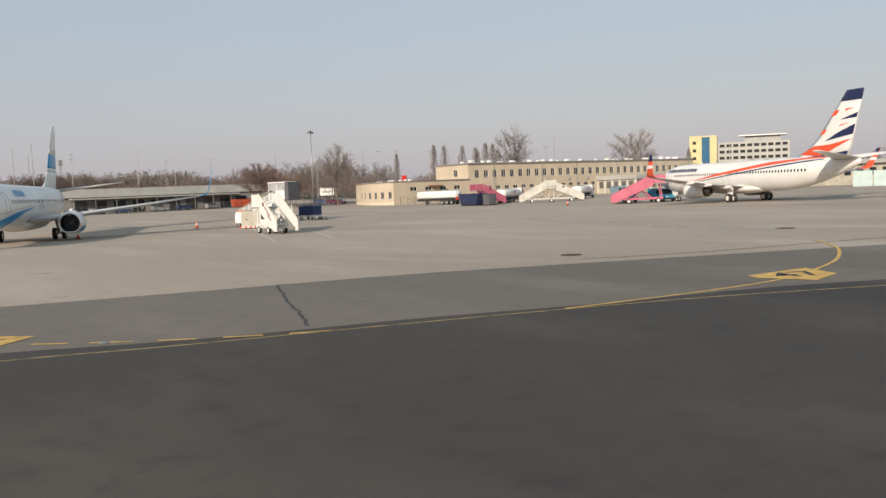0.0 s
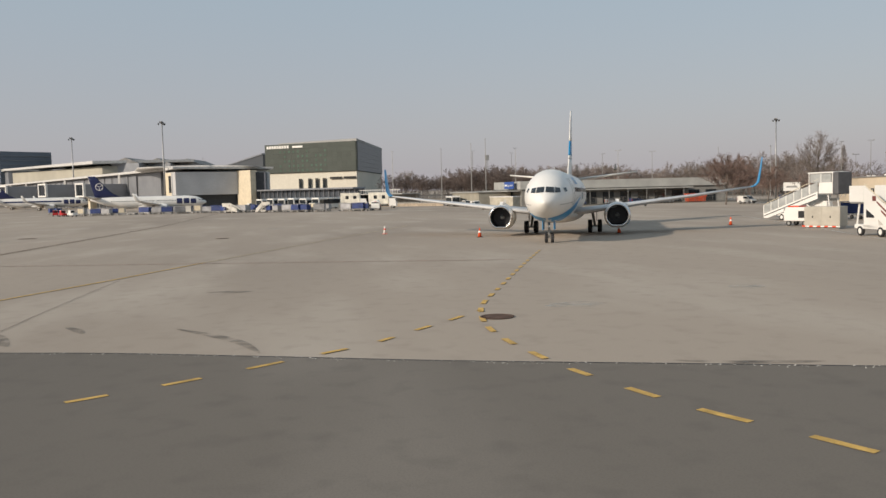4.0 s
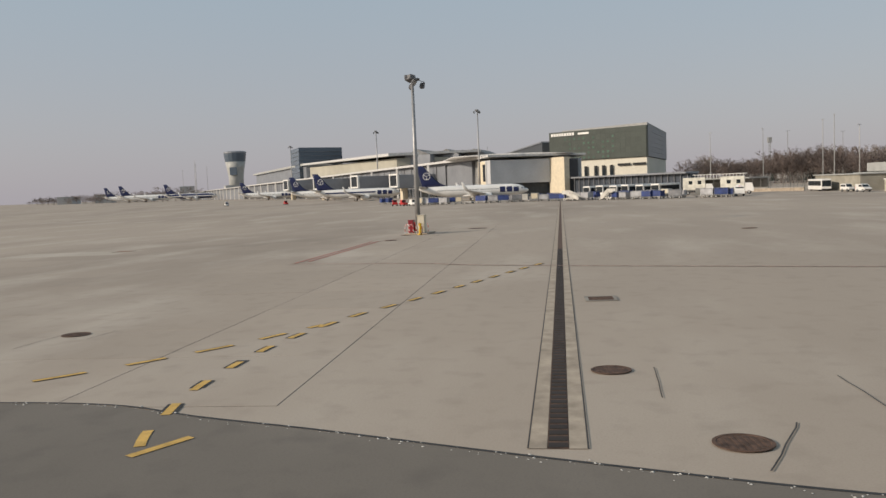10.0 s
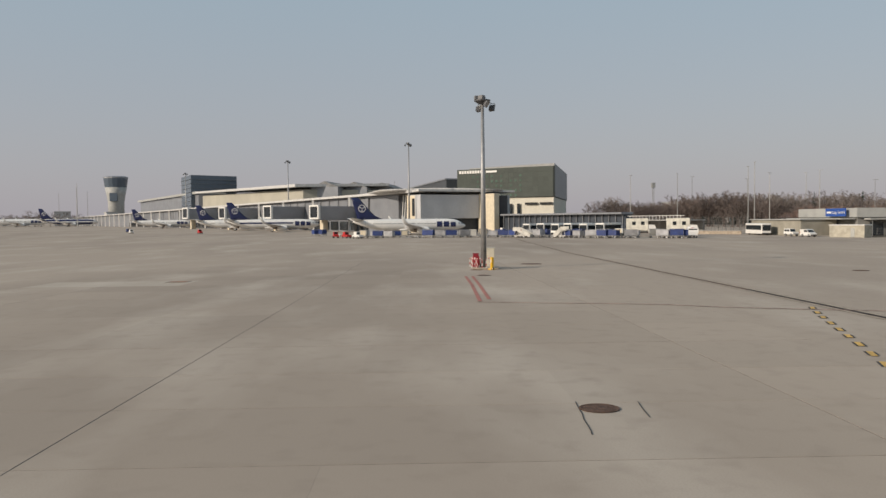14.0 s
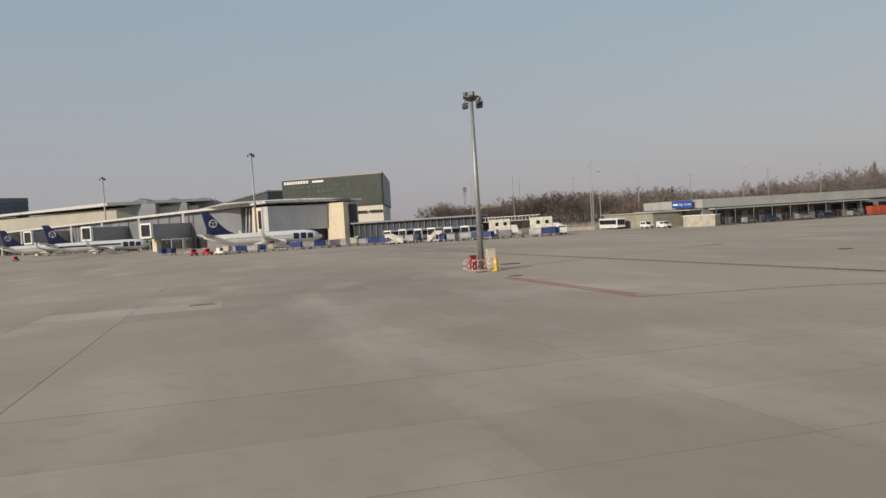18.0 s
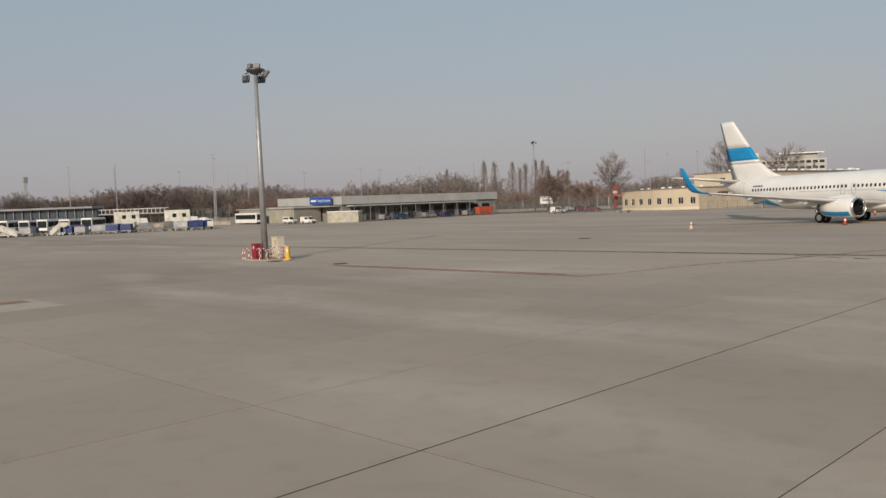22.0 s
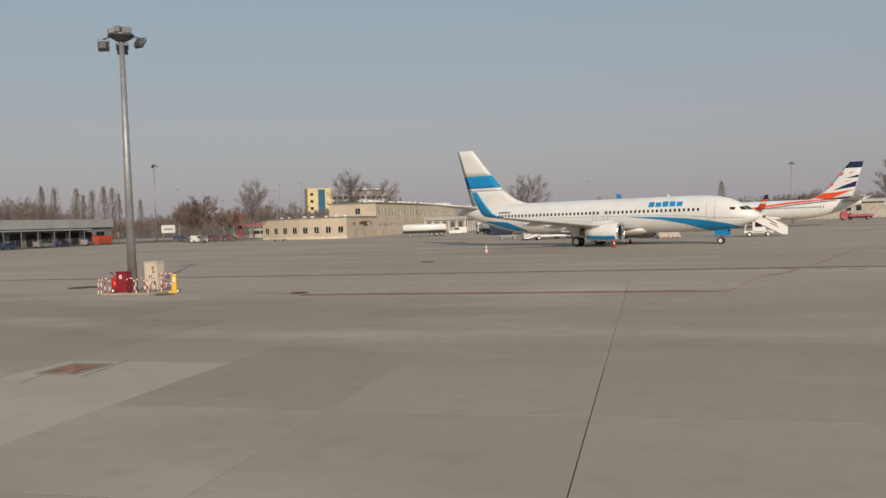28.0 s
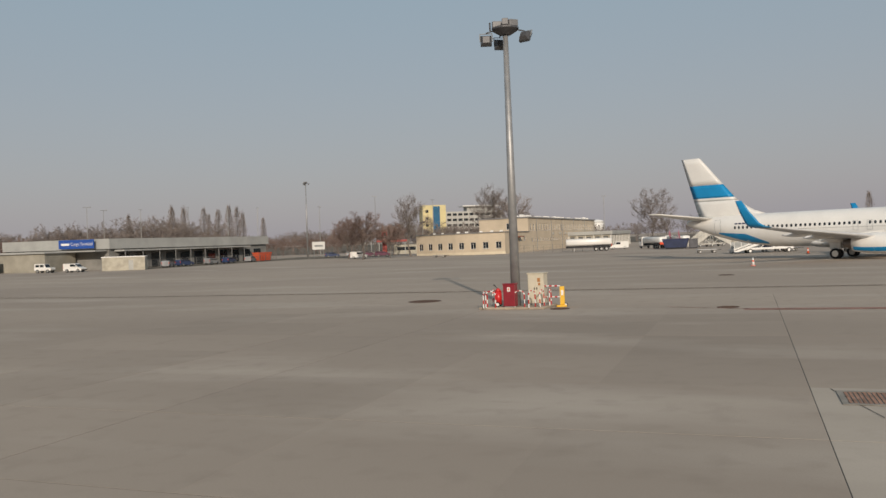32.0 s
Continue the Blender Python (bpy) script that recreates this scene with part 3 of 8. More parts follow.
for x, y in ((87.35, 35.9), (92.05, 35.8), (92.6, 39.75), (72.9, 17.2), (66.4, 16.95), (62.4, -6.2)):
    inset_light(x, y)


def scuff_material(name, color, strength):
    """A thin worn film: patchy coverage by noise, so the paving shows through."""
    m = mat(name, color, 0.9, vary=0.2, scale=2)
    n, l = m.node_tree.nodes, m.node_tree.links
    g_, t = n.new("ShaderNodeNewGeometry"), n.new("ShaderNodeTexNoise")
    t.inputs["Scale"].default_value, t.inputs["Detail"].default_value = 1.6, 6
    r = n.new("ShaderNodeMapRange")
    r.inputs[1].default_value, r.inputs[2].default_value, r.inputs[4].default_value = 0.36, 0.74, strength
    l.new(g_.outputs["Position"], t.inputs["Vector"]); l.new(t.outputs[0], r.inputs[0])
    l.new(r.outputs[0], n["Principled BSDF"].inputs["Alpha"])
    return m


SCUFF, CHALK = scuff_material("tyre_scuff", (0.07, 0.066, 0.06), 0.6), scuff_material("chalky_wear", (0.55, 0.53, 0.48), 0.7)


def scuff(pts, w, mt=SCUFF, label="dark tyre scuff on the concrete"):
    line = smooth_line(pts, 0.3)
    bm = bmesh.new()
    n = len(line)
    prev = None
    for i, p in enumerate(line):
        d = (line[min(i + 1, n - 1)] - line[max(i - 1, 0)]).normalized()
        k = w * 0.5 * math.sin(math.pi * (i + 0.15) / (n - 0.7)) ** 0.7
        q = [bm.verts.new((p.x - d.y * k, p.y + d.x * k, 0.0085)), bm.verts.new((p.x + d.y * k, p.y - d.x * k, 0.0085))]
        if prev:
            bm.faces.new((prev[0], prev[1], q[1], q[0]))
        prev = q
    tagged(part("tyre_scuff", bm, mt, None, label), label, "stain", kind="structure")


scuff([(69.0, 19.5), (69.5, 20.3), (70.2, 20.85), (72.2, 21.6)], 0.42)
scuff([(69.1, 22.4), (69.9, 22.85), (70.75, 23.15)], 0.3)
scuff([(70.9, 25.6), (72.5, 26.6), (73.96, 27.3), (75.6, 27.7)], 0.35)
scuff([(61.6, 26.2), (61.9, 27.1), (62.2, 28.0)], 0.7)
scuff([(79.8, 35.9), (80.4, 36.9), (81.0, 38.6)], 0.3)
for pts, w in (([(80.2, 45.0), (80.6, 45.5), (81.0, 46.2)], 0.5), ([(80.9, 42.0), (81.5, 42.6)], 0.3), ([(70.9, 36.6), (71.0, 37.4), (71.2, 38.6)], 1.3), ([(69.2, 44.3), (69.4, 45.6)], 1.2), ([(58.0, 93.0), (76.0, 86.0), (91.0, 81.0)], 4.0)):
    scuff(pts, w, CHALK, "pale chalky wear on the concrete")
scuff([(102.9, 39.9), (103.6, 40.0), (104.3, 39.7), (104.9, 39.1)], 0.3, CHALK, "worn pale arc on the dark asphalt")
scuff([(101.6, 42.4), (102.2, 43.0), (102.7, 43.6)], 0.25, SCUFF)
scuff([(104.2, 41.6), (106.1, 44.8), (108.2, 48.2)], 0.10, SCUFF, "dark seam in the asphalt")


# ---- airliners ----
ST = [(0.0, 0.06, 2.92, 0.06), (-0.25, 0.42, 2.93, 0.36), (-0.7, 0.76, 2.96, 0.68), (-1.3, 1.06, 3.03, 0.98), (-2.1, 1.36, 3.13, 1.34), (-3.0, 1.57, 3.22, 1.66),
      (-4.2, 1.74, 3.30, 1.86), (-5.6, 1.84, 3.34, 1.96), (-7.5, 1.88, 3.35, 2.0), (-16.0, 1.88, 3.35, 2.0), (-25.0, 1.88, 3.35, 2.0), (-27.5, 1.86, 3.40, 1.95),
      (-30.0, 1.70, 3.56, 1.76), (-32.5, 1.40, 3.80, 1.47), (-35.0, 0.95, 4.12, 1.05), (-37.0, 0.50, 4.42, 0.58), (-38.0, 0.20, 4.55, 0.26)]


def fus(x):
    xs = [-s[0] for s in ST]
    return [float(np.interp(-x, xs, [s[k] for s in ST])) for k in (1, 2, 3)]


def on_body(x, z, side, off=0.012):
    w, c, h = fus(x)
    k = max(-0.999, min(0.999, (z - c) / h))
    return Vector((x, side * (w * math.sqrt(1 - k * k) + off), z))


def around(x, a, off=0.012):
    w, c, h = fus(x)
    return Vector((x, (w + off) * math.cos(a), c + (h + off) * math.sin(a)))


def band(d0, d1, zl, zu, side, n=24, rows=3):
    """A painted patch on the body between two heights, each given by rows of (metres from the nose, height)."""
    bm = bmesh.new()
    rings = []
    for i in range(n + 1):
        d = d0 + (d1 - d0) * i / n
        lo, hi = np.interp(d, *zip(*zl)), np.interp(d, *zip(*zu))
        rings.append([bm.verts.new(on_body(-d, lo + (hi - lo) * j / rows, side, 0.022)) for j in range(rows + 1)])
    for a, b in zip(rings, rings[1:]):
        for j in range(rows):
            bm.faces.new((a[j], a[j + 1], b[j + 1], b[j]) if side > 0 else (a[j], b[j], b[j + 1], a[j + 1]))
    return bm


def pane(q, s):
    """A cockpit pane: four corners (sideways, height) laid back on to the nose."""
    bm = bmesh.new()
    k = 5

    def back(y, z):
        lo, hi = 0.0, 7.5
        for _ in range(40):
            mid = (lo + hi) / 2
            w, c, h = fus(-mid)
            lo, hi = (lo, mid) if (y / w) ** 2 + ((z - c) / h) ** 2 < 1 else (mid, hi)
        return Vector((-lo + 0.02, s * (y + 0.012), z + 0.012))

    g = []
    for i in range(k + 1):
        row = []
        for j in range(k + 1):
            u, v = i / k, j / k
            y = (q[0][0] * (1 - u) + q[1][0] * u) * (1 - v) + (q[3][0] * (1 - u) + q[2][0] * u) * v
            z = (q[0][1] * (1 - u) + q[1][1] * u) * (1 - v) + (q[3][1] * (1 - u) + q[2][1] * u) * v
            row.append(bm.verts.new(back(y, z)))
        g.append(row)
    for i in range(k):
        for j in range(k):
            bm.faces.new((g[i][j], g[i + 1][j], g[i + 1][j + 1], g[i][j + 1]))
    return bm


def foil(bm, sections, n=9):
    """A wing from sections (leading edge x, y, z, chord, thickness, turn): turn 0 lies flat, 90 stands upright."""
    rings = []
    for x, y, z, c, t, turn in sections:
        up = Vector((0, -math.sin(radians(turn)), math.cos(radians(turn))))
        ring = []
        for i in range(2 * n):
            u = i / n if i < n else 2 - i / n
            s = 1 if i < n else -1
            th = 0.5 * t * (2.6 * math.sqrt(max(u, 0.0)) * (1 - u) + 0.04)
            ring.append(Vector((x - c * u, y, z)) + up * s * th)
        rings.append(ring)
    return loft(bm, rings)


def mirrored(bm):
    bmesh.ops.scale(bm, vec=(1, -1, 1), verts=bm.verts)
    bmesh.ops.reverse_faces(bm, faces=bm.faces)
    return bm


def ring_tube(bm, stations, n=24, cy=0.0, cz=0.0, flat=0.0):
    rings = []
    for x, r in stations:
        rings.append([(x, cy + r * math.cos(2 * math.pi * i / n), cz + r * max(math.sin(2 * math.pi * i / n), -1 + flat)) for i in range(n)])
    return loft(bm, rings, cap=False)


def wheel(name, r, w, m, parent, hub=WHITE):
    bm = bmesh.new()
    prof = [(-w / 2, r * 0.62), (-w / 2, r * 0.9), (-w * 0.36, r), (w * 0.36, r), (w / 2, r * 0.9), (w / 2, r * 0.62)]
    loft(bm, [[(rr * math.cos(2 * math.pi * i / 20), y, rr * math.sin(2 * math.pi * i / 20)) for i in range(20)] for y, rr in prof], cap=False)
    wh = part(name, bm, DARK, parent, "black rubber tyre", True, m)
    bm = bmesh.new()
    loft(bm, [[(rr * math.cos(2 * math.pi * i / 16), y, rr * math.sin(2 * math.pi * i / 16)) for i in range(16)] for y, rr in ((-w * 0.42, r * 0.6), (-w * 0.3, r * 0.25), (w * 0.3, r * 0.25), (w * 0.42, r * 0.6))])
    part("rim", bm, hub, wh, "pale metal wheel rim")
    return wh


WIN = None


def cabin_window():
    global WIN
    if WIN is None:
        bm = bmesh.new()
        pts = [(0.13 * math.copysign(abs(math.cos(a)) ** 0.6, math.cos(a)), 0.18 * math.copysign(abs(math.sin(a)) ** 0.6, math.sin(a))) for a in [2 * math.pi * i / 12 for i in range(12)]]
        loft(bm, [[(x, -0.02, z) for x, z in pts], [(x * 0.92, 0.012, z * 0.92) for x, z in pts]])
        WIN = mesh_of(bm, "cabin_window", GLASS)
    return WIN


def airliner(label, m, style, singles=True, group=""):
    p = thing("airliner", label, "airplane", m, group)
    body_c = WHITE
    bm = bmesh.new()
    loft(bm, [[around(x, 2 * math.pi * i / 40, 0.0) for i in range(40)] for x in [-0.0, -0.1, -0.25, -0.45, -0.7, -1.0, -1.3, -1.7, -2.1, -2.5, -3.0, -3.6, -4.2, -5, -5.6, -6.5, -7.5, -12, -16, -20, -25, -26.3, -27.5, -28.7, -30, -31.2, -32.5, -33.7, -35, -36, -37, -37.6, -38]])
    body = part("fuselage", bm, body_c, p, "glossy white fuselage", True)
    belly = bmesh.new()
    loft(belly, [[(x, k * math.cos(2 * math.pi * i / 24), 1.75 + h * math.sin(2 * math.pi * i / 24)) for i in range(24)] for x, k, h in ((-11.5, 0.6, 0.2), (-13, 1.5, 0.55), (-15, 1.95, 0.72), (-20, 1.95, 0.72), (-22.5, 1.4, 0.5), (-24, 0.5, 0.15))])
    part("belly_fairing", belly, body_c, p, smooth=True)
    # windscreen
    for s in (1, -1):
        for q in (((0.04, 3.62), (0.62, 3.58), (0.56, 3.97), (0.04, 4.0)), ((0.68, 3.58), (1.02, 3.60), (0.95, 3.90), (0.62, 3.96))):
            part("windscreen_pane", pane(q, s), GLASS, body, "dark cockpit glass")
        part("windscreen_pane", band(2.15, 2.65, [(2.1, 3.62), (2.7, 3.68)], [(2.1, 3.9), (2.7, 3.94)], s, 5), GLASS, body, "dark cockpit glass")
    # cabin windows and doors
    ds = [5.9 + 0.508 * i for i in range(51)]
    ds = [d for d in ds if not (17.0 < d < 17.4)]
    for s in (1, -1):
        for d in ds:
            z = 3.78
            w, c, h = fus(-d)
            y = on_body(-d, z, s, 0.0)
            tilt = math.degrees(math.atan2((z - c) / h * w, h * math.sqrt(max(0.01, 1 - ((z - c) / h) ** 2))))
            ob = part("cabin_window", cabin_window(), None, body, at=pose(*y, tilt if s > 0 else 180 - tilt))
    for s in (1, -1):
        for d, w, z0, z1 in ((4.6, 0.86, 2.7, 4.55), (33.6, 0.76, 3.0, 4.75), (16.6, 0.5, 3.0, 4.0), (18.0, 0.5, 3.0, 4.0)):
            dr = bmesh.new()
            for a, b in (((d - w / 2, z0), (d - w / 2, z1)), ((d + w / 2, z0), (d + w / 2, z1)), ((d - w / 2, z1), (d + w / 2, z1)), ((d - w / 2, z0), (d + w / 2, z0))):
                pts = [on_body(-(a[0] + (b[0] - a[0]) * i / 6), a[1] + (b[1] - a[1]) * i / 6, s, 0.006) for i in range(7)]
                for u, v in zip(pts, pts[1:]):
                    tube(dr, u, v, 0.018, n=4)
            part("door_seam", dr, GREY, body, "grey seam round a cabin door")
    # wings
    for s in (1, -1):
        name = "wing"
        bm = foil(bmesh.new(), [(-12.4, 1.2, 1.95, 8.6, 0.62, 0), (-15.2, 5.8, 2.42, 5.0, 0.42, 0), (-18.4, 11.4, 3.05, 3.2, 0.26, 0), (-21.2, 16.4, 3.66, 1.75, 0.13, 3)])
        wg = part(name, bm if s > 0 else mirrored(bm), mat("wing_grey", (0.52, 0.53, 0.54), 0.4, 0.1, vary=0.05), p, "pale grey swept wing", True)
        bm = foil(bmesh.new(), [(-21.2, 16.4, 3.66, 1.75, 0.13, 3), (-21.7, 16.9, 3.78, 1.6, 0.12, 30), (-22.1, 17.2, 4.1, 1.4, 0.10, 62), (-22.9, 17.5, 5.2, 1.0, 0.07, 76), (-23.6, 17.75, 6.35, 0.62, 0.04, 78)], 6)
        wl_ = part("winglet", bm if s > 0 else mirrored(bm), style["winglet"], wg, style["winglet_label"], True)
        if style.get("winglet_tip"):
            bm = foil(bmesh.new(), [(-23.15, 17.6, 5.6, 0.9, 0.10, 77), (-23.62, 17.76, 6.38, 0.62, 0.06, 78)], 6)
            part("winglet_tip", bm if s > 0 else mirrored(bm), style["winglet_tip"], wl_, "navy winglet tip")
            bm = foil(bmesh.new(), [(-22.55, 17.38, 4.75, 1.2, 0.12, 73), (-22.85, 17.48, 5.15, 1.05, 0.10, 75)], 6)
            part("winglet_band", bm if s > 0 else mirrored(bm), WHITE, wl_, "white winglet band")
        for y in (4.0, 7.3, 10.6):
            xx, zz = -float(np.interp(y, (1.2, 5.8, 16.4), (20.2, 20.0, 22.9))), float(np.interp(y, (1.2, 16.4), (1.85, 3.55)))
            bm = bmesh.new()
            loft(bm, [[(xx + dx, s * y + r * 0.5 * math.cos(2 * math.pi * i / 10), zz - 0.12 + r * math.sin(2 * math.pi * i / 10)) for i in range(10)] for dx, r in ((1.9, 0.05), (1.0, 0.22), (0, 0.26), (-0.8, 0.16), (-1.2, 0.04))])
            part("flap_fairing", bm, WHITE, wg, smooth=True)
        # engine
        cy, cz = 4.83 * s, 1.62
        bm = bmesh.new()
        ring_tube(bm, [(-13.42, 0.86), (-13.36, 0.95), (-13.5, 1.02), (-14.1, 1.10), (-15.2, 1.12), (-16.4, 1.02), (-17.4, 0.86), (-17.42, 0.80), (-16.8, 0.76)], 28, cy, cz, 0.1)
        en = part("engine", bm, style["nacelle"], p, "white engine nacelle", True)
        bm = bmesh.new()
        ring_tube(bm, [(-13.9, 0.80), (-13.42, 0.845), (-13.34, 0.90), (-13.36, 0.955), (-13.52, 1.03)], 28, cy, cz, 0.1)
        part("intake_lip", bm, mat("polished_metal", (0.72, 0.71, 0.70), 0.22, 1.0, vary=0.03), en, "bare polished intake lip", True)
        bm = bmesh.new()
        ring_tube(bm, [(-13.9, 0.80), (-14.6, 0.76)], 28, cy, cz, 0.1)
        loft(bm, [[(-14.6, cy + 0.78 * math.cos(2 * math.pi * i / 24), cz + 0.78 * math.sin(2 * math.pi * i / 24)) for i in range(24)], [(-14.62, cy + 0.2 * math.cos(2 * math.pi * i / 24), cz + 0.2 * math.sin(2 * math.pi * i / 24)) for i in range(24)]])
        part("fan", bm, mat("fan_black", (0.02, 0.02, 0.022), 0.5, 0.5), en, "dark fan inside the intake")
        bm = tube(bmesh.new(), (-14.58, cy, cz), (-14.1, cy, cz), 0.2, 0.02, 12)
        part("spinner", bm, GREY, en)
        bm = bmesh.new()
        ring_tube(bm, [(-16.8, 0.62), (-17.6, 0.55), (-18.3, 0.40), (-18.35, 0.36), (-17.9, 0.3)], 20, cy, cz)
        part("exhaust", bm, mat("burnt_metal", (0.22, 0.19, 0.17), 0.4, 0.9), en, "burnt metal exhaust", True)
        bm = side_prism(bmesh.new(), [(-13.9, 2.6), (-14.6, 2.95), (-16.5, 2.75), (-18.6, 2.35), (-17.3, 2.1), (-14.6, 2.55)], cy - 0.14, cy + 0.14)
        part("pylon", bm, WHITE, en)
        if style.get("nacelle_band"):
            bm = bmesh.new()
            for k in range(10):
                a0, a1 = [(-20 - 2.6 * q) for q in (k, k + 1)]
                rows = []
                for a in (a0, a1):
                    aa = radians(a) if s > 0 else radians(180 - a)
                    rows.append([bm.verts.new((x, cy + (r + 0.015) * math.cos(aa), cz + (r + 0.015) * max(math.sin(aa), -0.9))) for x, r in ((-13.75, 1.06), (-14.1, 1.10), (-14.8, 1.115), (-15.6, 1.09), (-16.4, 1.02), (-17.2, 0.90))])
                for u, v, u2, v2 in zip(rows[0], rows[1], rows[0][1:], rows[1][1:]):
                    bm.faces.new((u, v, v2, u2))
            part("nacelle_stripe", bm, style["nacelle_band"], en, "azure stripe on the nacelle", True)
        # tailplane
        bm = foil(bmesh.new(), [(-34.2, 0.3, 4.95, 3.9, 0.36, 0), (-38.3, 7.1, 5.75, 1.3, 0.12, 0)])
        part("tailplane", bm if s > 0 else mirrored(bm), WHITE, p, smooth=True)
        # main gear
        g = part("main_gear", tube(bmesh.new(), (-19.66, 2.86 * s, 0.55), (-19.4, 2.6 * s, 2.1), 0.11, 0.14), GREY, p, "grey landing gear leg")
        tube_b = tube(bmesh.new(), (-19.66, 2.3 * s, 0.55), (-19.66, 3.4 * s, 0.55), 0.08)
        part("axle", tube_b, GREY, g)
        part("gear_door", boxm(-20.3, -19.2, (3.0 if s > 0 else -3.06), (3.06 if s > 0 else -3.0), 1.0, 2.1, 0.02), WHITE, g)
        for o in (-0.43, 0.43):
            wheel("tyre", 0.56, 0.38, pose(-19.66, 2.86 * s + o, 0.56), g)
    g = part("nose_gear", tube(bmesh.new(), (-4.06, 0, 0.34), (-3.9, 0, 1.8), 0.08, 0.1), GREY, p, "grey nose gear leg")
    part("landing_light", tube(bmesh.new(), (-3.75, 0, 1.2), (-3.68, 0, 1.2), 0.09), mat("lamp_glass", (0.7, 0.7, 0.68), 0.1), g)
    part("gear_door", boxm(-4.6, -3.2, -0.42, -0.38, 0.95, 1.65, 0.01), style.get("nose_door", WHITE), g)
    part("gear_door", boxm(-4.6, -3.2, 0.38, 0.42, 0.95, 1.65, 0.01), style.get("nose_door", WHITE), g)
    for o in (-0.22, 0.22):
        wheel("tyre", 0.35, 0.2, pose(-4.06, o, 0.35), g)
    # fin
    def fx(z):
        return float(np.interp(z, (5.0, 5.9, 7.2, 12.5), (-27.2, -29.8, -31.6, -36.1))), float(np.interp(z, (5.0, 12.5), (-36.4, -38.5)))
    cuts = style["fin"]
    for (z0, mt, lab), z1 in zip(cuts, [c[0] for c in cuts[1:]] + [12.5]):
        bm = bmesh.new()
        rings = []
        zs = [z0 + (z1 - z0) * i / 5 for i in range(6)]
        for z in zs:
            a, b = fx(z)
            t = 0.36 * (1 - 0.6 * (z - 5) / 7.5) * min(1.0, (z - 4.6) / 1.2)
            ring = []
            for i in range(14):
                u = i / 7 if i < 7 else 2 - i / 7
                ring.append((a + (b - a) * u, (1 if i < 7 else -1) * 0.5 * t * (2.6 * math.sqrt(u) * (1 - u) + 0.05), z))
            rings.append(ring)
        part("fin", loft(bm, rings), mt, p, lab, True)
    style["paint"](p, body, fx)
    part("antenna", side_prism(bmesh.new(), [(-9.6, 5.33), (-9.9, 5.33), (-10.0, 5.6), (-9.85, 5.6)], -0.015, 0.015), WHITE, body)
    return p


def wordmark(body, d0, d1, z0, z1, side, material, n, slant=0.25, label="coloured lettering shown as plain bars"):
    """A row of plain slanted bars where a name is painted."""
    w = (d1 - d0) / n
    for i in range(n):
        a, b = d0 + w * i + 0.08 * w, d0 + w * (i + 1) - 0.12 * w
        top = z1 if i % 3 else z1 - 0.12 * (z1 - z0)
        bm = band(a, b, [(a, z0), (b, z0)], [(a, top), (b, top)], side, 3, 6)
        part("lettering_bar", bm, material, body, label if i == 0 else "")


def fin_patch(p, fx, pts, material, label):
    """A painted flash on both sides of the fin: points as (share of the chord, height)."""
    for s in (1, -1):
        bm = bmesh.new()
        vs = []
        for u, z in pts:
            a, b = fx(z)
            t = 0.36 * (1 - 0.6 * (z - 5) / 7.5)
            vs.append(bm.verts.new((a + (b - a) * u, s * (0.5 * t * (2.6 * math.sqrt(u) * (1 - u) + 0.05) + 0.05), z)))
        bm.faces.new(vs)
        part("fin_flash", bm, material, p, label)


def paint_azure(p, body, fx):
    for s in (1, -1):
        part("livery_swoosh", band(2.0, 13.8, [(2.0, 1.80), (3.0, 1.58), (4.2, 1.45), (5.2, 1.52), (6.2, 1.9), (7.5, 2.3), (10.0, 2.8), (13.8, 3.2)],
                                   [(2.0, 1.92), (3.0, 2.22), (4.5, 2.52), (7.0, 2.86), (10.0, 3.08), (13.8, 3.24)], s, 110, 8), BLUE, body, "azure swoosh sweeping to the nose", True)
        part("livery_line", band(1.2, 24, [(1.0, 2.72), (4.2, 2.86), (7, 3.1), (12, 3.3), (24, 3.36)], [(1.0, 2.78), (4.2, 2.92), (7, 3.15), (12, 3.34), (24, 3.40)], s, 90, 1), mat("line_grey", (0.42, 0.42, 0.40), 0.5), body, "thin grey livery line")
        part("livery_tail_sweep", band(27.5, 33.5, [(27.5, 1.75), (30, 2.05), (33.5, 3.1)], [(27.5, 1.95), (30, 3.0), (33.5, 3.25)], s, 14), BLUE, body, "azure sweep under the tail", True)
        wordmark(body, *((7.6, 11.6) if s > 0 else (7.6, 11.6)), 4.22, 4.78, s, BLUE, 5, label="azure lettering shown as plain bars")
        wordmark(body, 29.6, 31.4, 4.15, 4.32, s, NAVY, 4, label="small dark lettering shown as plain bars")


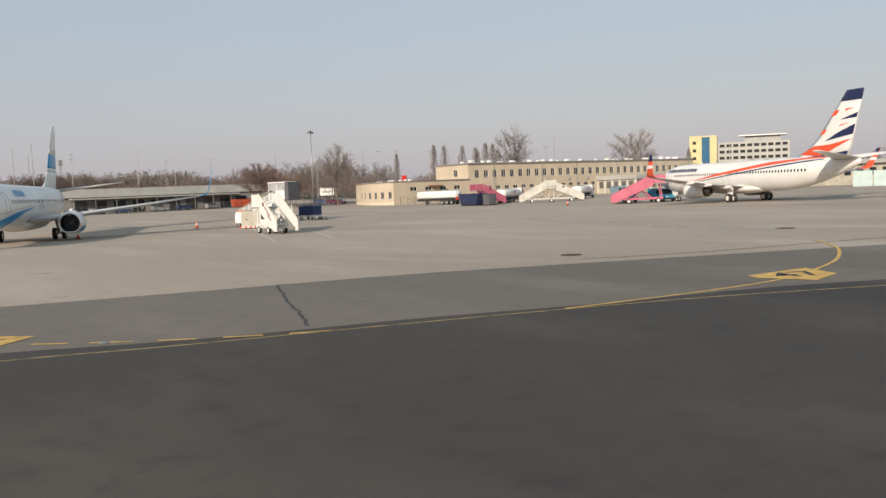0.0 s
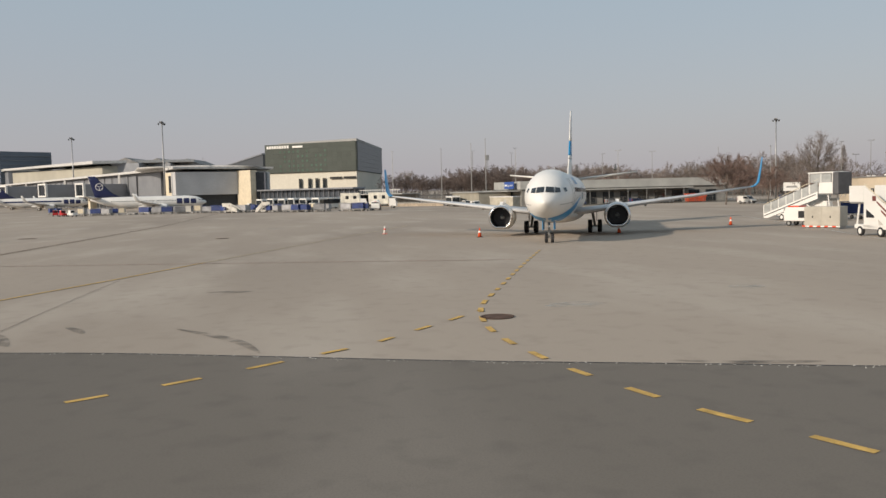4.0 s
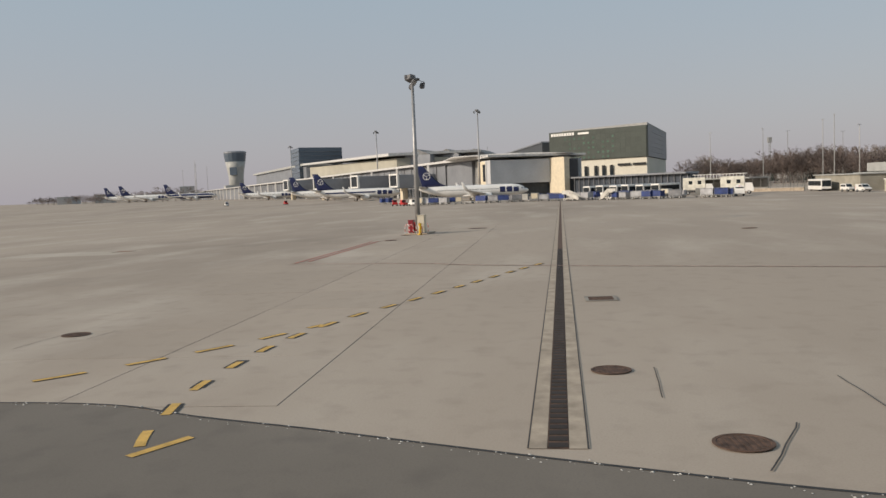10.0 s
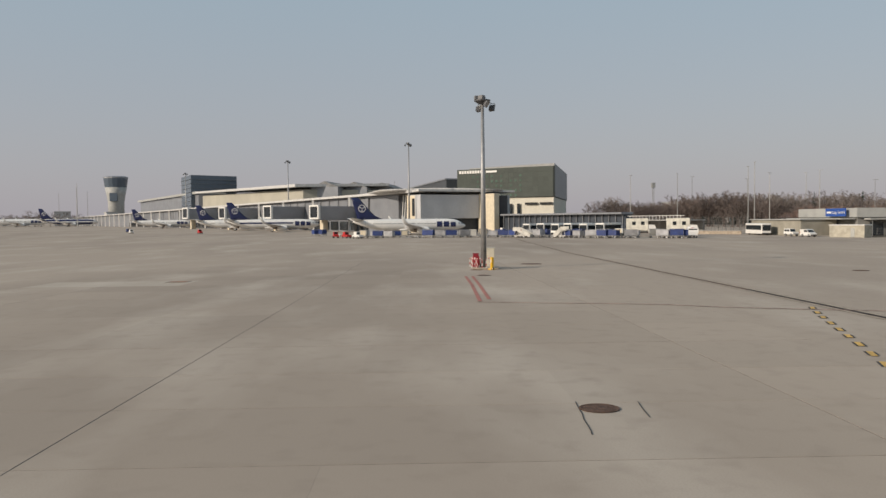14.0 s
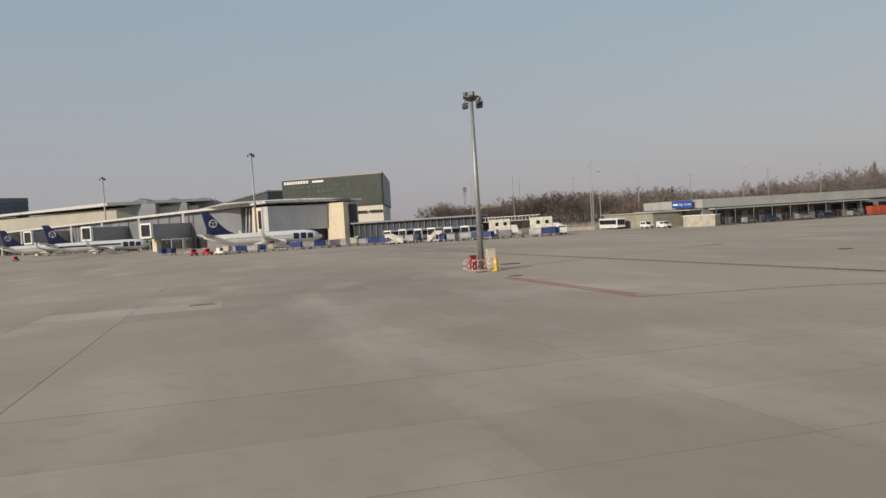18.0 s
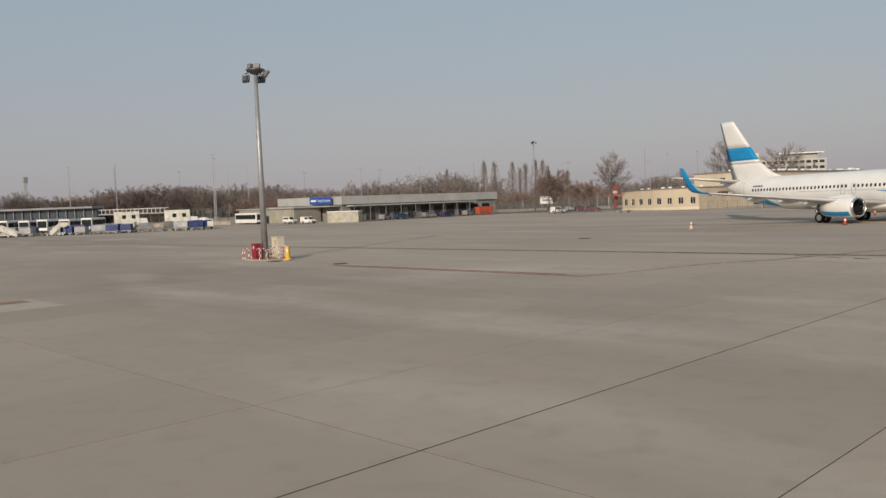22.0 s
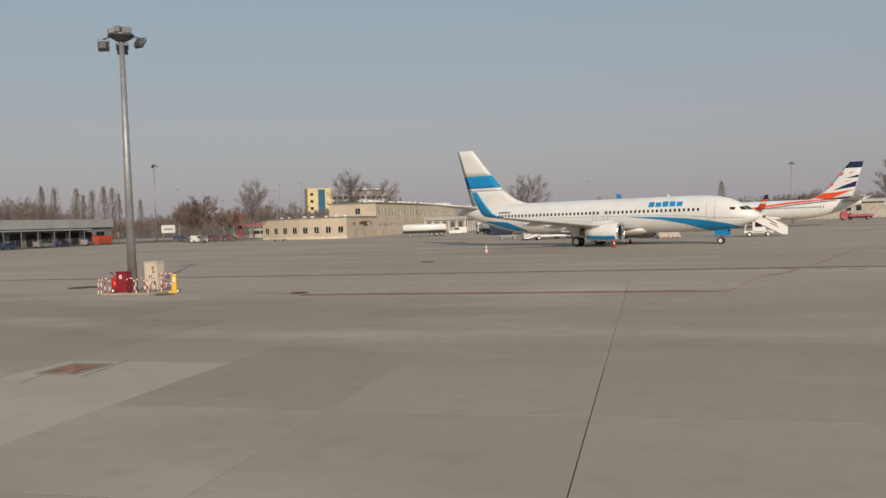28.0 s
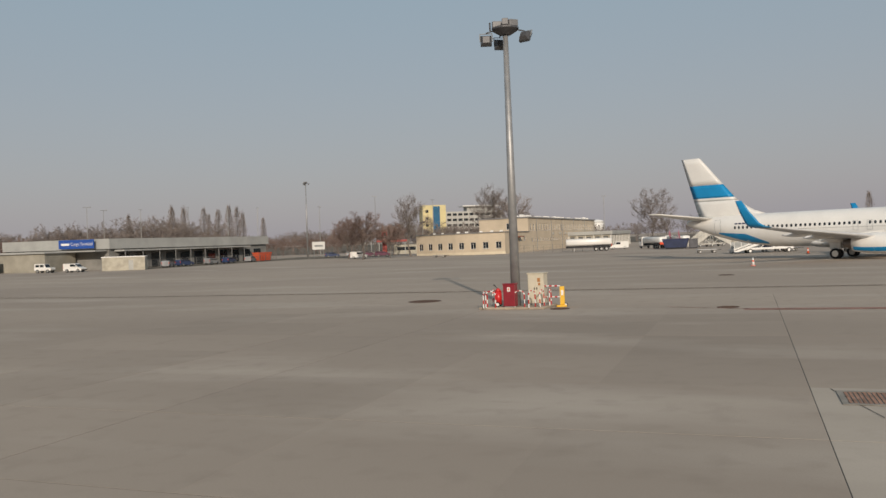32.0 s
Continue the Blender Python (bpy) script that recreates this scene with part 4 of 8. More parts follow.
def paint_red(p, body, fx):
    for s in (1, -1):
        part("livery_stripe", band(10.5, 33.5, [(10.5, 2.95), (15, 3.45), (25, 4.55), (31, 5.05), (33.5, 5.1)], [(10.5, 3.0), (15, 3.75), (25, 4.98), (31, 5.26), (33.5, 5.22)], s, 34), RED, body, "orange-red diagonal stripe", True)
        part("livery_stripe", band(11.5, 33.5, [(11.5, 2.85), (15, 3.18), (25, 4.2), (31, 4.72), (33.5, 4.9)], [(11.5, 2.9), (15, 3.3), (25, 4.38), (31, 4.9), (33.5, 5.0)], s, 34), NAVY, body, "navy diagonal stripe", True)
        wordmark(body, 3.6, 10.9, 4.25, 4.72, s, NAVY, 10, label="navy lettering shown as plain bars")
    fin_patch(p, fx, [(0.02, 5.6), (0.5, 5.35), (0.98, 7.1), (0.5, 6.6), (0.1, 6.5)], RED, "orange-red flash on the fin")
    fin_patch(p, fx, [(0.30, 7.0), (0.97, 7.6), (0.97, 8.7), (0.55, 7.9)], NAVY, "navy flash on the fin")
    fin_patch(p, fx, [(0.03, 7.7), (0.75, 8.9), (0.03, 8.3)], RED, "orange-red flash on the fin")
    fin_patch(p, fx, [(0.45, 9.3), (0.97, 9.4), (0.97, 9.95)], NAVY, "navy flash on the fin")
    fin_patch(p, fx, [(0.03, 9.7), (0.8, 10.5), (0.03, 10.4)], RED, "orange-red flash on the fin")
    fin_patch(p, fx, [(0.05, 5.2), (0.95, 5.25), (0.95, 5.75), (0.5, 5.4)], NAVY, "navy flash at the fin root")


def emblem(p, fx, material):
    for s in (1, -1):
        bm = bmesh.new()
        c = Vector((-35.0, 0, 8.9))
        for r0, r1 in ((1.25, 1.05),):
            vs = [[bm.verts.new((c.x + r * math.cos(a), s * 0.2, c.z + r * math.sin(a))) for r in (r0, r1)] for a in [2 * math.pi * i / 24 for i in range(24)]]
            for i in range(24):
                bm.faces.new((vs[i][0], vs[(i + 1) % 24][0], vs[(i + 1) % 24][1], vs[i][1]))
        part("fin_emblem", bm, material, p, "white ring emblem on the fin")
        bm = bmesh.new()
        for a in (30, 150, 270):
            d = Vector((math.cos(radians(a)), 0, math.sin(radians(a))))
            n = Vector((-d.z, 0, d.x)) * 0.12
            vs = [bm.verts.new(c + Vector((0, s * 0.21, 0)) + q) for q in (n * 0.4, d * 1.05 + n, d * 1.05 - n, -n * 0.4)]
            bm.faces.new(vs)
        part("fin_emblem", bm, material, p)


def paint_navy(stripe):
    def paint(p, body, fx):
        emblem(p, fx, WHITE)
        for s in (1, -1):
            wordmark(body, 3.4, 10.4, 2.6, 4.45, s, NAVY, 3, label="navy lettering shown as plain bars")
            if stripe:
                part("livery_stripe", band(11, 33, [(11, 3.45), (33, 3.45)], [(11, 4.1), (33, 4.1)], s, 24), NAVY, body, "navy stripe along the windows", True)
    return paint


AZURE = dict(winglet=BLUE, winglet_label="azure upturned winglet", nacelle=WHITE, nacelle_band=BLUE, nose_door=BLUE, paint=paint_azure,
             fin=[(4.9, WHITE, "white fin root"), (7.1, mat("line_grey", (0.42, 0.42, 0.40), 0.5), "thin grey fin line"), (7.24, WHITE, "white fin"), (7.5, BLUE, "azure fin band"), (9.1, WHITE, "white fin top")])
REDNAVY = dict(winglet=RED, winglet_label="orange-red upturned winglet", winglet_tip=NAVY, nacelle=WHITE, paint=paint_red,
               fin=[(4.9, WHITE, "white fin with red and navy flashes"), (11.3, NAVY, "navy fin top")])
NAVYTAIL = dict(winglet=WHITE, winglet_label="white upturned winglet", nacelle=WHITE, paint=paint_navy(False), fin=[(4.9, NAVY, "navy fin")])
NAVYSTRIPE = dict(NAVYTAIL, paint=paint_navy(True))


def paint_dark(p, body, fx):
    emblem(p, fx, WHITE)
    for s in (1, -1):
        part("livery_flank", band(2.5, 36, [(2.5, 3.7), (34, 3.75), (36, 4.2)], [(2.5, 4.4), (6, 5.2), (28, 5.2), (36, 4.6)], s, 40, 5), NAVY, body, "navy upper fuselage", True)
        part("livery_flank", band(3.5, 33, [(3.5, 1.9), (7, 1.5), (25, 1.5), (33, 3.2)], [(3.5, 3.0), (30, 3.1), (33, 3.4)], s, 40, 5), NAVY, body, "navy lower fuselage", True)


NAVYBODY = dict(NAVYTAIL, paint=paint_dark)

airliner("parked white twin-jet airliner with azure swoosh and fin band", pose(43.4, 47.6, 0, 0, 0, -26.6), AZURE)
airliner("parked white airliner with orange-red and navy striped fin", pose(45.6, 144.2, 0, 0, 0, 157), REDNAVY)
KL = drawn(-196.6, 24.5)[2]
lot = airliner("white airliner with navy fin parked at the terminal pier", pose(-196.6, 24.5, 0, 0, 0, 94.8) @ S_(0.98), NAVYTAIL, False, "airliners along the pier")
airliner("white airliner with navy window stripe and navy fin", pose(-312, -29, 0, 0, 0, 95) @ S_(1.09), NAVYSTRIPE, False, "airliners along the pier")
for x, y, k, a in ((-386, -56, 1.14, 95), (-628, -148, 1.3, 97), (-1324, -517, 2.4, 100), (-1451, -601, 2.4, 100)):
    copy_thing(lot, settle(pose(x, y, 0, 0, 0, a)) @ S_(k / KL))
airliner("dark navy airliner with a white window stripe on the far apron", pose(-1219, -405, 0, 0, 0, 97) @ S_(2.2), NAVYBODY, False, "airliners along the pier")


# ---- buildings ----
def wall_with_windows(name, p, length, h, wins, material, m, depth=0.25, frame_mat=None, glass=GLASS, sills=True, label=""):
    """A wall along local x, facing local -y, built of piers round its openings, with a frame, a mullion and a recessed pane in each.
    wins: rows of (x, width, z0, z1)."""
    w = part(name, None or bmesh.new(), material, p, label, at=m)
    bm = bmesh.new()
    xs = sorted({0.0, length} | {a for x, ww, *_ in wins for a in (x, x + ww)})
    zs = sorted({0.0, h} | {a for *_, z0, z1 in wins for a in (z0, z1)})
    for x0, x1 in zip(xs, xs[1:]):
        for z0, z1 in zip(zs, zs[1:]):
            cx, cz = (x0 + x1) / 2, (z0 + z1) / 2
            if not any(x < cx < x + ww and a < cz < b for x, ww, a, b in wins):
                box(bm, x0, x1, 0, depth, z0, z1)
    bmesh.ops.remove_doubles(bm, verts=bm.verts, dist=0.001)
    bm.verts.index_update()
    inner = {}
    for f in bm.faces:
        inner.setdefault(frozenset(v.index for v in f.verts), []).append(f)
    bmesh.ops.delete(bm, geom=[f for fs in inner.values() if len(fs) > 1 for f in fs], context="FACES")
    bm.to_mesh(w.data); bm.free()
    fm = frame_mat or WHITE
    cache = {}
    for x, ww, z0, z1 in wins:
        key = (round(ww, 2), round(z1 - z0, 2))
        if key not in cache:
            a, b = ww, z1 - z0
            fb = bmesh.new()
            t = 0.07
            for q in ((0, a, 0, t), (0, a, b - t, b), (0, t, t, b - t), (a - t, a, t, b - t), (a / 2 - t / 2, a / 2 + t / 2, t, b - t)):
                box(fb, q[0], q[1], 0.10, 0.17, q[2], q[3])
            pb = boxm(t, a - t, 0.13, 0.145, t, b - t)
            sb = boxm(-0.06, a + 0.06, -0.08, 0.1, -0.07, 0.0)
            cache[key] = (mesh_of(fb, "window_frame", fm), mesh_of(pb, "pane", glass), mesh_of(sb, "sill", PALEGREY))
        f_, g_, s_ = cache[key]
        wf = part("window_frame", f_, None, w, at=pose(x, 0, z0))
        part("pane", g_, None, w, at=pose(x, 0, z0))
        if sills:
            part("window_sill", s_, None, w, at=pose(x, 0, z0))
    return w


def facing(a, b, z=0):
    """A pose whose x runs from a to b on the ground."""
    return pose(a[0], a[1], z, 0, 0, math.degrees(math.atan2(b[1] - a[1], b[0] - a[0])))


# beige terminal-side office: low curved wing and long two-storey wing
office = thing("office_building", "beige rendered two-storey airport office with low wing", "building", about(-41, 219), still=True)
A, B, C = (-59.8, 168.3), (-33.4, 160.2), (-31.6, 183.8)
bow = []
for i in range(5):
    k = 1.9 * math.sin(math.pi * i / 4)
    bow.append((A[0] + (B[0] - A[0]) * i / 4 - 0.29 * k, A[1] + (B[1] - A[1]) * i / 4 - 0.957 * k))
for i, (p_, q_) in enumerate(zip(bow, bow[1:])):
    L = math.dist(p_, q_)
    wall_with_windows("wall", office, L, 5.7, [(L * 0.25 - 0.75, 1.5, 1.5, 3.25), (L * 0.75 - 0.75, 1.5, 1.5, 3.25)], RENDER_, facing(p_, q_), label="bowed wall of the low wing" if i == 0 else "")
    part("plinth", boxm(-0.05, L + 0.05, -0.09, -0.003, 0, 0.7), CREAM, office, "pale plinth" if i == 0 else "", at=facing(p_, q_))
R_ = (-57.5, 188.0)
Lb = math.dist(R_, A)
wall_with_windows("wall", office, Lb, 5.4, [(2.2, 1.5, 1.5, 3.2), (5.6, 1.5, 1.5, 3.2)], RENDER_, facing(R_, A), label="return wall of the low wing")
L2 = math.dist(B, C)
wall_with_windows("wall", office, L2, 5.5, [(5 + 4.6 * i, 2.0, 3.2, 4.2) for i in range(4)], RENDER_, facing(B, C), label="link wall with small high windows")
rf = bmesh.new(); prism(rf, [(-57.8, 188.2), (-60.1, 168.1)] + [(x - 0.08, y - 0.25) for x, y in bow[1:4]] + [(-33.3, 159.9), (-31.3, 184), (-46, 186), (-50, 197)], 5.52, 5.75)
part("roof", rf, ROOFING, office, "flat grey roof")
UP = (math.cos(radians(84.5)), math.sin(radians(84.5)))
D_ = (C[0] + 94 * UP[0], C[1] + 94 * UP[1])
wins = [(2.2 + 3.05 * i, 1.45, 5.9, 7.9) for i in range(30)] + [(3.2 + 3.05 * i, 1.6, 2.8, 3.7) for i in range(29)]
wall_with_windows("wall", office, 94, 9.5, wins, RENDER_, facing(C, D_), label="long two-storey wall with rows of windows")
E_ = (-46.2, 185.6)
wall_with_windows("wall", office, math.dist(E_, C), 9.7, [(8.2, 1.6, 6.4, 8.2)], RENDER_, facing(E_, C), label="end wall with one window")
bm = bmesh.new(); prism(bm, [(E_[0] - 0.3, E_[1] - 0.3), (C[0] + 0.35, C[1] - 0.35), (D_[0] + 0.35, D_[1]), (D_[0] - 14, D_[1] + 2)], 9.5, 9.85)
part("roof", bm, ROOFING, office, "flat dark roof edge")
dp = mesh_of(tube(bmesh.new(), (0, 0, 0.1), (0, 0, 9.4), 0.09, n=6), "downpipe", GREY)
for k in (8.6, 26, 40, 57, 75, 92):
    part("downpipe", dp, None, office, "grey downpipe", at=pose(C[0] + UP[0] * k + 0.12, C[1] + UP[1] * k, 0))
bm = boxm(-0.6, 3.2, -1.3, -0.02, 4.15, 4.45, 0.04)
part("awning", bm, mat("brown_awning", (0.22, 0.08, 0.045), 0.8), office, "brown door awning", at=facing((B[0] + 0.9, B[1] + 11), C))
rnd = random.Random(5)
vb = bmesh.new(); box(vb, -0.45, 0.45, -0.35, 0.35, 0, 0.55, 0.05)
vent_me = mesh_of(vb, "roof_vent", WHITE)
for i in range(46):
    k = rnd.uniform(1, 92)
    o = rnd.uniform(0.8, 5)
    part("roof_vent", vent_me, None, office, "white rooftop vent box" if i == 0 else "", at=pose(C[0] + UP[0] * k - o, C[1] + UP[1] * k, 9.8) @ S_(rnd.uniform(0.6, 1.5)))
for i in range(7):
    part("roof_vent", vent_me, None, office, at=pose(-56 + 3.4 * i + rnd.uniform(-1, 1), 173 - 0.9 * i, 5.7) @ S_(rnd.uniform(0.6, 1.0)))
ac = mesh_of(boxm(0, 0.35, -0.45, 0.45, 0, 0.6, 0.03), "aircon_unit", PALEGREY)
for k in (27.5, 36.5, 44, 60, 66.5, 82):
    part("aircon_unit", ac, None, office, "pale wall-mounted air conditioner", at=pose(C[0] + UP[0] * k + 0.02, C[1] + UP[1] * k, 4.6, 0, 0, -5.5))
# glazed pavilion and long low shed beyond
pv = thing("pavilion", "low glazed pavilion with a flat pale roof", "building", pose(-26.5, 234, 0, 0, 0, -5.5))
part("roof", boxm(0, 15, -3, 36, 3.9, 5.1, 0.05), PALEGREY, pv)
part("wall", boxm(0.3, 14.4, -2.4, 35.4, 0, 3.9), mat("drab_cream", (0.40, 0.37, 0.30), 0.8), pv, "cream pavilion wall")
gm_ = mesh_of(boxm(0, 0.06, 0, 1.6, 1.5, 3.4), "window", mat("grey_window", (0.11, 0.11, 0.11), 0.25))
for i in range(12):
    part("window", gm_, None, pv, at=pose(14.4, -1.9 + 3.15 * i, 0))
ge_ = mesh_of(boxm(0, 1.5, -0.06, 0, 1.5, 3.4), "window", M["grey_window"])
for i in range(5):
    part("window", ge_, None, pv, at=pose(0.8 + 2.8 * i, -2.4, 0))
cm = mesh_of(boxm(-0.1, 0.1, -0.1, 0.1, 0, 3.9), "column", WHITE)
for i in range(13):
    part("column", cm, None, pv, at=pose(14.6, -2.5 + 3.15 * i, 0))
for i in range(6):
    part("column", cm, None, pv, at=pose(0.3 + 2.8 * i, -2.6, 0))
shed = thing("long_shed", "long low warehouse with pale roof and glazed front", "building", pose(22, 250, 0, 0, 0, -4))
part("wall", boxm(0, 108, 0, 22, 0, 5.6), mat("drab_cream", (0.40, 0.37, 0.30), 0.8), shed)
part("roof", boxm(-0.6, 108.6, -1.2, 23, 5.2, 6.2, 0.05), PALEGREY, shed)
wm = mesh_of(boxm(0, 1.6, -0.08, 0.05, 2.4, 4.2), "window", GLASS)
for i in range(31):
    part("window", wm, None, shed, at=pose(1 + 3.1 * i, 0, 0))
gl = thing("glass_screen", "pale translucent panel screen beside the stand", "screen", pose(46.6, 220.8, 0, 0, 0, 25))
pm = mesh_of(boxm(0, 3.8, 0, 0.08, -0.02, 3.4, 0.02), "panel", mat("milky_glass", (0.42, 0.52, 0.50), 0.35, vary=0.05))
for i in range(9):
    part("panel", pm, None, gl, at=pose(4 * i, 0, 0))
tk_ = thing("storage_tank", "white domed storage tank behind the office", "tank", pose(-36, 437, 0) @ S_(1.05))
part("shell", loft(bmesh.new(), [[(r * math.cos(2 * math.pi * i / 24), r * math.sin(2 * math.pi * i / 24), z) for i in range(24)] for r, z in ((4.2, 0), (4.2, 11.0), (3.6, 11.8), (1.2, 12.4))]), WHITE, tk_, smooth=True)
part("ring", loft(bmesh.new(), [[(r * math.cos(2 * math.pi * i / 24), r * math.sin(2 * math.pi * i / 24), z) for i in range(24)] for r, z in ((4.3, 10.7), (4.35, 11.0))]), GREY, tk_)
# far yellow office block
yo = thing("office_block", "distant yellow and white office block with blue glass stair tower", "building", pose(-188, 580, 0, 0, 0, 28))
# Yellow is paled: the haze of the distance is put into this colour.
YEL = mat("haze_paled_yellow", (0.60, 0.51, 0.27), 0.7, vary=0.05, scale=0.1)
part("stair_tower", boxm(0, 19, 0, 16, 0, 32.5), YEL, yo, "yellow tower")
part("tower_glass", boxm(8.5, 14, -0.4, 0, 3, 31.5), mat("blue_glass", (0.03, 0.12, 0.22), 0.12, vary=0.06, scale=0.3), yo, "blue glass strip")
sw_ = mesh_of(boxm(2.2, 4.6, -0.2, 0.1, 0, 2.2), "window", GLASS)
for i in range(5):
    part("window", sw_, None, yo, at=pose(0, 0, 4 + 5.6 * i))
part("office_wing", boxm(19, 68, 4, 20, 0, 27), mat("white_cladding", (0.42, 0.41, 0.38), 0.7, vary=0.05, scale=0.1), yo, "white office wing")
rw = mesh_of(boxm(0, 3.4, -0.25, 0.1, 0, 2.0), "window", GLASS)
for r in range(5):
    for i in range(10):
        part("window", rw, None, yo, at=pose(20.8 + 4.7 * i, 4, 6 + 4.4 * r))
part("roof_house", boxm(38, 62, 6, 18, 27, 31), PALEGREY, yo)
part("roof_slab", boxm(34, 66, 3, 21, 31, 31.8), WHITE, yo)

# cargo terminal
ct = thing("cargo_terminal", "grey flat-roofed cargo terminal with blue sign and canopies", "building", about(-127, 137), still=True)
S0, S1, S2 = (-146, 113.5), (-114.5, 110.5), (-108.5, 171.5)
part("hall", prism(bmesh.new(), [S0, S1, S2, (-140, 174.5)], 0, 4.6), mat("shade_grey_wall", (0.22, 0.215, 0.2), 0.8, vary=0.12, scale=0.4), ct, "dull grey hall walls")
part("parapet", prism(bmesh.new(), [(S0[0] - 0.4, S0[1] - 0.5), (S1[0] + 0.6, S1[1] - 0.5), (S2[0] + 0.6, S2[1] + 0.4), (-140.4, 175)], 4.6, 6.9), PALEGREY, ct, "pale grey roof parapet")
part("canopy", prism(bmesh.new(), [(-114.3, 112), (-111.6, 112), (-107.0, 160), (-109.4, 160)], 4.0, 4.35), PALEGREY, ct, "thin canopy over loading doors")
part("canopy", prism(bmesh.new(), [(-146, 109.2), (-115, 106.6), (-114.7, 110), (-145.8, 113)], 4.1, 4.4), PALEGREY, ct, "thin canopy on the south side")
lowb = part("low_block", prism(bmesh.new(), [(-147, 99.4), (-123, 100.6), (-123.5, 110.5), (-146.5, 112.5)], 0, 4.0), mat("khaki_wall", (0.30, 0.28, 0.23), 0.85, vary=0.1, scale=0.4), ct, "low khaki annexe")
part("annexe_roof", prism(bmesh.new(), [(-147.5, 98.9), (-122.6, 100.1), (-123, 110.3), (-147, 112.2)], 4.0, 4.25), PALEGREY, lowb)
dm = mesh_of(boxm(0, 3.2, -0.12, 0.1, 0.1, 3.4, 0.03), "loading_door", GLASS)
dv = Vector((S2[0] - S1[0], S2[1] - S1[1])).normalized()
for i in range(11):
    q = Vector(S1) + dv * (3 + 5.2 * i)
    part("loading_door", dm, None, ct, "dark loading door" if i == 0 else "", at=pose(q.x + 0.05, q.y, 0, 0, 0, math.degrees(math.atan2(dv.y, dv.x))))
colm = mesh_of(boxm(-0.07, 0.07, -0.07, 0.07, 0, 4.05), "canopy_post", GREY)
for i in range(9):
    q = Vector((-111.8, 112.6)) + Vector((4.6, 47)).normalized() * (5.6 * i)
    part("canopy_post", colm, None, ct, at=pose(q.x, q.y, 0))
part("sign_panel", boxm(0, 10.2, -0.12, 0.12, 0, 2.0, 0.03), BLUESIGN, ct, "blue cargo terminal sign", at=facing((-127.5, 110.0), (-117.4, 109.2), 4.85))
cu = bpy.data.curves.new("sign_lettering", "FONT")
cu.body, cu.size, cu.align_x, cu.align_y, cu.extrude = "Cargo Terminal", 1.0, "LEFT", "CENTER", 0.01
cu.materials.append(WHITE)
ob = new("sign_lettering", cu)
ob.parent = ct
ob.matrix_basis = facing((-127.5, 110.0), (-117.4, 109.2)) @ pose(3.6, -0.16, 5.85, 90, 0, 0)
ob["label"] = "white sign lettering"
part("sign_logo_bar", boxm(0.8, 3.2, -0.17, -0.13, 0.75, 1.25), WHITE, ct, "white bar on sign", at=facing((-127.5, 110.0), (-117.4, 109.2), 4.85))
kiosk = thing("site_container", "cream flat-roofed site container by the cargo terminal", "container", facing((-105.5, 97.2), (-97.8, 101.0)))
part("body", boxm(0, 8.4, 0, 2.8, 0, 2.7, 0.04), mat("drab_cream", (0.40, 0.37, 0.30), 0.8, vary=0.1), kiosk)
part("roof_rim", boxm(-0.12, 8.52, -0.12, 2.92, 2.7, 2.9, 0.03), WHITE, kiosk)
part("door", boxm(5.2, 6.1, -0.05, 0.02, 0.1, 2.1), PALEGREY, kiosk)
# fences
FENCE = mat("weathered_zinc", (0.17, 0.165, 0.155), 0.7, 0.3, vary=0.15)
def fence(a, b, h, step, name="mesh_fence", label="galvanised mesh fence on thin posts", rails=3):
    f_ = thing(name, label, "fence", facing(a, b))
    L_ = math.dist(a, b)
    pm_ = mesh_of(boxm(-0.04, 0.04, -0.04, 0.04, 0, h), "post", FENCE)
    for i in range(int(L_ / step) + 1):
        part("post", pm_, None, f_, at=pose(i * step, 0, 0))
    for r in range(rails):
        z = h * (r + 1) / rails - 0.04
        part("rail", boxm(0, L_, -0.015, 0.015, z - 0.018, z + 0.018), FENCE, f_)
    bm = bmesh.new()
    k = int(L_ / 0.35)
    for i in range(k):
        box(bm, i * 0.35 - 0.007, i * 0.35 + 0.007, -0.007, 0.007, 0.05, h)
    part("wire_mesh", bm, FENCE, f_)
    return f_
fence((-104, 108), (-99, 160), 2.0, 2.6)
fence((-98, 161), (-74, 172), 2.0, 2.6)
fence((-212, 92), (-150, 100), 5.0, 4.0, label="tall galvanised fence with slim posts")
fence((-31, 158), (-14, 160), 1.9, 2.4)
fence((-168, 78), (-148.5, 99), 4.2, 2.4, label="tall galvanised mesh fence above a low concrete barrier")
lw = thing("concrete_barrier", "low pale concrete barrier wall below the fence", "barrier", facing((-166, 77), (-147.5, 97)))
part("wall", boxm(0, 27, -0.2, 0.2, 0, 0.95, 0.04), mat("kerb_concrete", (0.36, 0.32, 0.25), 0.9), lw)
part("coping", boxm(-0.05, 27.05, -0.26, 0.26, 0.95, 1.05, 0.02), PALEGREY, lw)

# terminal pier
pier = thing("terminal_pier", "long grey-clad terminal pier with cantilevered roof", "building")
HEAD = [(-248.5, 37.2), (-237.5, 12.8), (-246, 9.5), (-275, 14), (-275, 52), (-252, 50)]
# Head wall paler than the long wall: sunlight is put into its colour.
part("head_wall", prism(bmesh.new(), HEAD, 5.4, 14.6), mat("sunlit_head_cladding", (0.50, 0.50, 0.50), 0.5, 0.0, vary=0.06, scale=0.15), pier, "grey clad pier head")
part("end_panel", prism(bmesh.new(), [(-248.8, 36.6), (-241.2, 41.8), (-243.0, 44.5), (-250.6, 39.3)], 0, 15.0), CREAM, pier, "beige end panel")
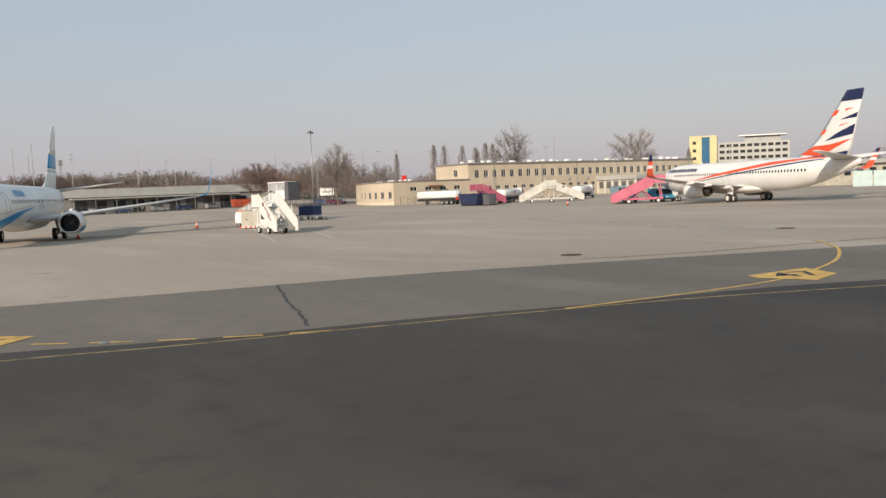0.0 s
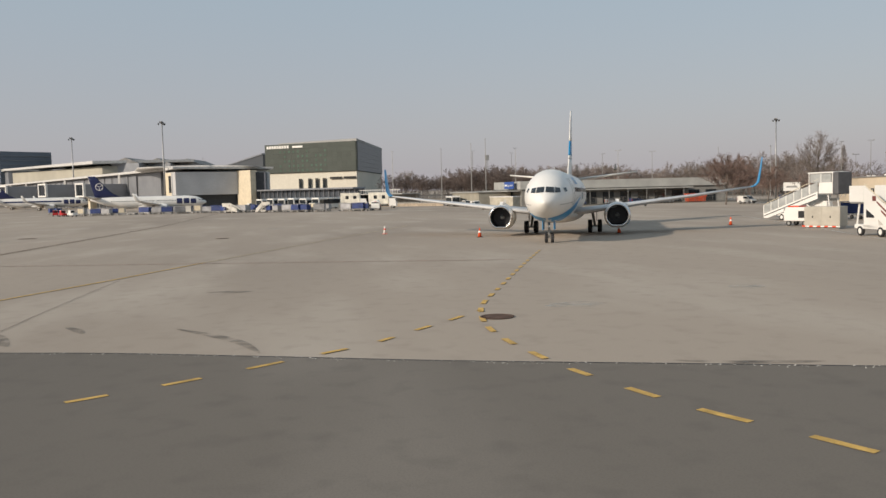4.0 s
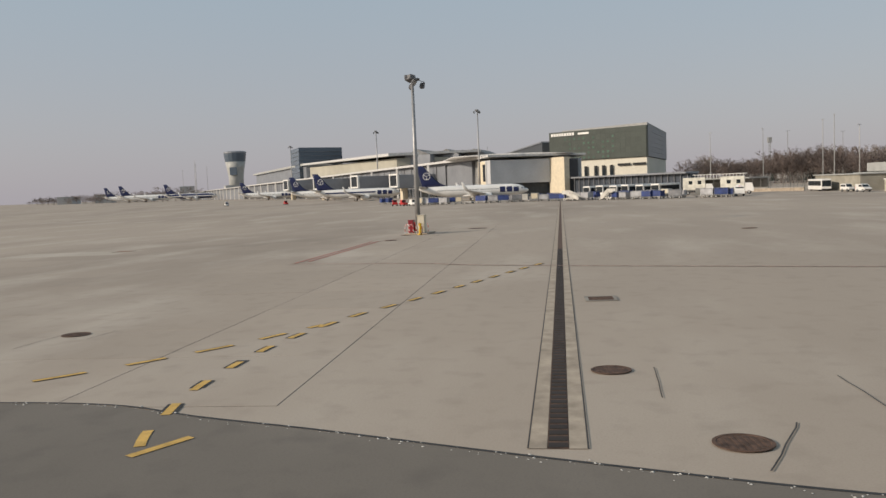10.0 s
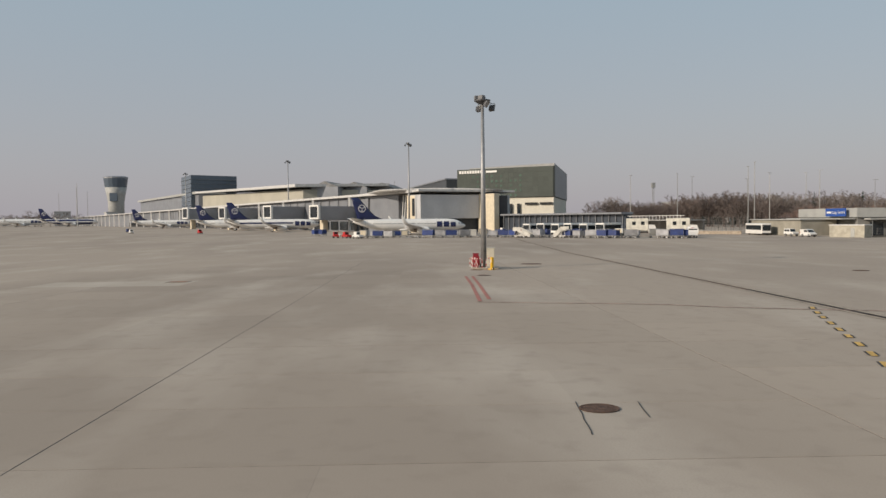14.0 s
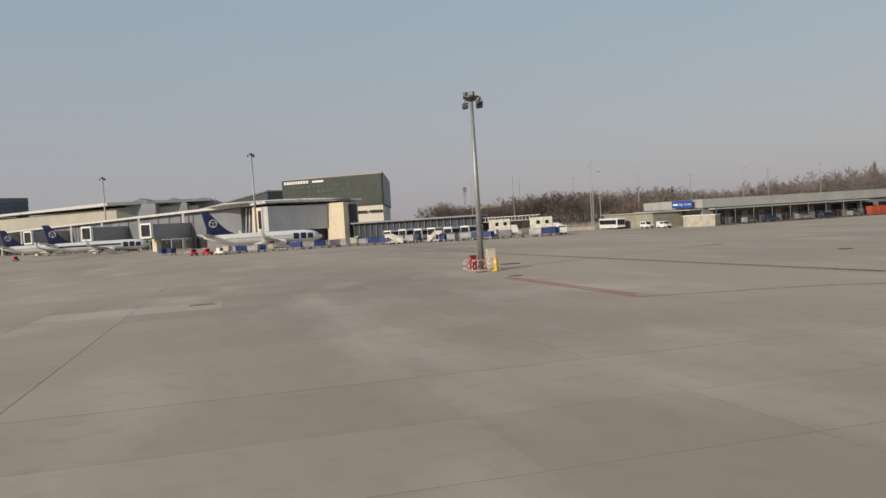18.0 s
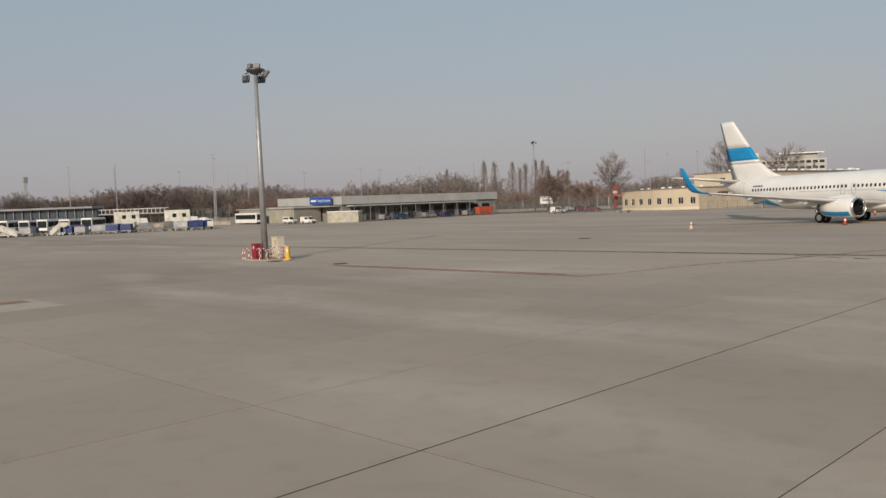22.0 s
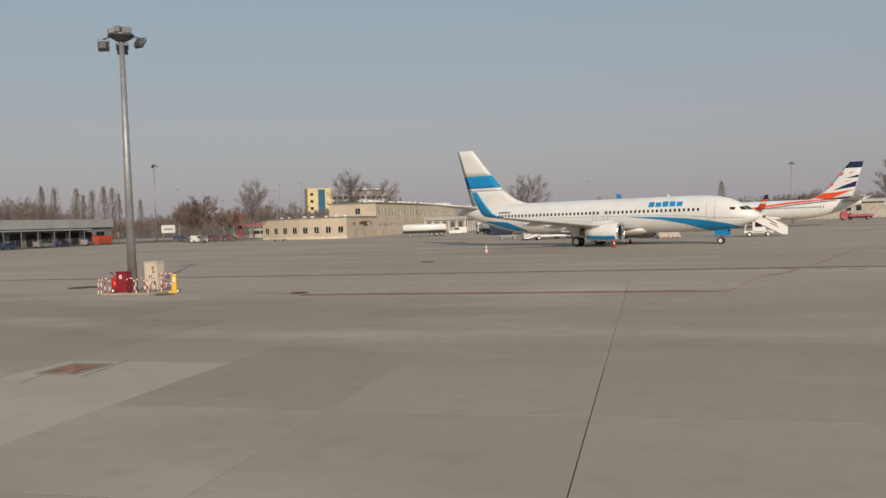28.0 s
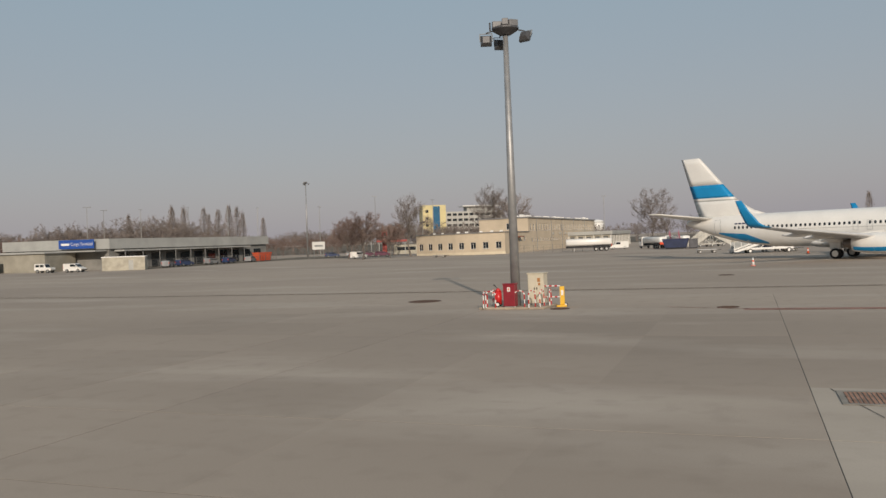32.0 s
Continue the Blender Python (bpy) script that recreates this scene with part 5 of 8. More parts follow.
part("end_glazing", prism(bmesh.new(), [(-242.6, 44), (-243.6, 47.5), (-256, 50), (-253, 42)], 0, 14.2), GLASS, pier, "dark glazed end")
# Solid near-black block: the shade of the open ground level is put into its colour.
part("undercroft", prism(bmesh.new(), [(-250, 36.5), (-242, 14), (-275, 16), (-275, 48)], 0, 5.4), mat("undercroft_shade", (0.05, 0.055, 0.06), 0.7), pier, "dark block painted as the shade of the open ground floor")
part("beige_shaft", prism(bmesh.new(), [(-246.4, 8.2), (-241.6, 11.4), (-243.5, 13.5), (-248.2, 10.6)], 0, 14.4), CREAM, pier, "beige shaft")
part("shaft_window", prism(bmesh.new(), [(-243.3, 9.9), (-242.2, 10.65), (-242.35, 10.85), (-243.5, 10.1)], 6.5, 13.2), GLASS, pier)
part("truss_glazing", prism(bmesh.new(), [(-309, 4), (-248, 9.8), (-249, 14), (-309, 10)], 0, 15.0), mat("smoked_glass", (0.06, 0.07, 0.085), 0.2), pier, "smoked glass link")
tr = mesh_of(tube(bmesh.new(), (0, 0, 0), (5.5, 0, 15), 0.28, n=6), "truss_strut", WHITE)
for i in range(9):
    part("truss_strut", tr, None, pier, "white raking strut" if i == 0 else "", at=pose(-304 + 6.2 * i, 3.6 + 0.6 * i, 0, 0, 0, 5.5))
PD = Vector((-0.92, -0.392)).normalized()
P0 = Vector((-292, -6))
PN = Vector((-PD.y, PD.x))
def pier_pt(s, o=0.0):
    q = P0 + PD * s + PN * o
    return (q.x, q.y)
part("long_wall", prism(bmesh.new(), [pier_pt(-30), pier_pt(2100), pier_pt(2100, -60), pier_pt(-30, -25)], 0, 15.4), CLAD, pier, "long grey clad wall")
part("roof", prism(bmesh.new(), [pier_pt(-48, 3.5), pier_pt(2110, 5), pier_pt(2110, -60), pier_pt(-48, -25)], 15.6, 16.6), mat("pale_roof_edge", (0.55, 0.54, 0.52), 0.6), pier, "pale cantilevered roof edge")
part("roof", prism(bmesh.new(), [(-236, 12), (-247.5, 38), (-252, 52), (-290, 50), (-300, 0)], 15.8, 16.6), M["pale_roof_edge"], pier, "grey pier head roof")
part("roof_crown", loft(bmesh.new(), [[(-300 + 3 * k, -8 + 20 * k, 16.6), (-300 + 3 * k, -8 + 20 * k, 16.7 + 1.3 * math.sin(math.pi * (k + 0.3) / 3.4)), (-250 + 1 * k, -2 + 16 * k, 16.7 + 0.8 * math.sin(math.pi * (k + 0.3) / 3.4)), (-250 + 1 * k, -2 + 16 * k, 16.6)] for k in (0, 0.5, 1, 1.5, 2, 2.5, 3)]), M["pale_roof_edge"], pier, "curved pale roof shell", True)
pc = mesh_of(boxm(-0.5, 0.5, -0.5, 0.5, 0, 15.5, 0.05), "pier_column", WHITE)
for i in range(32):
    part("pier_column", pc, None, pier, at=pose(*pier_pt(15 + 48 * i, 3.2), 0))
pn = mesh_of(boxm(0, 11.7, -0.25, 0.0, 5.2, 14.8, 0.04), "cladding_panel", CLAD)
for i in range(60):
    part("cladding_panel", pn, None, pier, at=facing(pier_pt(12 * i + 11.8), pier_pt(12 * i)))
gp = mesh_of(boxm(0, 9.5, -0.15, 0.0, 0.4, 4.6), "ground_window", GLASS)
for i in range(60):
    part("ground_window", gp, None, pier, at=facing(pier_pt(12 * i + 10.8), pier_pt(12 * i)))
draw_in(pier)
# jet bridges
def jet_bridge(x, y, k):
    j = thing("jet_bridge", "grey boarding bridge with white square mouth", "jet bridge", group="boarding bridges along the pier")
    q = Vector((x, y))
    s = (q - P0).dot(PD)
    base = Vector(pier_pt(s + 6))
    d_ = (base - q)
    ln, an = d_.length, math.degrees(math.atan2(d_.y, d_.x))
    j.matrix_basis = settle(pose(x, y, 0, 0, 0, an))
    part("tunnel", boxm(0.6, ln, -3.2 * k, 3.2 * k, 6.0 * k, 13.2 * k, 0.1), CLAD, j)
    bm = bmesh.new()
    a_ = 4.1 * k
    for q4 in ((-a_, a_, 6.6 * k, 7.4 * k), (-a_, a_, 13.0 * k, 13.8 * k), (-a_, -a_ + 0.8 * k, 7.4 * k, 13.0 * k), (a_ - 0.8 * k, a_, 7.4 * k, 13.0 * k)):
        box(bm, -0.5, 0.6, *q4)
    part("mouth_frame", bm, WHITE, j, "white square mouth frame")
    part("mouth_screen", boxm(0.0, 0.5, -a_ + 0.8 * k, a_ - 0.8 * k, 7.4 * k, 13.0 * k), GLASS, j)
    part("leg", boxm(4, 5.2, -0.6, 0.6, 0, 6.0 * k), CREAM, j)
    part("stair_tower", boxm(6, 9, 3.2 * k, 5.4 * k, 0, 7.5 * k), CREAM, j, "beige service stair")
for x, y, k in ((-290.5, -29.8, 0.86), (-355, -57, 0.95), (-430, -92, 1.0), (-520, -132, 1.1)):
    jet_bridge(x, y, k)
# terminal hall behind
hall = thing("terminal_hall", "terminal hall with sloping pale roof and cream band", "building")
H0, H1 = Vector((-973, -204)), Vector((-551, -52))
hd = (H1 - H0).normalized(); hn = Vector((-hd.y, hd.x))
part("hall_wall", loft(bmesh.new(), [[(*(p), 0), (*(p), z), (*(p + hn * 60), z), (*(p + hn * 60), 0)] for p, z in ((H0, 38), (H1, 29))]), mat("cream_band", (0.40, 0.38, 0.315), 0.8, vary=0.05, scale=0.05), hall, "cream clad hall wall")
part("hall_roof", loft(bmesh.new(), [[(*(p - hn * 8 + hd * e), z), (*(p - hn * 8 + hd * e), z + 2.2), (*(p + hn * 70), z + 4), (*(p + hn * 70), z + 2)] for p, z, e in ((H0, 41, -6), (H1, 30.5, 6))]), mat("pale_roof_edge", (0.55, 0.54, 0.52), 0.6), hall, "pale sloping roof")
for i in range(3):
    o = Vector((-556 - 14 * i, -46 + 22 * i))
    part("saw_roof", prism(bmesh.new(), [(o.x, o.y), (o.x + 6, o.y + 20), (o.x - 50, o.y + 34), (o.x - 56, o.y + 14)], 18, 31), CLAD, hall, "grey saw-tooth roof")
    part("saw_ridge", loft(bmesh.new(), [[(o.x, o.y, 31), (o.x + 2, o.y + 10, 35.5), (o.x + 6, o.y + 20, 31)], [(o.x - 56, o.y + 14, 31), (o.x - 54, o.y + 24, 35.5), (o.x - 50, o.y + 34, 31)]]), ROOFING, hall)
part("low_roof", prism(bmesh.new(), [(-1415, -398), (-985, -215), (-1000, -180), (-1430, -360)], 41, 44), PALEGREY, hall, "long pale low roof")
part("low_wall", prism(bmesh.new(), [(-1412, -392), (-988, -212), (-1000, -182), (-1428, -362)], 0, 41), CLAD, hall, "grey wall under the low roof")
cb = thing("glass_block", "dark blue-grey glazed terminal block", "building")
part("block", prism(bmesh.new(), [(-1003, -224), (-1040, -172), (-1100, -200), (-1070, -250)], 0, 66), mat("slate_glass", (0.085, 0.11, 0.14), 0.25, vary=0.06, scale=0.02), cb)
for i in range(10):
    part("floor_band", prism(bmesh.new(), [(-1001.5, -224.5), (-1038.5, -171), (-1100, -199), (-1071, -251)], 10 + 5.6 * i, 10.4 + 5.6 * i), mat("slate_mullion", (0.14, 0.16, 0.18), 0.5), cb)
db = thing("terminal_annexe", "long dark flat terminal building", "building")
part("wall", prism(bmesh.new(), [(-1456, 9), (-745, 78), (-760, 110), (-1470, 60)], 0, 46), mat("charcoal_cladding", (0.06, 0.065, 0.07), 0.5, vary=0.06, scale=0.02), db)
part("roof_line", prism(bmesh.new(), [(-1456, 8), (-744, 77), (-760, 110), (-1470, 60)], 46, 47.4), CLAD, db)
for far_block in (hall, cb, db):
    draw_in(far_block)
# control tower
tw = thing("control_tower", "flared control tower with glazed cab", "control tower", pose(-1990, -598, 0))
def ngon(rs, n=16):
    return loft(bmesh.new(), [[(r * math.cos(2 * math.pi * i / n), r * math.sin(2 * math.pi * i / n), z) for i in range(n)] for r, z in rs])
part("shaft", ngon([(18, 0), (19, 55), (22, 75), (25.5, 92)]), PALEGREY, tw, smooth=True)
part("cab_glass", ngon([(25.5, 92), (28, 110), (28, 114)]), M["slate_glass"], tw)
part("cab_roof", ngon([(29, 114), (29, 117), (24, 119)]), CLAD, tw)
part("shaft_window", boxm(16.5, 22.5, -9, 9, 58, 78), mat("slate_glass", (0.085, 0.11, 0.14), 0.25), tw)
# hotel
ho = thing("hotel", "green-grey panelled hotel block on a cream base", "hotel", about(-600, 110), still=True)
HL, HC, HR = (-598, 71), (-543.5, 140.5), (-700, 190)
GREEN = mat("green_grey_panel", (0.052, 0.062, 0.053), 0.75, 0.0, vary=0.08, scale=0.03)
BASE = mat("cream_base", (0.56, 0.53, 0.45), 0.7, vary=0.05, scale=0.05)
back = (-755, 125)
part("upper_block", prism(bmesh.new(), [HL, HC, HR, back], 22.5, 46.5), GREEN, ho, "green-grey clad upper floors")
inn = lambda p, c=(-650, 130), k=0.985: (c[0] + (p[0] - c[0]) * k, c[1] + (p[1] - c[1]) * k)
part("base", prism(bmesh.new(), [inn(HL), inn(HC), inn(HR), inn(back)], 0, 22.5), BASE, ho, "cream lower floors")
part("roof_rim", prism(bmesh.new(), [inn(HL, k=0.8), inn(HC, k=1.004), inn(HR, k=1.004), inn(back, k=0.8)], 46.5, 48.4), mat("roof_edge_grey", (0.3, 0.3, 0.29), 0.7), ho, "pale set-back roof rim")
hv = Vector((HC[0] - HL[0], HC[1] - HL[1])); hl = hv.length; hv.normalize()
pf = mesh_of(boxm(0, 4.31, -0.5, 0, 0, 3.82), "facade_panel", mat("green_facade_panel", (0.054, 0.064, 0.055), 0.75, 0.0, vary=0.05, piece=0.1))
gw = mesh_of(boxm(1.2, 2.9, -0.7, -0.45, 0.7, 2.4), "window", mat("green_window", (0.035, 0.085, 0.06), 0.3, vary=0.05, piece=0.25))
fm_ = facing(HL, HC)
rnd = random.Random(3)
for r in range(6):
    for i in range(20):
        part("facade_panel", pf, None, ho, at=fm_ @ pose(0.7 + 4.35 * i, 0, 22.9 + 3.9 * r))
        if r < 5 and 2 < i < 14 and rnd.random() < 0.75:
            part("window", gw, None, ho, at=fm_ @ pose(0.7 + 4.35 * i, 0, 22.9 + 3.9 * r))
sm2 = facing(HC, HR)
# Side panels get a paler blue-grey: the sky's reflection is put into their colour.
ps_ = mesh_of(boxm(0, 5.6, -0.5, 0, 0, 3.8), "facade_panel", mat("sky_tinted_facade_panel", (0.12, 0.14, 0.155), 0.45, 0.0, vary=0.05, piece=0.06))
slen = math.dist(HC, HR)
for r in range(6):
    for i in range(14):
        part("facade_panel", ps_, None, ho, at=sm2 @ pose(2 + (slen - 6) / 14 * i, 0, 22.9 + 3.9 * r) @ Matrix.Diagonal((2.0, 1, 1, 1)))
slot = mesh_of(boxm(0, 2.6, -0.4, 0.1, 0, 8), "slot_window", GLASS)
for x in (33, 42, 49, 56):
    part("slot_window", slot, None, ho, at=fm_ @ pose(x, 0, 9.5))
wide = mesh_of(boxm(0, 11, -0.4, 0.1, 0, 1.8), "strip_window", GLASS)
for x in (63, 76):
    part("strip_window", wide, None, ho, at=fm_ @ pose(x, 0, 16.5))
for i in range(9):
    part("lettering_bar", boxm(0, 1.9, -0.9, -0.6, 0, 2.3, 0.05), WHITE, ho, "white roof-edge lettering shown as bars" if i == 0 else "", at=fm_ @ pose(2.5 + 2.5 * i, 0, 43.0))
part("lettering_bar", boxm(0, 10, -0.9, -0.6, 0, 1.6, 0.05), WHITE, ho, at=fm_ @ pose(28, 0, 43.2))
# covered walkway and long canopy behind the vehicles
wk = thing("covered_walkway", "long grey covered walkway with glazed side", "walkway", facing((-243, 46), (-192, 76)))
part("roof", boxm(0, 62, -2, 4, 6.3, 6.9, 0.05), CLAD, wk)
part("glazing", boxm(0, 62, 0.2, 3.4, 0.3, 6.3), mat("smoked_glass", (0.06, 0.07, 0.085), 0.2), wk)
ps = mesh_of(boxm(-0.12, 0.12, -0.3, 0, 0, 6.3), "post", CLAD)
for i in range(21):
    part("post", ps, None, wk, at=pose(3.05 * i, 0, 0))
gt = thing("bus_gate_canopy", "low gate canopy with pale lattice parapet", "canopy", facing((-215, 66), (-165, 88)))
part("roof", boxm(0, 55, 0, 8, 4.0, 4.3), PALEGREY, gt)
lt = mesh_of(boxm(-0.06, 0.06, 0, 0.12, 4.3, 5.6), "lattice_post", WHITE)
for i in range(36):
    part("lattice_post", lt, None, gt, at=pose(1.5 * i, 0, 0))
part("lattice_rail", boxm(0, 54, 0, 0.12, 5.5, 5.65), WHITE, gt)
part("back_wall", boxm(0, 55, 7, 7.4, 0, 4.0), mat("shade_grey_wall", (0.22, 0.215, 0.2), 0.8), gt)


# ---- mast island ----
def floodlight_mast(label, m, h, r0=0.26, r1=0.13, detail=True, group=""):
    f_ = thing("floodlight_mast", label, "light mast", m, group)
    n = 16 if detail else 8
    part("pole", tube(bmesh.new(), (0, 0, 0), (0, 0, h), r0, r1, n), mat("mast_steel", (0.33, 0.33, 0.33), 0.5, 0.5, vary=0.1, scale=1.5), f_, "tapered galvanised pole", True)
    s = 1.0 if detail else h / 26.0
    lamp_grey = mat("floodlight_grey", (0.09, 0.09, 0.095), 0.5, 0.3)
    lens = mat("floodlight_lens", (0.22, 0.22, 0.22), 0.15)
    disc_ = lambda r, z: [(r * math.cos(2 * math.pi * i / 20), r * math.sin(2 * math.pi * i / 20), z) for i in range(20)]
    part("head_platform", loft(bmesh.new(), [disc_(0.3 * s, h - 0.62 * s), disc_(0.62 * s, h - 0.42 * s), disc_(0.7 * s, h - 0.36 * s), disc_(0.7 * s, h - 0.27 * s), disc_(0.62 * s, h - 0.25 * s)]), lamp_grey, f_, "round platform carrying the floodlights")
    top = mesh_of(boxm(-0.25 * s, 0.25 * s, -0.16 * s, 0.16 * s, 0, 0.33 * s, 0.03 * s), "control_box", mat("box_grey", (0.16, 0.16, 0.165), 0.5))
    for x, y, a in ((-0.4, -0.1, 20), (0.0, 0.1, -15), (0.42, -0.15, 40), (0.1, -0.45, 100)):
        part("control_box", top, None, f_, at=pose(x * s, y * s, h - 0.25 * s, 0, 0, a))
    if detail:
        part("antenna", tube(bmesh.new(), (-0.82, 0.1, h - 0.3), (-0.82, 0.1, h + 0.12), 0.05, n=6), lamp_grey, f_)
    lb = bmesh.new()
    loft(lb, [[(x, y * w, z * w) for y, z in ((-0.29 * s, -0.27 * s), (0.29 * s, -0.27 * s), (0.29 * s, 0.27 * s), (-0.29 * s, 0.27 * s))] for x, w in ((-0.18 * s, 0.6), (0, 1.0), (0.14 * s, 1.0))])
    lm = mesh_of(lb, "floodlight", lamp_grey)
    gm = mesh_of(boxm(0.14 * s, 0.155 * s, -0.23 * s, 0.23 * s, -0.21 * s, 0.21 * s), "lens", lens)
    bk = bmesh.new()
    for y in (-0.32 * s, 0.32 * s):
        tube(bk, (0, y, -0.05 * s), (0, y, 0.36 * s), 0.022 * s, n=5)
    tube(bk, (0, -0.32 * s, 0.36 * s), (0, 0.32 * s, 0.36 * s), 0.022 * s, n=5)
    bkm = mesh_of(bk, "bracket", GREY)
    for i, (a, tilt, yaw) in enumerate(((192, 8, 105), (119, 10, 119), (12, 34, 70)) if detail else ((20, 20, 20), (140, 20, 140), (260, 20, 260))):
        q = radians(a)
        L_ = part("floodlight", lm, None, f_, "dark grey floodlight" if i == 0 else "", at=pose(math.cos(q) * s, math.sin(q) * s, h - (0.86 if tilt < 20 else 0.74) * s, 0, tilt, yaw))
        part("lens", gm, None, L_)
        part("lamp_arm", tube(bmesh.new(), (0.55 * s * math.cos(q), 0.55 * s * math.sin(q), h - 0.36 * s), (s * math.cos(q), s * math.sin(q), h - 0.48 * s), 0.035 * s, n=6), lamp_grey, f_)
        part("bracket", bkm, None, L_)
    return f_


MAST = (0.42, -0.45)
floodlight_mast("tall tapered floodlight mast with ring of floodlights", pose(*MAST, 0.1), 14.6)
isl = thing("mast_island", "low concrete island at the foot of a mast", "traffic island", kind="structure")
part("slab", boxm(-1.7, 1.75, -0.95, 1.3, 0.0, 0.12, 0.03), mat("kerb_concrete", (0.36, 0.32, 0.25), 0.9), isl, at=pose(0.42, -0.45, 0, 0, 0, -8))
rb = thing("fire_cabinet", "dark red metal fire cabinet on the mast island", "cabinet", pose(0.27, -1.12, 0.12, 0, 0, -6) @ Matrix.Diagonal((0.86, 0.94, 0.94, 1)))
part("body", boxm(-0.36, 0.36, -0.25, 0.25, 0.05, 1.22, 0.02), CRIMSON, rb)
part("lid", boxm(-0.39, 0.39, -0.28, 0.28, 1.22, 1.28, 0.015), CRIMSON, rb)
part("notice", boxm(-0.1, 0.08, -0.262, -0.252, 0.85, 1.08), WHITE, rb, "white notice with a red figure")
part("notice_bar", boxm(-0.04, 0.02, -0.268, -0.262, 0.9, 1.03), RED, rb)
part("foot", boxm(-0.3, 0.3, -0.2, 0.2, 0, 0.05), GREY, rb)
ex = thing("fire_extinguisher", "wheeled red fire extinguisher beside cabinet", "fire extinguisher", pose(-0.42, -0.85, 0.12))
eb = bmesh.new(); tube(eb, (0, 0, 0.12), (0, 0, 0.78), 0.19, n=16); tube(eb, (0, 0, 0.78), (0, 0, 0.95), 0.19, 0.06, 16)
part("cylinder", eb, mat("bright_red_paint", (0.5, 0.02, 0.02), 0.35), ex, smooth=True)
for s in (-1, 1):
    wheel("tyre", 0.13, 0.05, pose(0, 0.22 * s, 0.13), ex)
hb = bmesh.new(); tube(hb, (0, 0, 0.9), (-0.2, 0, 1.12), 0.02, n=6); tube(hb, (-0.2, -0.15, 1.12), (-0.2, 0.15, 1.12), 0.02, n=6)
part("handle", hb, DARK, ex)
cb2 = thing("electric_cabinet", "cream metal electrical cabinet with warning stickers", "cabinet", pose(1.5, 0.0, 0.12, 0, 0, -10) @ Matrix.Diagonal((0.86, 0.95, 0.92, 1)))
part("body", boxm(-0.5, 0.5, -0.33, 0.33, 0.1, 1.75, 0.02), mat("cream_enamel", (0.56, 0.51, 0.40), 0.5, vary=0.06, scale=2), cb2)
part("plinth", boxm(-0.48, 0.48, -0.31, 0.31, 0, 0.1), GREY, cb2)
part("roof", boxm(-0.54, 0.54, -0.37, 0.37, 1.75, 1.81, 0.01), M["cream_enamel"], cb2)
for i, (x0, x1) in enumerate(((-0.47, -0.02), (0.02, 0.47))):
    d_ = part("door", boxm(x0, x1, -0.352, -0.335, 0.16, 1.70, 0.006), M["cream_enamel"], cb2)
    part("door_handle", boxm(x1 - 0.08 if i == 0 else x0 + 0.04, x1 - 0.04 if i == 0 else x0 + 0.08, -0.37, -0.352, 0.85, 1.0), DARK, d_)
part("sticker", boxm(0.12, 0.3, -0.36, -0.354, 1.3, 1.52), mat("brown_sticker", (0.35, 0.16, 0.05), 0.6), cb2, "brown warning sticker")
part("sticker", boxm(0.16, 0.3, -0.36, -0.354, 1.1, 1.25), M["brown_sticker"], cb2)
yb = thing("chock_stand", "yellow upright stand with dark foot wheel", "stand", pose(2.74, -0.1, 0.0, 0, 0, 20))
part("post", boxm(-0.13, 0.13, -0.1, 0.1, 0.1, 1.05, 0.03), YELLOWP, yb)
part("foot", boxm(-0.3, 0.2, -0.2, 0.2, 0, 0.1, 0.02), YELLOWP, yb)
wheel("tyre", 0.1, 0.08, pose(0.18, 0.0, 0.1), yb)
part("label_plate", boxm(-0.06, 0.06, -0.112, -0.102, 0.6, 0.85), WHITE, yb)


def hoop(x, y, turn, w=0.5, h=0.85):
    h_ = thing("guard_hoop", "red and white striped steel guard hoop", "barrier", pose(x, y, 0.1, 0, 0, turn), "guard hoops round the mast")
    pts = [Vector((-w / 2, 0, z)) for z in (0, 0.2, 0.4, h - 0.2)] + [Vector((-w / 2 * math.cos(a), 0, h - 0.2 + 0.2 * math.sin(a))) for a in (0.5, 1.0, 1.57, 2.14, 2.64)] + [Vector((w / 2, 0, z)) for z in (h - 0.2, 0.4, 0.2, 0)]
    for i, (a, b) in enumerate(zip(pts, pts[1:])):
        part("hoop_band", tube(bmesh.new(), a, b, 0.03, n=8), M["bright_red_paint"] if i % 2 else WHITE, h_)


for x, y, t_ in ((-1.45, -0.75, 80), (-1.15, -0.85, 5), (-1.3, 0.6, 90), (0.35, -0.85, 0), (1.0, -0.95, 60), (1.45, -0.6, 75), (1.75, 0.2, 90)):
    hoop(x + 0.42, y - 0.45, t_)
br = thing("barrier_rail", "short red and white striped barrier rail", "barrier", pose(1.85, -0.2, 0.1, 0, 0, -5))
for z in (0.42, 0.98):
    for i in range(6):
        part("rail_band", tube(bmesh.new(), (0.14 * i, 0, z), (0.14 * (i + 1), 0, z), 0.035, n=8), WHITE if i % 2 else M["bright_red_paint"], br)
for x in (0.05, 0.8):
    part("post", tube(bmesh.new(), (x, 0, -0.1), (x, 0, 1.0), 0.025, n=6), STEEL, br)


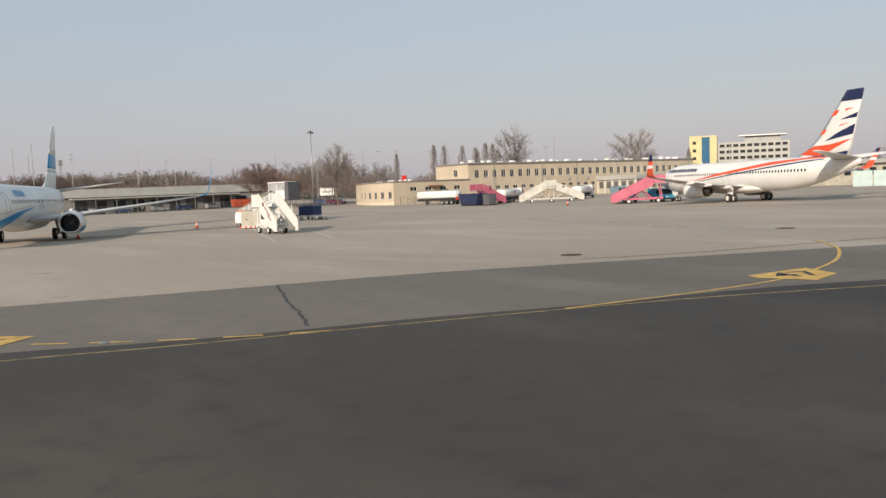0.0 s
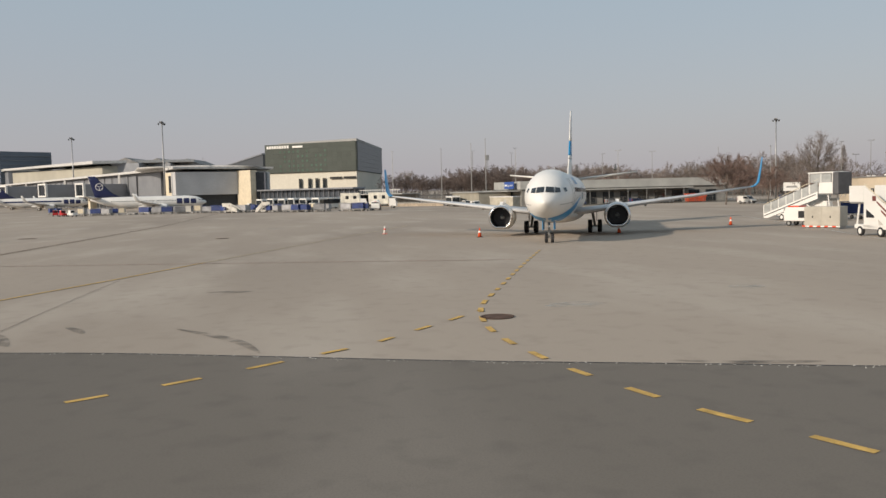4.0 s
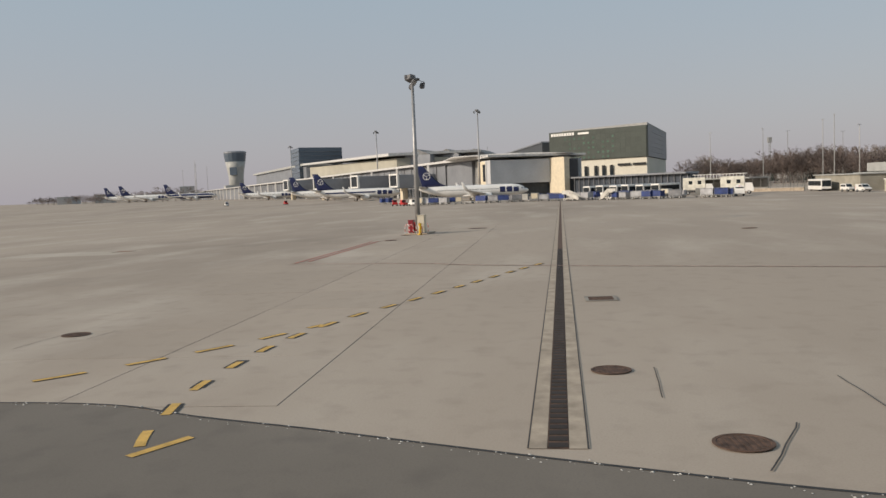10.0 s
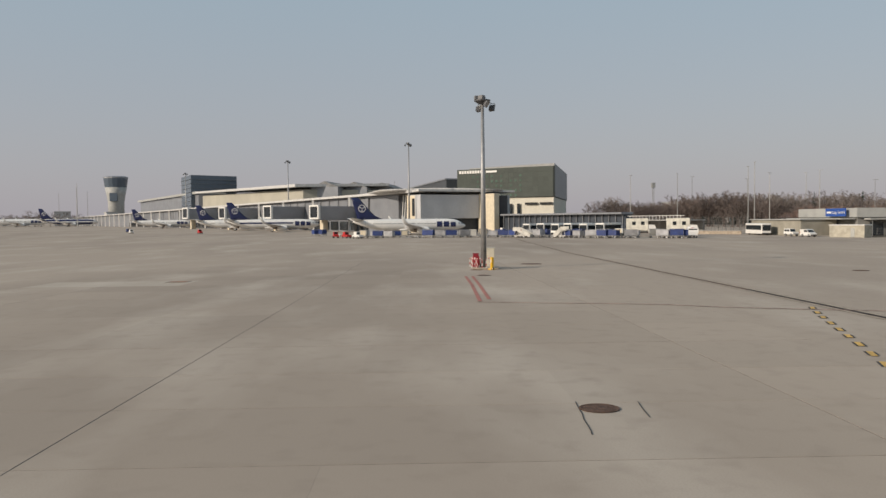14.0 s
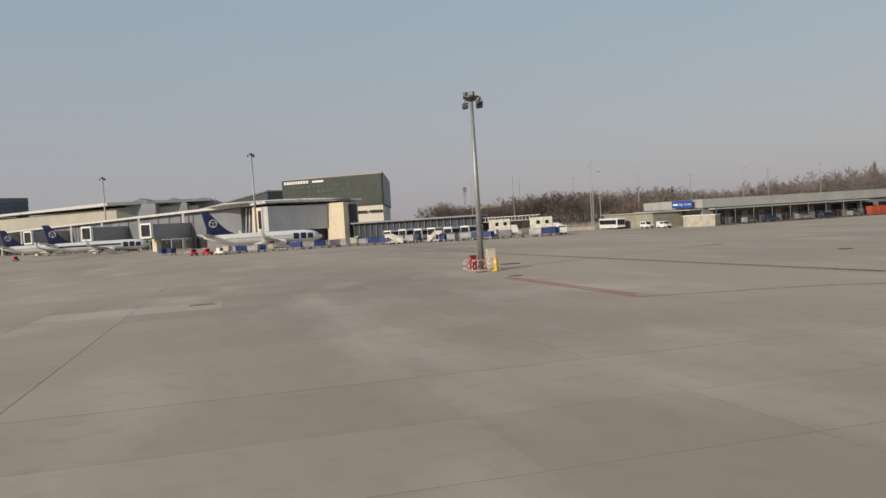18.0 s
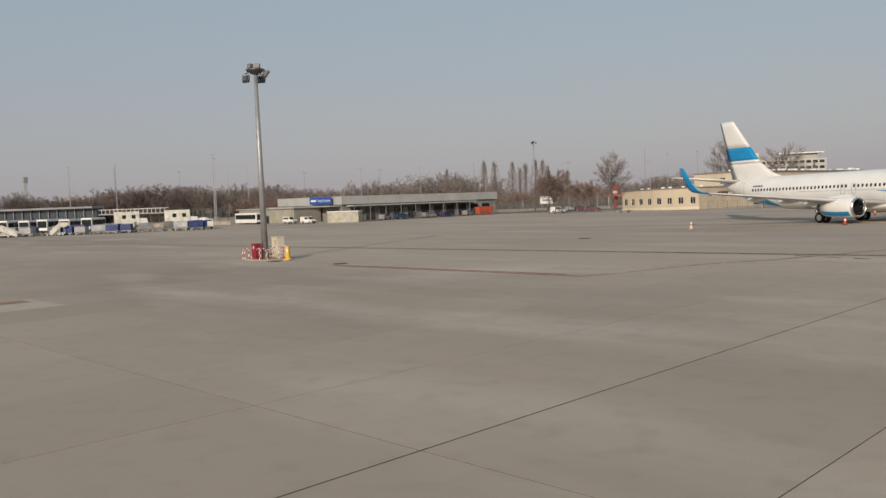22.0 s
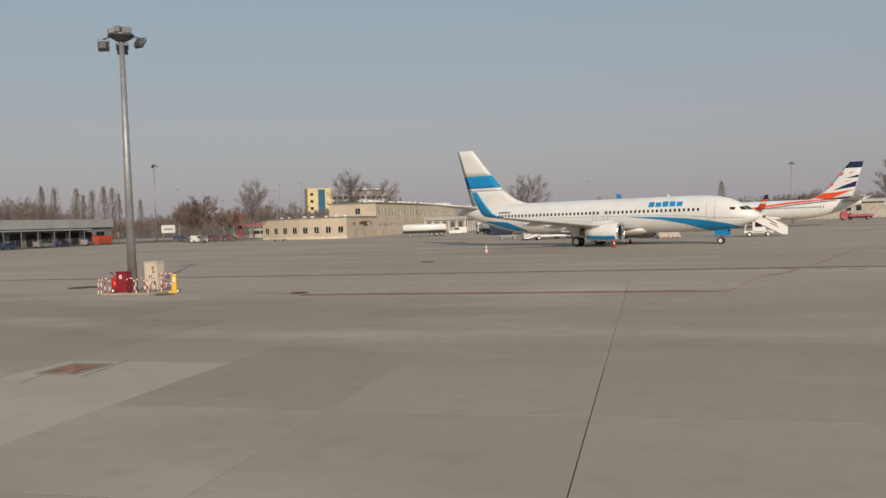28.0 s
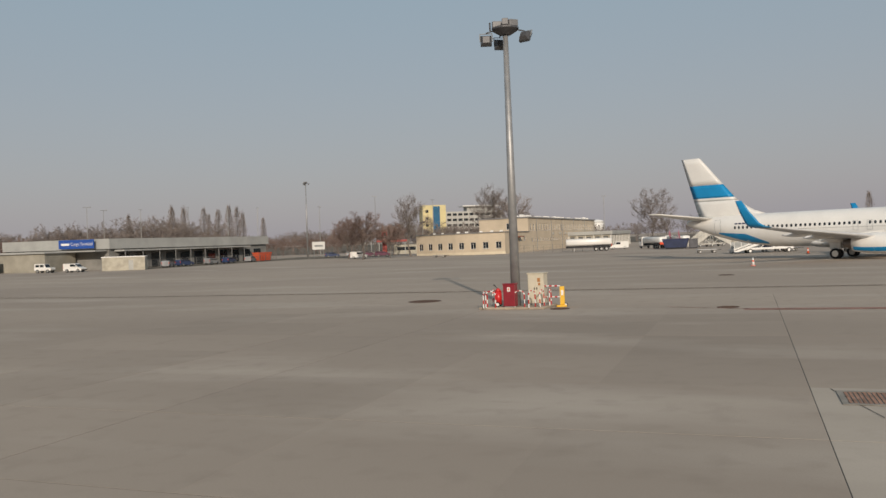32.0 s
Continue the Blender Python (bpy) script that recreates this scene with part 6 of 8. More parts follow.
# ---- cones ----
def cone(x, y, mt, label, k=1.0):
    c = thing("traffic_cone", label, "traffic cone", pose(x, y, 0.0) @ S_(k), "cones on the apron", still=True)
    part("base", boxm(-0.2, 0.2, -0.2, 0.2, 0, 0.04, 0.01), DARK if mt is not WHITE else RED, c)
    part("body", tube(bmesh.new(), (0, 0, 0.04), (0, 0, 0.72), 0.15, 0.035, 14), mt, c, smooth=True)
    part("band", tube(bmesh.new(), (0, 0, 0.36), (0, 0, 0.50), 0.103, 0.078, 14), WHITE if mt is not WHITE else RED, c, "contrasting band")


CONE = mat("orange_plastic", (0.72, 0.09, 0.02), 0.5)
for x, y in ((28.4, 47.7), (24.5, 74.6), (30.7, 59.5)):
    cone(x, y, CONE, "orange traffic cone with a pale band", 1.1)
cone(15.2, 42.0, WHITE, "white and orange traffic cone", 1.1)
cone(34.6, 128.5, CONE, "orange traffic cone with a pale band", 1.0)


# ---- vehicles ----
def wheels(p, xs, half, r, w=0.24, hub=GREY):
    for x in xs:
        for s in (1, -1):
            wheel("wheel", r, w, pose(x, s * half, r), p, hub)


def van(label, m, colour, L=5.0, W=1.9, H=2.0, cargo=True, category="van", group=""):
    v = thing("van", label, category, m, group)
    b = [(-L / 2, 0.35), (L / 2, 0.35), (L / 2, 0.85), (L / 2 - 0.9, 1.1), (L / 2 - 1.55, H * 0.94), (L / 2 - 1.9, H), (-L / 2 + 0.1, H), (-L / 2, H * 0.9)]
    bm = bmesh.new()
    loft(bm, [[(x, y, 0.35 + (z - 0.35) * k) for x, z in b] for y, k in ((-W / 2 + 0.1, 0.985), (-W / 2, 0.94), (W / 2, 0.94), (W / 2 - 0.1, 0.985))][:1] + [[(x, y, z) for x, z in b] for y in (-W / 2, W / 2)])
    bd = part("body", bm, colour, v)
    part("windscreen", side_prism(bmesh.new(), [(L / 2 - 0.93, 1.14), (L / 2 - 0.86, 1.14), (L / 2 - 1.5, H * 0.93), (L / 2 - 1.57, H * 0.93)], -W / 2 + 0.12, W / 2 - 0.12), GLASS, v)
    for s in (1, -1):
        y0, y1 = (W / 2 - 0.01, W / 2 + 0.012) if s > 0 else (-W / 2 - 0.012, -W / 2 + 0.01)
        part("side_window", side_prism(bmesh.new(), [(L / 2 - 2.6, 1.2), (L / 2 - 1.15, 1.2), (L / 2 - 1.65, H * 0.9), (L / 2 - 2.6, H * 0.9)], y0, y1), GLASS, v)
        if not cargo:
            part("side_window", boxm(-L / 2 + 0.35, L / 2 - 2.75, y0, y1, 1.2, H * 0.9), GLASS, v)
        part("headlight", boxm(L / 2 - 0.02, L / 2 + 0.02, s * W * 0.36 - 0.14, s * W * 0.36 + 0.14, 0.72, 0.88), M["lamp_glass"], v)
        part("tail_light", boxm(-L / 2 - 0.02, -L / 2 + 0.02, s * W * 0.45 - 0.06, s * W * 0.45 + 0.06, 0.8, 1.2), RED, v)
    part("bumper", boxm(L / 2 - 0.05, L / 2 + 0.06, -W / 2 + 0.05, W / 2 - 0.05, 0.35, 0.6, 0.03), DARK, v)
    wheels(v, (-L / 2 + 0.9, L / 2 - 0.85), W / 2 - 0.12, 0.34)
    return v


def jeep(label, m):
    v = thing("jeep", label, "off-road car", m)
    part("body", boxm(-1.9, 1.9, -0.8, 0.8, 0.5, 1.1, 0.06), WHITE, v)
    part("cabin", side_prism(bmesh.new(), [(-1.85, 1.1), (0.75, 1.1), (0.45, 1.85), (-1.8, 1.88)], -0.74, 0.74), WHITE, v)
    for x0, x1 in ((-1.6, -0.75), (-0.6, 0.3)):
        for s in (1, -1):
            y = 0.745 * s
            part("side_window", boxm(x0, x1, min(y, y + 0.01 * s), max(y, y + 0.01 * s), 1.2, 1.7), GLASS, v)
    part("windscreen", side_prism(bmesh.new(), [(0.74, 1.15), (0.77, 1.15), (0.49, 1.8), (0.46, 1.8)], -0.66, 0.66), GLASS, v)
    part("bumper", boxm(1.9, 2.0, -0.75, 0.75, 0.5, 0.7, 0.02), GREY, v)
    wheels(v, (-1.15, 1.2), 0.72, 0.37)
    return v


def passenger_stairs(label, m, h=3.3, run=6.2, canopy=False, paint_=WHITE, cab=True):
    v = thing("passenger_stairs", label, "boarding stairs", m)
    W = 1.9
    n = 16
    # foot at local x = 0, climbing towards -x
    tread = mesh_of(boxm(-0.34, 0.06, -W / 2 + 0.12, W / 2 - 0.12, -0.04, 0.0), "step", mat("grey_tread", (0.42, 0.41, 0.38), 0.7))
    for i in range(n):
        part("step", tread, None, v, at=pose(-0.35 - run * i / n, 0, 0.45 + (h - 0.45) * (i + 1) / n))
    slope = (h - 0.35) / run
    for s in (1, -1):
        y = s * W / 2
        y0, y1 = min(y, y + 0.07 * s), max(y, y + 0.07 * s)
        top = 1.35
        if canopy:
            # low stringer with a dark stripe, clear panes between posts above it
            top = 1.75
            rise = (h - 0.45) / run
            up = lambda x: 0.7 - x * rise
            part("stringer", side_prism(bmesh.new(), [(0.1, 0.25), (0.1, 0.7), (-run * 0.98, up(-run * 0.98)), (-run * 0.98, h - 0.55), (-0.5, 0.25)], y0, y1), paint_, v, "white side stringer")
            yo = (y1, y1 + 0.012) if s > 0 else (y0 - 0.012, y0)
            part("stripe", side_prism(bmesh.new(), [(0.0, 0.42), (0.0, 0.52), (-run * 0.95, up(-run * 0.95) - 0.18), (-run * 0.95, up(-run * 0.95) - 0.28)], *yo), DARK, v, "dark painted stripe")
            for i in range(7):
                xa, xb = 0.05 - run * i / 7, 0.05 - run * (i + 1) / 7 + 0.08
                part("side_pane", side_prism(bmesh.new(), [(xa, up(xa)), (xa, up(xa) + 1.0), (xb, up(xb) + 1.0), (xb, up(xb))], y0 + 0.02, y1 - 0.02), mat("clear_panel", (0.38, 0.39, 0.38), 0.2), v)
                part("side_post", boxm(xa, xa + 0.08, y0, y1, up(xa) - 0.05, up(xa) + 1.02), paint_, v)
        else:
            part("side_panel", side_prism(bmesh.new(), [(0.1, 0.25), (0.1, 1.25), (-run * 0.98, 1.15 + h), (-run * 0.98, h - 0.35), (-0.5, 0.25)], y0, y1), paint_, v, "solid side panel")
            if cab and paint_ is WHITE:
                yo = (y1, y1 + 0.008) if s > 0 else (y0 - 0.008, y0)
                for k, (f0, f1) in enumerate(((0.30, 0.62), (0.26, 0.50))):
                    zz = lambda q: 0.78 + (h + 0.1) * q - 0.3 * k
                    part("lettering_bar", side_prism(bmesh.new(), [(-run * f0, zz(f0)), (-run * f0, zz(f0) + 0.15), (-run * f1, zz(f1) + 0.15), (-run * f1, zz(f1))], *yo), mat("maroon_mark", (0.17, 0.05, 0.045), 0.6), v)
        rl = bmesh.new()
        tube(rl, (0.1, y, top), (-run, y, h + (1.6 if canopy else 1.25)), 0.035, n=6)
        part("handrail", rl, paint_ if paint_ is not WHITE else CREAM, v)
    part("platform", boxm(-run - 1.7, -run + 0.1, -W / 2, W / 2, h - 0.12, h, 0.02), GREY, v)
    for s in (1, -1):
        y = s * W / 2
        part("platform_guard", boxm(-run - 1.7, -run, min(y, y + 0.05 * s), max(y, y + 0.05 * s), h, h + 1.15, 0.01), paint_, v)
    ch = part("chassis", boxm(-run - 1.3, -1.6, -0.85, 0.85, 0.5, 0.8, 0.04), paint_, v)
    lg = bmesh.new()
    for s in (1, -1):
        tube(lg, (-run + 0.2, s * 0.7, 0.7), (-run * 0.72, s * 0.7, h * 0.66), 0.07, n=6)
        tube(lg, (-run - 1.2, s * 0.7, 0.7), (-run - 0.9, s * 0.7, h - 0.1), 0.07, n=6)
        tube(lg, (-run * 0.5, s * 0.7, 0.7), (-run * 0.75, s * 0.7, h * 0.7), 0.06, n=6)
    part("support_frame", lg, paint_, v)
    if cab:
        part("driver_cab", side_prism(bmesh.new(), [(-run - 0.2, 0.6), (-run + 1.5, 0.6), (-run + 1.4, 1.5), (-run + 1.1, 2.1), (-run - 0.2, 2.1)], -0.85, 0.0), paint_, v)
        part("cab_window", boxm(-run + 0.1, -run + 1.0, -0.862, -0.852, 1.3, 1.95), GLASS, v)
    if canopy:
        part("canopy_roof", boxm(-run - 1.8, -run + 1.4, -W / 2 - 0.05, W / 2 + 0.05, h + 2.1, h + 2.25, 0.04), paint_, v)
        for s in (1, -1):
            y = s * W / 2
            part("canopy_window", boxm(-run - 1.5, -run + 1.1, min(y, y + 0.03 * s), max(y, y + 0.03 * s), h + 1.15, h + 2.05), mat("clear_panel", (0.38, 0.39, 0.38), 0.2), v)
            for x in (-run - 1.7, -run - 0.3, -run + 1.2):
                part("canopy_post", boxm(x, x + 0.08, min(y, y + 0.06 * s), max(y, y + 0.06 * s), h, h + 2.1), paint_, v)
        part("bellows", boxm(-run - 2.4, -run - 1.75, -W / 2 - 0.1, W / 2 + 0.1, h - 0.1, h + 2.2, 0.08), mat("bellows_grey", (0.09, 0.09, 0.095), 0.7), v, "dark rubber bellows")
    part("logo_panel", boxm(-run * 0.74, -run * 0.74 + 0.4, -W / 2 - 0.085, -W / 2 - 0.073, 0.55 + h * 0.8, 0.9 + h * 0.8), mat("maroon_mark", (0.17, 0.05, 0.045), 0.6), v, "maroon logo patch")
    wheels(v, (-run - 0.6, -2.3), 0.78, 0.34, 0.22, WHITE)
    return v


passenger_stairs("white self-propelled boarding stairs parked on the apron", pose(52.2, 71.1, 0, 0, 0, -9), h=2.4, run=4.0)
passenger_stairs("white boarding stairs with a canopied top platform", pose(16.5, 88.2, 0, 0, 0, 191), h=2.9, run=7.3, canopy=True)
bx = thing("tool_cabinet", "beige steel service cabinet with two doors", "cabinet", pose(37.6, 77.0, 0, 0, 0, 20))
part("body", boxm(-1.6, 1.6, -0.6, 0.6, 0.25, 1.9, 0.03), mat("grey_beige_steel", (0.42, 0.39, 0.33), 0.6, vary=0.08), bx)
for i in (-1.55, 0.03):
    d_ = part("door", boxm(i, i + 1.5, -0.63, -0.6, 0.3, 1.85, 0.01), M["grey_beige_steel"], bx)
    part("door_handle", boxm(i + 0.7, i + 0.8, -0.66, -0.63, 0.95, 1.1), DARK, d_)
part("skid", boxm(-1.5, 1.5, -0.5, 0.5, 0, 0.25), GREY, bx)
for i in range(10):
    part("bumper_stripe", boxm(-1.7 + 0.34 * i, -1.36 + 0.34 * i, -0.78, -0.72, 0.16, 0.27), WHITE if i % 2 else RED, bx)
gu = thing("ground_power_unit", "white wheeled power unit with a red lid", "generator", pose(31.5, 79.6, 0, 0, 0, 20))
part("housing", boxm(-1.3, 1.3, -0.7, 0.7, 0.45, 1.75, 0.06), WHITE, gu)
part("lid", boxm(-0.9, 0.2, -0.65, 0.65, 1.75, 1.87, 0.03), RED, gu, "red lid")
part("vent_grille", boxm(0.2, 1.0, -0.72, -0.7, 0.75, 1.4), DARK, gu)
part("tow_bar", boxm(1.3, 2.2, -0.05, 0.05, 0.35, 0.43), DARK, gu)
wheels(gu, (-0.8, 0.8), 0.6, 0.25, 0.16)
# stairs against the striped airliner and waiting stairs
passenger_stairs("pink boarding stairs standing by an airliner", pose(43.2, 134.2, 0, 0, 0, 223) @ S_(1.0), h=2.9, run=6.0, paint_=PINK, cab=False)
passenger_stairs("pink boarding stairs parked in a row", pose(8.4, 149.3, 0, 0, 0, 86), h=2.8, run=5.6, paint_=PINK, cab=False)
passenger_stairs("cream towable boarding stairs parked in a row", pose(11.4, 150.9, 0, 0, 0, 225), h=3.0, run=5.4, paint_=mat("pale_stair_paint", (0.52, 0.50, 0.45), 0.6, vary=0.1), cab=False)
passenger_stairs("cream towable boarding stairs facing the other way", pose(20.0, 159.3, 0, 0, 0, 45), h=2.6, run=5.4, paint_=mat("pale_stair_paint", (0.52, 0.50, 0.45), 0.6, vary=0.1), cab=False)
passenger_stairs("small white boarding stairs among baggage carts", pose(-134.5, 33.4, 0, 0, 0, 50) @ S_(0.8), h=2.2, run=4.6, paint_=mat("pale_stair_paint", (0.52, 0.50, 0.45), 0.6, vary=0.1), cab=False)
passenger_stairs("short white boarding stairs among baggage carts", pose(-129.5, 38.4, 0, 0, 0, 230) @ S_(0.8), h=2.4, run=2.6, paint_=M["pale_stair_paint"], cab=False)
passenger_stairs("white boarding stairs near the far stand", pose(116, 197, 0, 0, 0, -12), h=3.6, run=6.0, paint_=mat("pale_stair_paint", (0.52, 0.50, 0.45), 0.6, vary=0.1), cab=False)
van("white van parked beside the far stairs", pose(123, 203, 0, 0, 0, 165), WHITE, 5.0, 1.9, 2.1)


def tanker(label, m, cab=False, tank=WHITE):
    v = thing("fuel_tanker", label, "tanker", m)
    bm = bmesh.new()
    sq = lambda v: math.copysign(abs(v) ** 0.5, v)
    prof = [(0.9 * sq(math.cos(a)), 2.15 + 0.8 * sq(math.sin(a))) for a in [2 * math.pi * i / 16 for i in range(16)]]
    loft(bm, [[(x, 1.25 * y * k, 2.15 + (z - 2.15) * k) for y, z in prof] for x, k in ((-5.4, 0.85), (-5.2, 1.0), (5.0, 1.0), (5.2, 0.85))])
    part("tank", bm, tank, v, "long white tank", True)
    part("chassis", boxm(-5.3, 5.2, -0.9, 0.9, 0.85, 1.3), DARK, v)
    part("walkway", boxm(-4.6, 4.6, -0.35, 0.35, 2.98, 3.06), STEEL, v)
    part("skirt", boxm(-5.0, -1.2, -1.22, 1.22, 0.8, 1.35, 0.03), DARK, v)
    part("logo_bar", boxm(0.2, 1.6, -1.165, -1.13, 2.2, 2.45), RED, v)
    part("rear_marker", boxm(-5.5, -5.38, -1.0, 1.0, 1.0, 1.6), RED, v)
    wheels(v, (-4.2, -3.0, -1.8), 1.0, 0.48, 0.34)
    if cab:
        part("cab", side_prism(bmesh.new(), [(5.6, 0.7), (7.6, 0.7), (7.6, 1.8), (7.4, 3.0), (5.6, 3.1)], -1.2, 1.2), WHITE, v)
        part("windscreen", boxm(7.45, 7.62, -1.05, 1.05, 1.85, 2.7), GLASS, v)
        for s in (1, -1):
            part("side_window", boxm(6.3, 7.2, min(1.2 * s, 1.22 * s), max(1.2 * s, 1.22 * s), 1.8, 2.6), GLASS, v)
        part("bumper", boxm(7.55, 7.7, -1.2, 1.2, 0.45, 0.85), GREY, v)
        wheels(v, (6.6,), 1.0, 0.48, 0.3)
    else:
        part("landing_leg", boxm(3.2, 3.4, -0.7, 0.7, 0, 0.9), GREY, v)
    return v


tanker("white articulated fuel tank trailer by the office", pose(-11.9, 152.0, 0, 0, 0, 190) @ S_(1.0))
tanker("white fuel tanker lorry parked by the office", pose(3.4, 157.0, 0, 0, 0, 115) @ S_(0.92), True)
tanker("white fuel tanker lorry parked by the office", pose(8.8, 174.5, 0, 0, 0, 115) @ S_(0.92), True)
van("small white van between the tankers", pose(-5.6, 166, 0, 0, 0, 190), WHITE, 4.6, 1.8, 1.9)
fl = thing("flatbed_lorry", "faded red flatbed lorry beyond the far airliner", "truck", pose(99, 192, 0, 0, 0, 172))
FADED = mat("faded_red_paint", (0.42, 0.075, 0.085), 0.5, vary=0.1)
part("flatbed", boxm(-4.2, 1.8, -1.2, 1.2, 0.9, 1.5, 0.04), FADED, fl, "red drop-side bed")
part("cab", side_prism(bmesh.new(), [(2.0, 0.5), (3.7, 0.5), (3.7, 1.4), (3.4, 2.5), (2.0, 2.55)], -1.1, 1.1), FADED, fl)
part("windscreen", side_prism(bmesh.new(), [(3.7, 1.5), (3.74, 1.5), (3.46, 2.4), (3.42, 2.4)], -0.95, 0.95), GLASS, fl)
part("load", boxm(-3.6, 1.2, -0.9, 0.9, 1.5, 2.1, 0.1), mat("grey_tarpaulin", (0.32, 0.32, 0.33), 0.7, vary=0.15, piece=0.3), fl, "low load under a grey sheet")
part("chassis", boxm(-4.0, 3.4, -0.7, 0.7, 0.5, 0.9), DARK, fl)
wheels(fl, (-3.0, 2.8), 0.95, 0.45)
van("grey-blue high-roofed delivery van", pose(41.5, 140, 0, 0, 0, -30), mat("grey_blue_paint", (0.22, 0.30, 0.36), 0.4), 5.9, 2.0, 2.6)
van("blue panel van beside boarding stairs", pose(46.5, 142.5, 0, 0, 0, -25), mat("bright_blue_paint", (0.05, 0.25, 0.42), 0.4), 5.0, 1.9, 2.0)
jeep("white boxy off-road car by the cargo terminal", pose(-117.5, 94.6, 0, 0, 0, 5))
van("small white van parked by the cargo terminal", pose(-110.2, 94.8, 0, 0, 0, 3), WHITE, 4.3, 1.7, 1.8)
van("small white van near the office", pose(-70, 150, 0, 0, 0, 15), WHITE, 4.4, 1.7, 1.85)
for i, (x, y, mt, lb) in enumerate(((-102, 121, mat("dark_blue_car", (0.03, 0.05, 0.12), 0.3), "dark blue car at the loading bays"), (-101, 131, mat("silver_car", (0.4, 0.41, 0.42), 0.3, 0.5), "silver car at the loading bays"), (-100.5, 138, M["dark_blue_car"], "dark blue car at the loading bays"), (-99, 146, M["silver_car"], "silver car at the loading bays"), (-101.5, 114, M["silver_car"], "silver car at the loading bays"))):
    van(lb, pose(x, y, 0, 0, 0, 80 + 7 * i), mt, 4.2, 1.75, 1.5, False, "car")
sk = thing("waste_container", "orange steel waste container by the fence", "container", pose(-101.5, 157, 0, 0, 0, 82))
part("body", side_prism(bmesh.new(), [(-2.6, 0.15), (2.2, 0.15), (2.8, 2.2), (-3.0, 2.2)], -1.1, 1.1), ORANGE, sk)
part("rim", boxm(-3.05, 2.85, -1.18, 1.18, 2.2, 2.35, 0.02), ORANGE, sk)
for x in (-2, -0.7, 0.6, 1.8):
    part("rib", boxm(x, x + 0.12, -1.2, 1.2, 0.2, 2.2), ORANGE, sk)
part("skid", boxm(-2.4, 2.0, -0.9, 0.9, 0, 0.15), GREY, sk)
dk = thing("skip", "dark blue steel skip behind the airliner", "container", pose(8.2, 141.3, 0, 0, 0, -4) @ S_(1.1))
part("body", side_prism(bmesh.new(), [(-2.0, 0.3), (2.0, 0.3), (2.5, 1.9), (-2.5, 1.9)], -1.1, 1.1), mat("navy_skip_paint", (0.018, 0.028, 0.075), 0.6, vary=0.15), dk)
part("rim", boxm(-2.55, 2.55, -1.18, 1.18, 1.9, 2.05, 0.02), mat("navy_skip_paint", (0.018, 0.028, 0.075), 0.6, vary=0.15), dk)
part("base", boxm(-1.9, 1.9, -1.0, 1.0, 0, 0.3), DARK, dk)
for x in (-1.7, -0.6, 0.5, 1.6):
    part("rib", boxm(x, x + 0.12, -1.16, 1.16, 0.35, 1.9), mat("navy_skip_paint", (0.018, 0.028, 0.075), 0.6, vary=0.15), dk)
dg = thing("steel_bin", "dark grey steel bin beside the blue skip", "container", pose(11.9, 141.8, 0, 0, 0, -4))
part("body", boxm(-0.9, 0.9, -0.9, 0.9, 0.15, 2.0, 0.04), mat("dark_bin_grey", (0.10, 0.10, 0.11), 0.6, vary=0.15), dg)
part("lid", boxm(-0.95, 0.95, -0.95, 0.95, 2.0, 2.1, 0.03), M["dark_bin_grey"], dg)
part("skid", boxm(-0.8, 0.8, -0.8, 0.8, 0, 0.15), DARK, dg)


def bus(label, m, L=11.0, H=3.0, group="", paint_=WHITE):
    v = thing("bus", label, "bus", m, group)
    part("body", boxm(-L / 2, L / 2, -1.25, 1.25, 0.35, H, 0.12), paint_, v)
    for s in (1, -1):
        y = 1.25 * s
        part("window_band", boxm(-L / 2 + 0.4, L / 2 - 0.5, min(y, y + 0.015 * s), max(y, y + 0.015 * s), H * 0.45, H * 0.85), GLASS, v)
    part("windscreen", boxm(L / 2 - 0.01, L / 2 + 0.02, -1.1, 1.1, H * 0.38, H * 0.88, 0.005), GLASS, v)
    part("rear_window", boxm(-L / 2 - 0.02, -L / 2 + 0.01, -1.0, 1.0, H * 0.5, H * 0.85, 0.005), GLASS, v)
    part("bumper", boxm(L / 2 - 0.05, L / 2 + 0.08, -1.2, 1.2, 0.35, 0.6), DARK, v)
    wheels(v, (-L / 2 + 2.4, L / 2 - 2.3), 1.08, 0.48, 0.3)
    return v


bus("white apron bus parked by the annexe wall", pose(-138.5, 96.9, 0, 0, 0, -6), 12.0, 3.1)
for i in range(6):
    bus("white apron bus parked in a row", pose(-184 + 5.4 * i, 46 + 3.0 * i, 0, 0, 0, -48 + 3 * (i % 3)) @ S_(1.08), 11.0, 3.1 + 0.15 * (i % 2), "apron buses parked in a row")


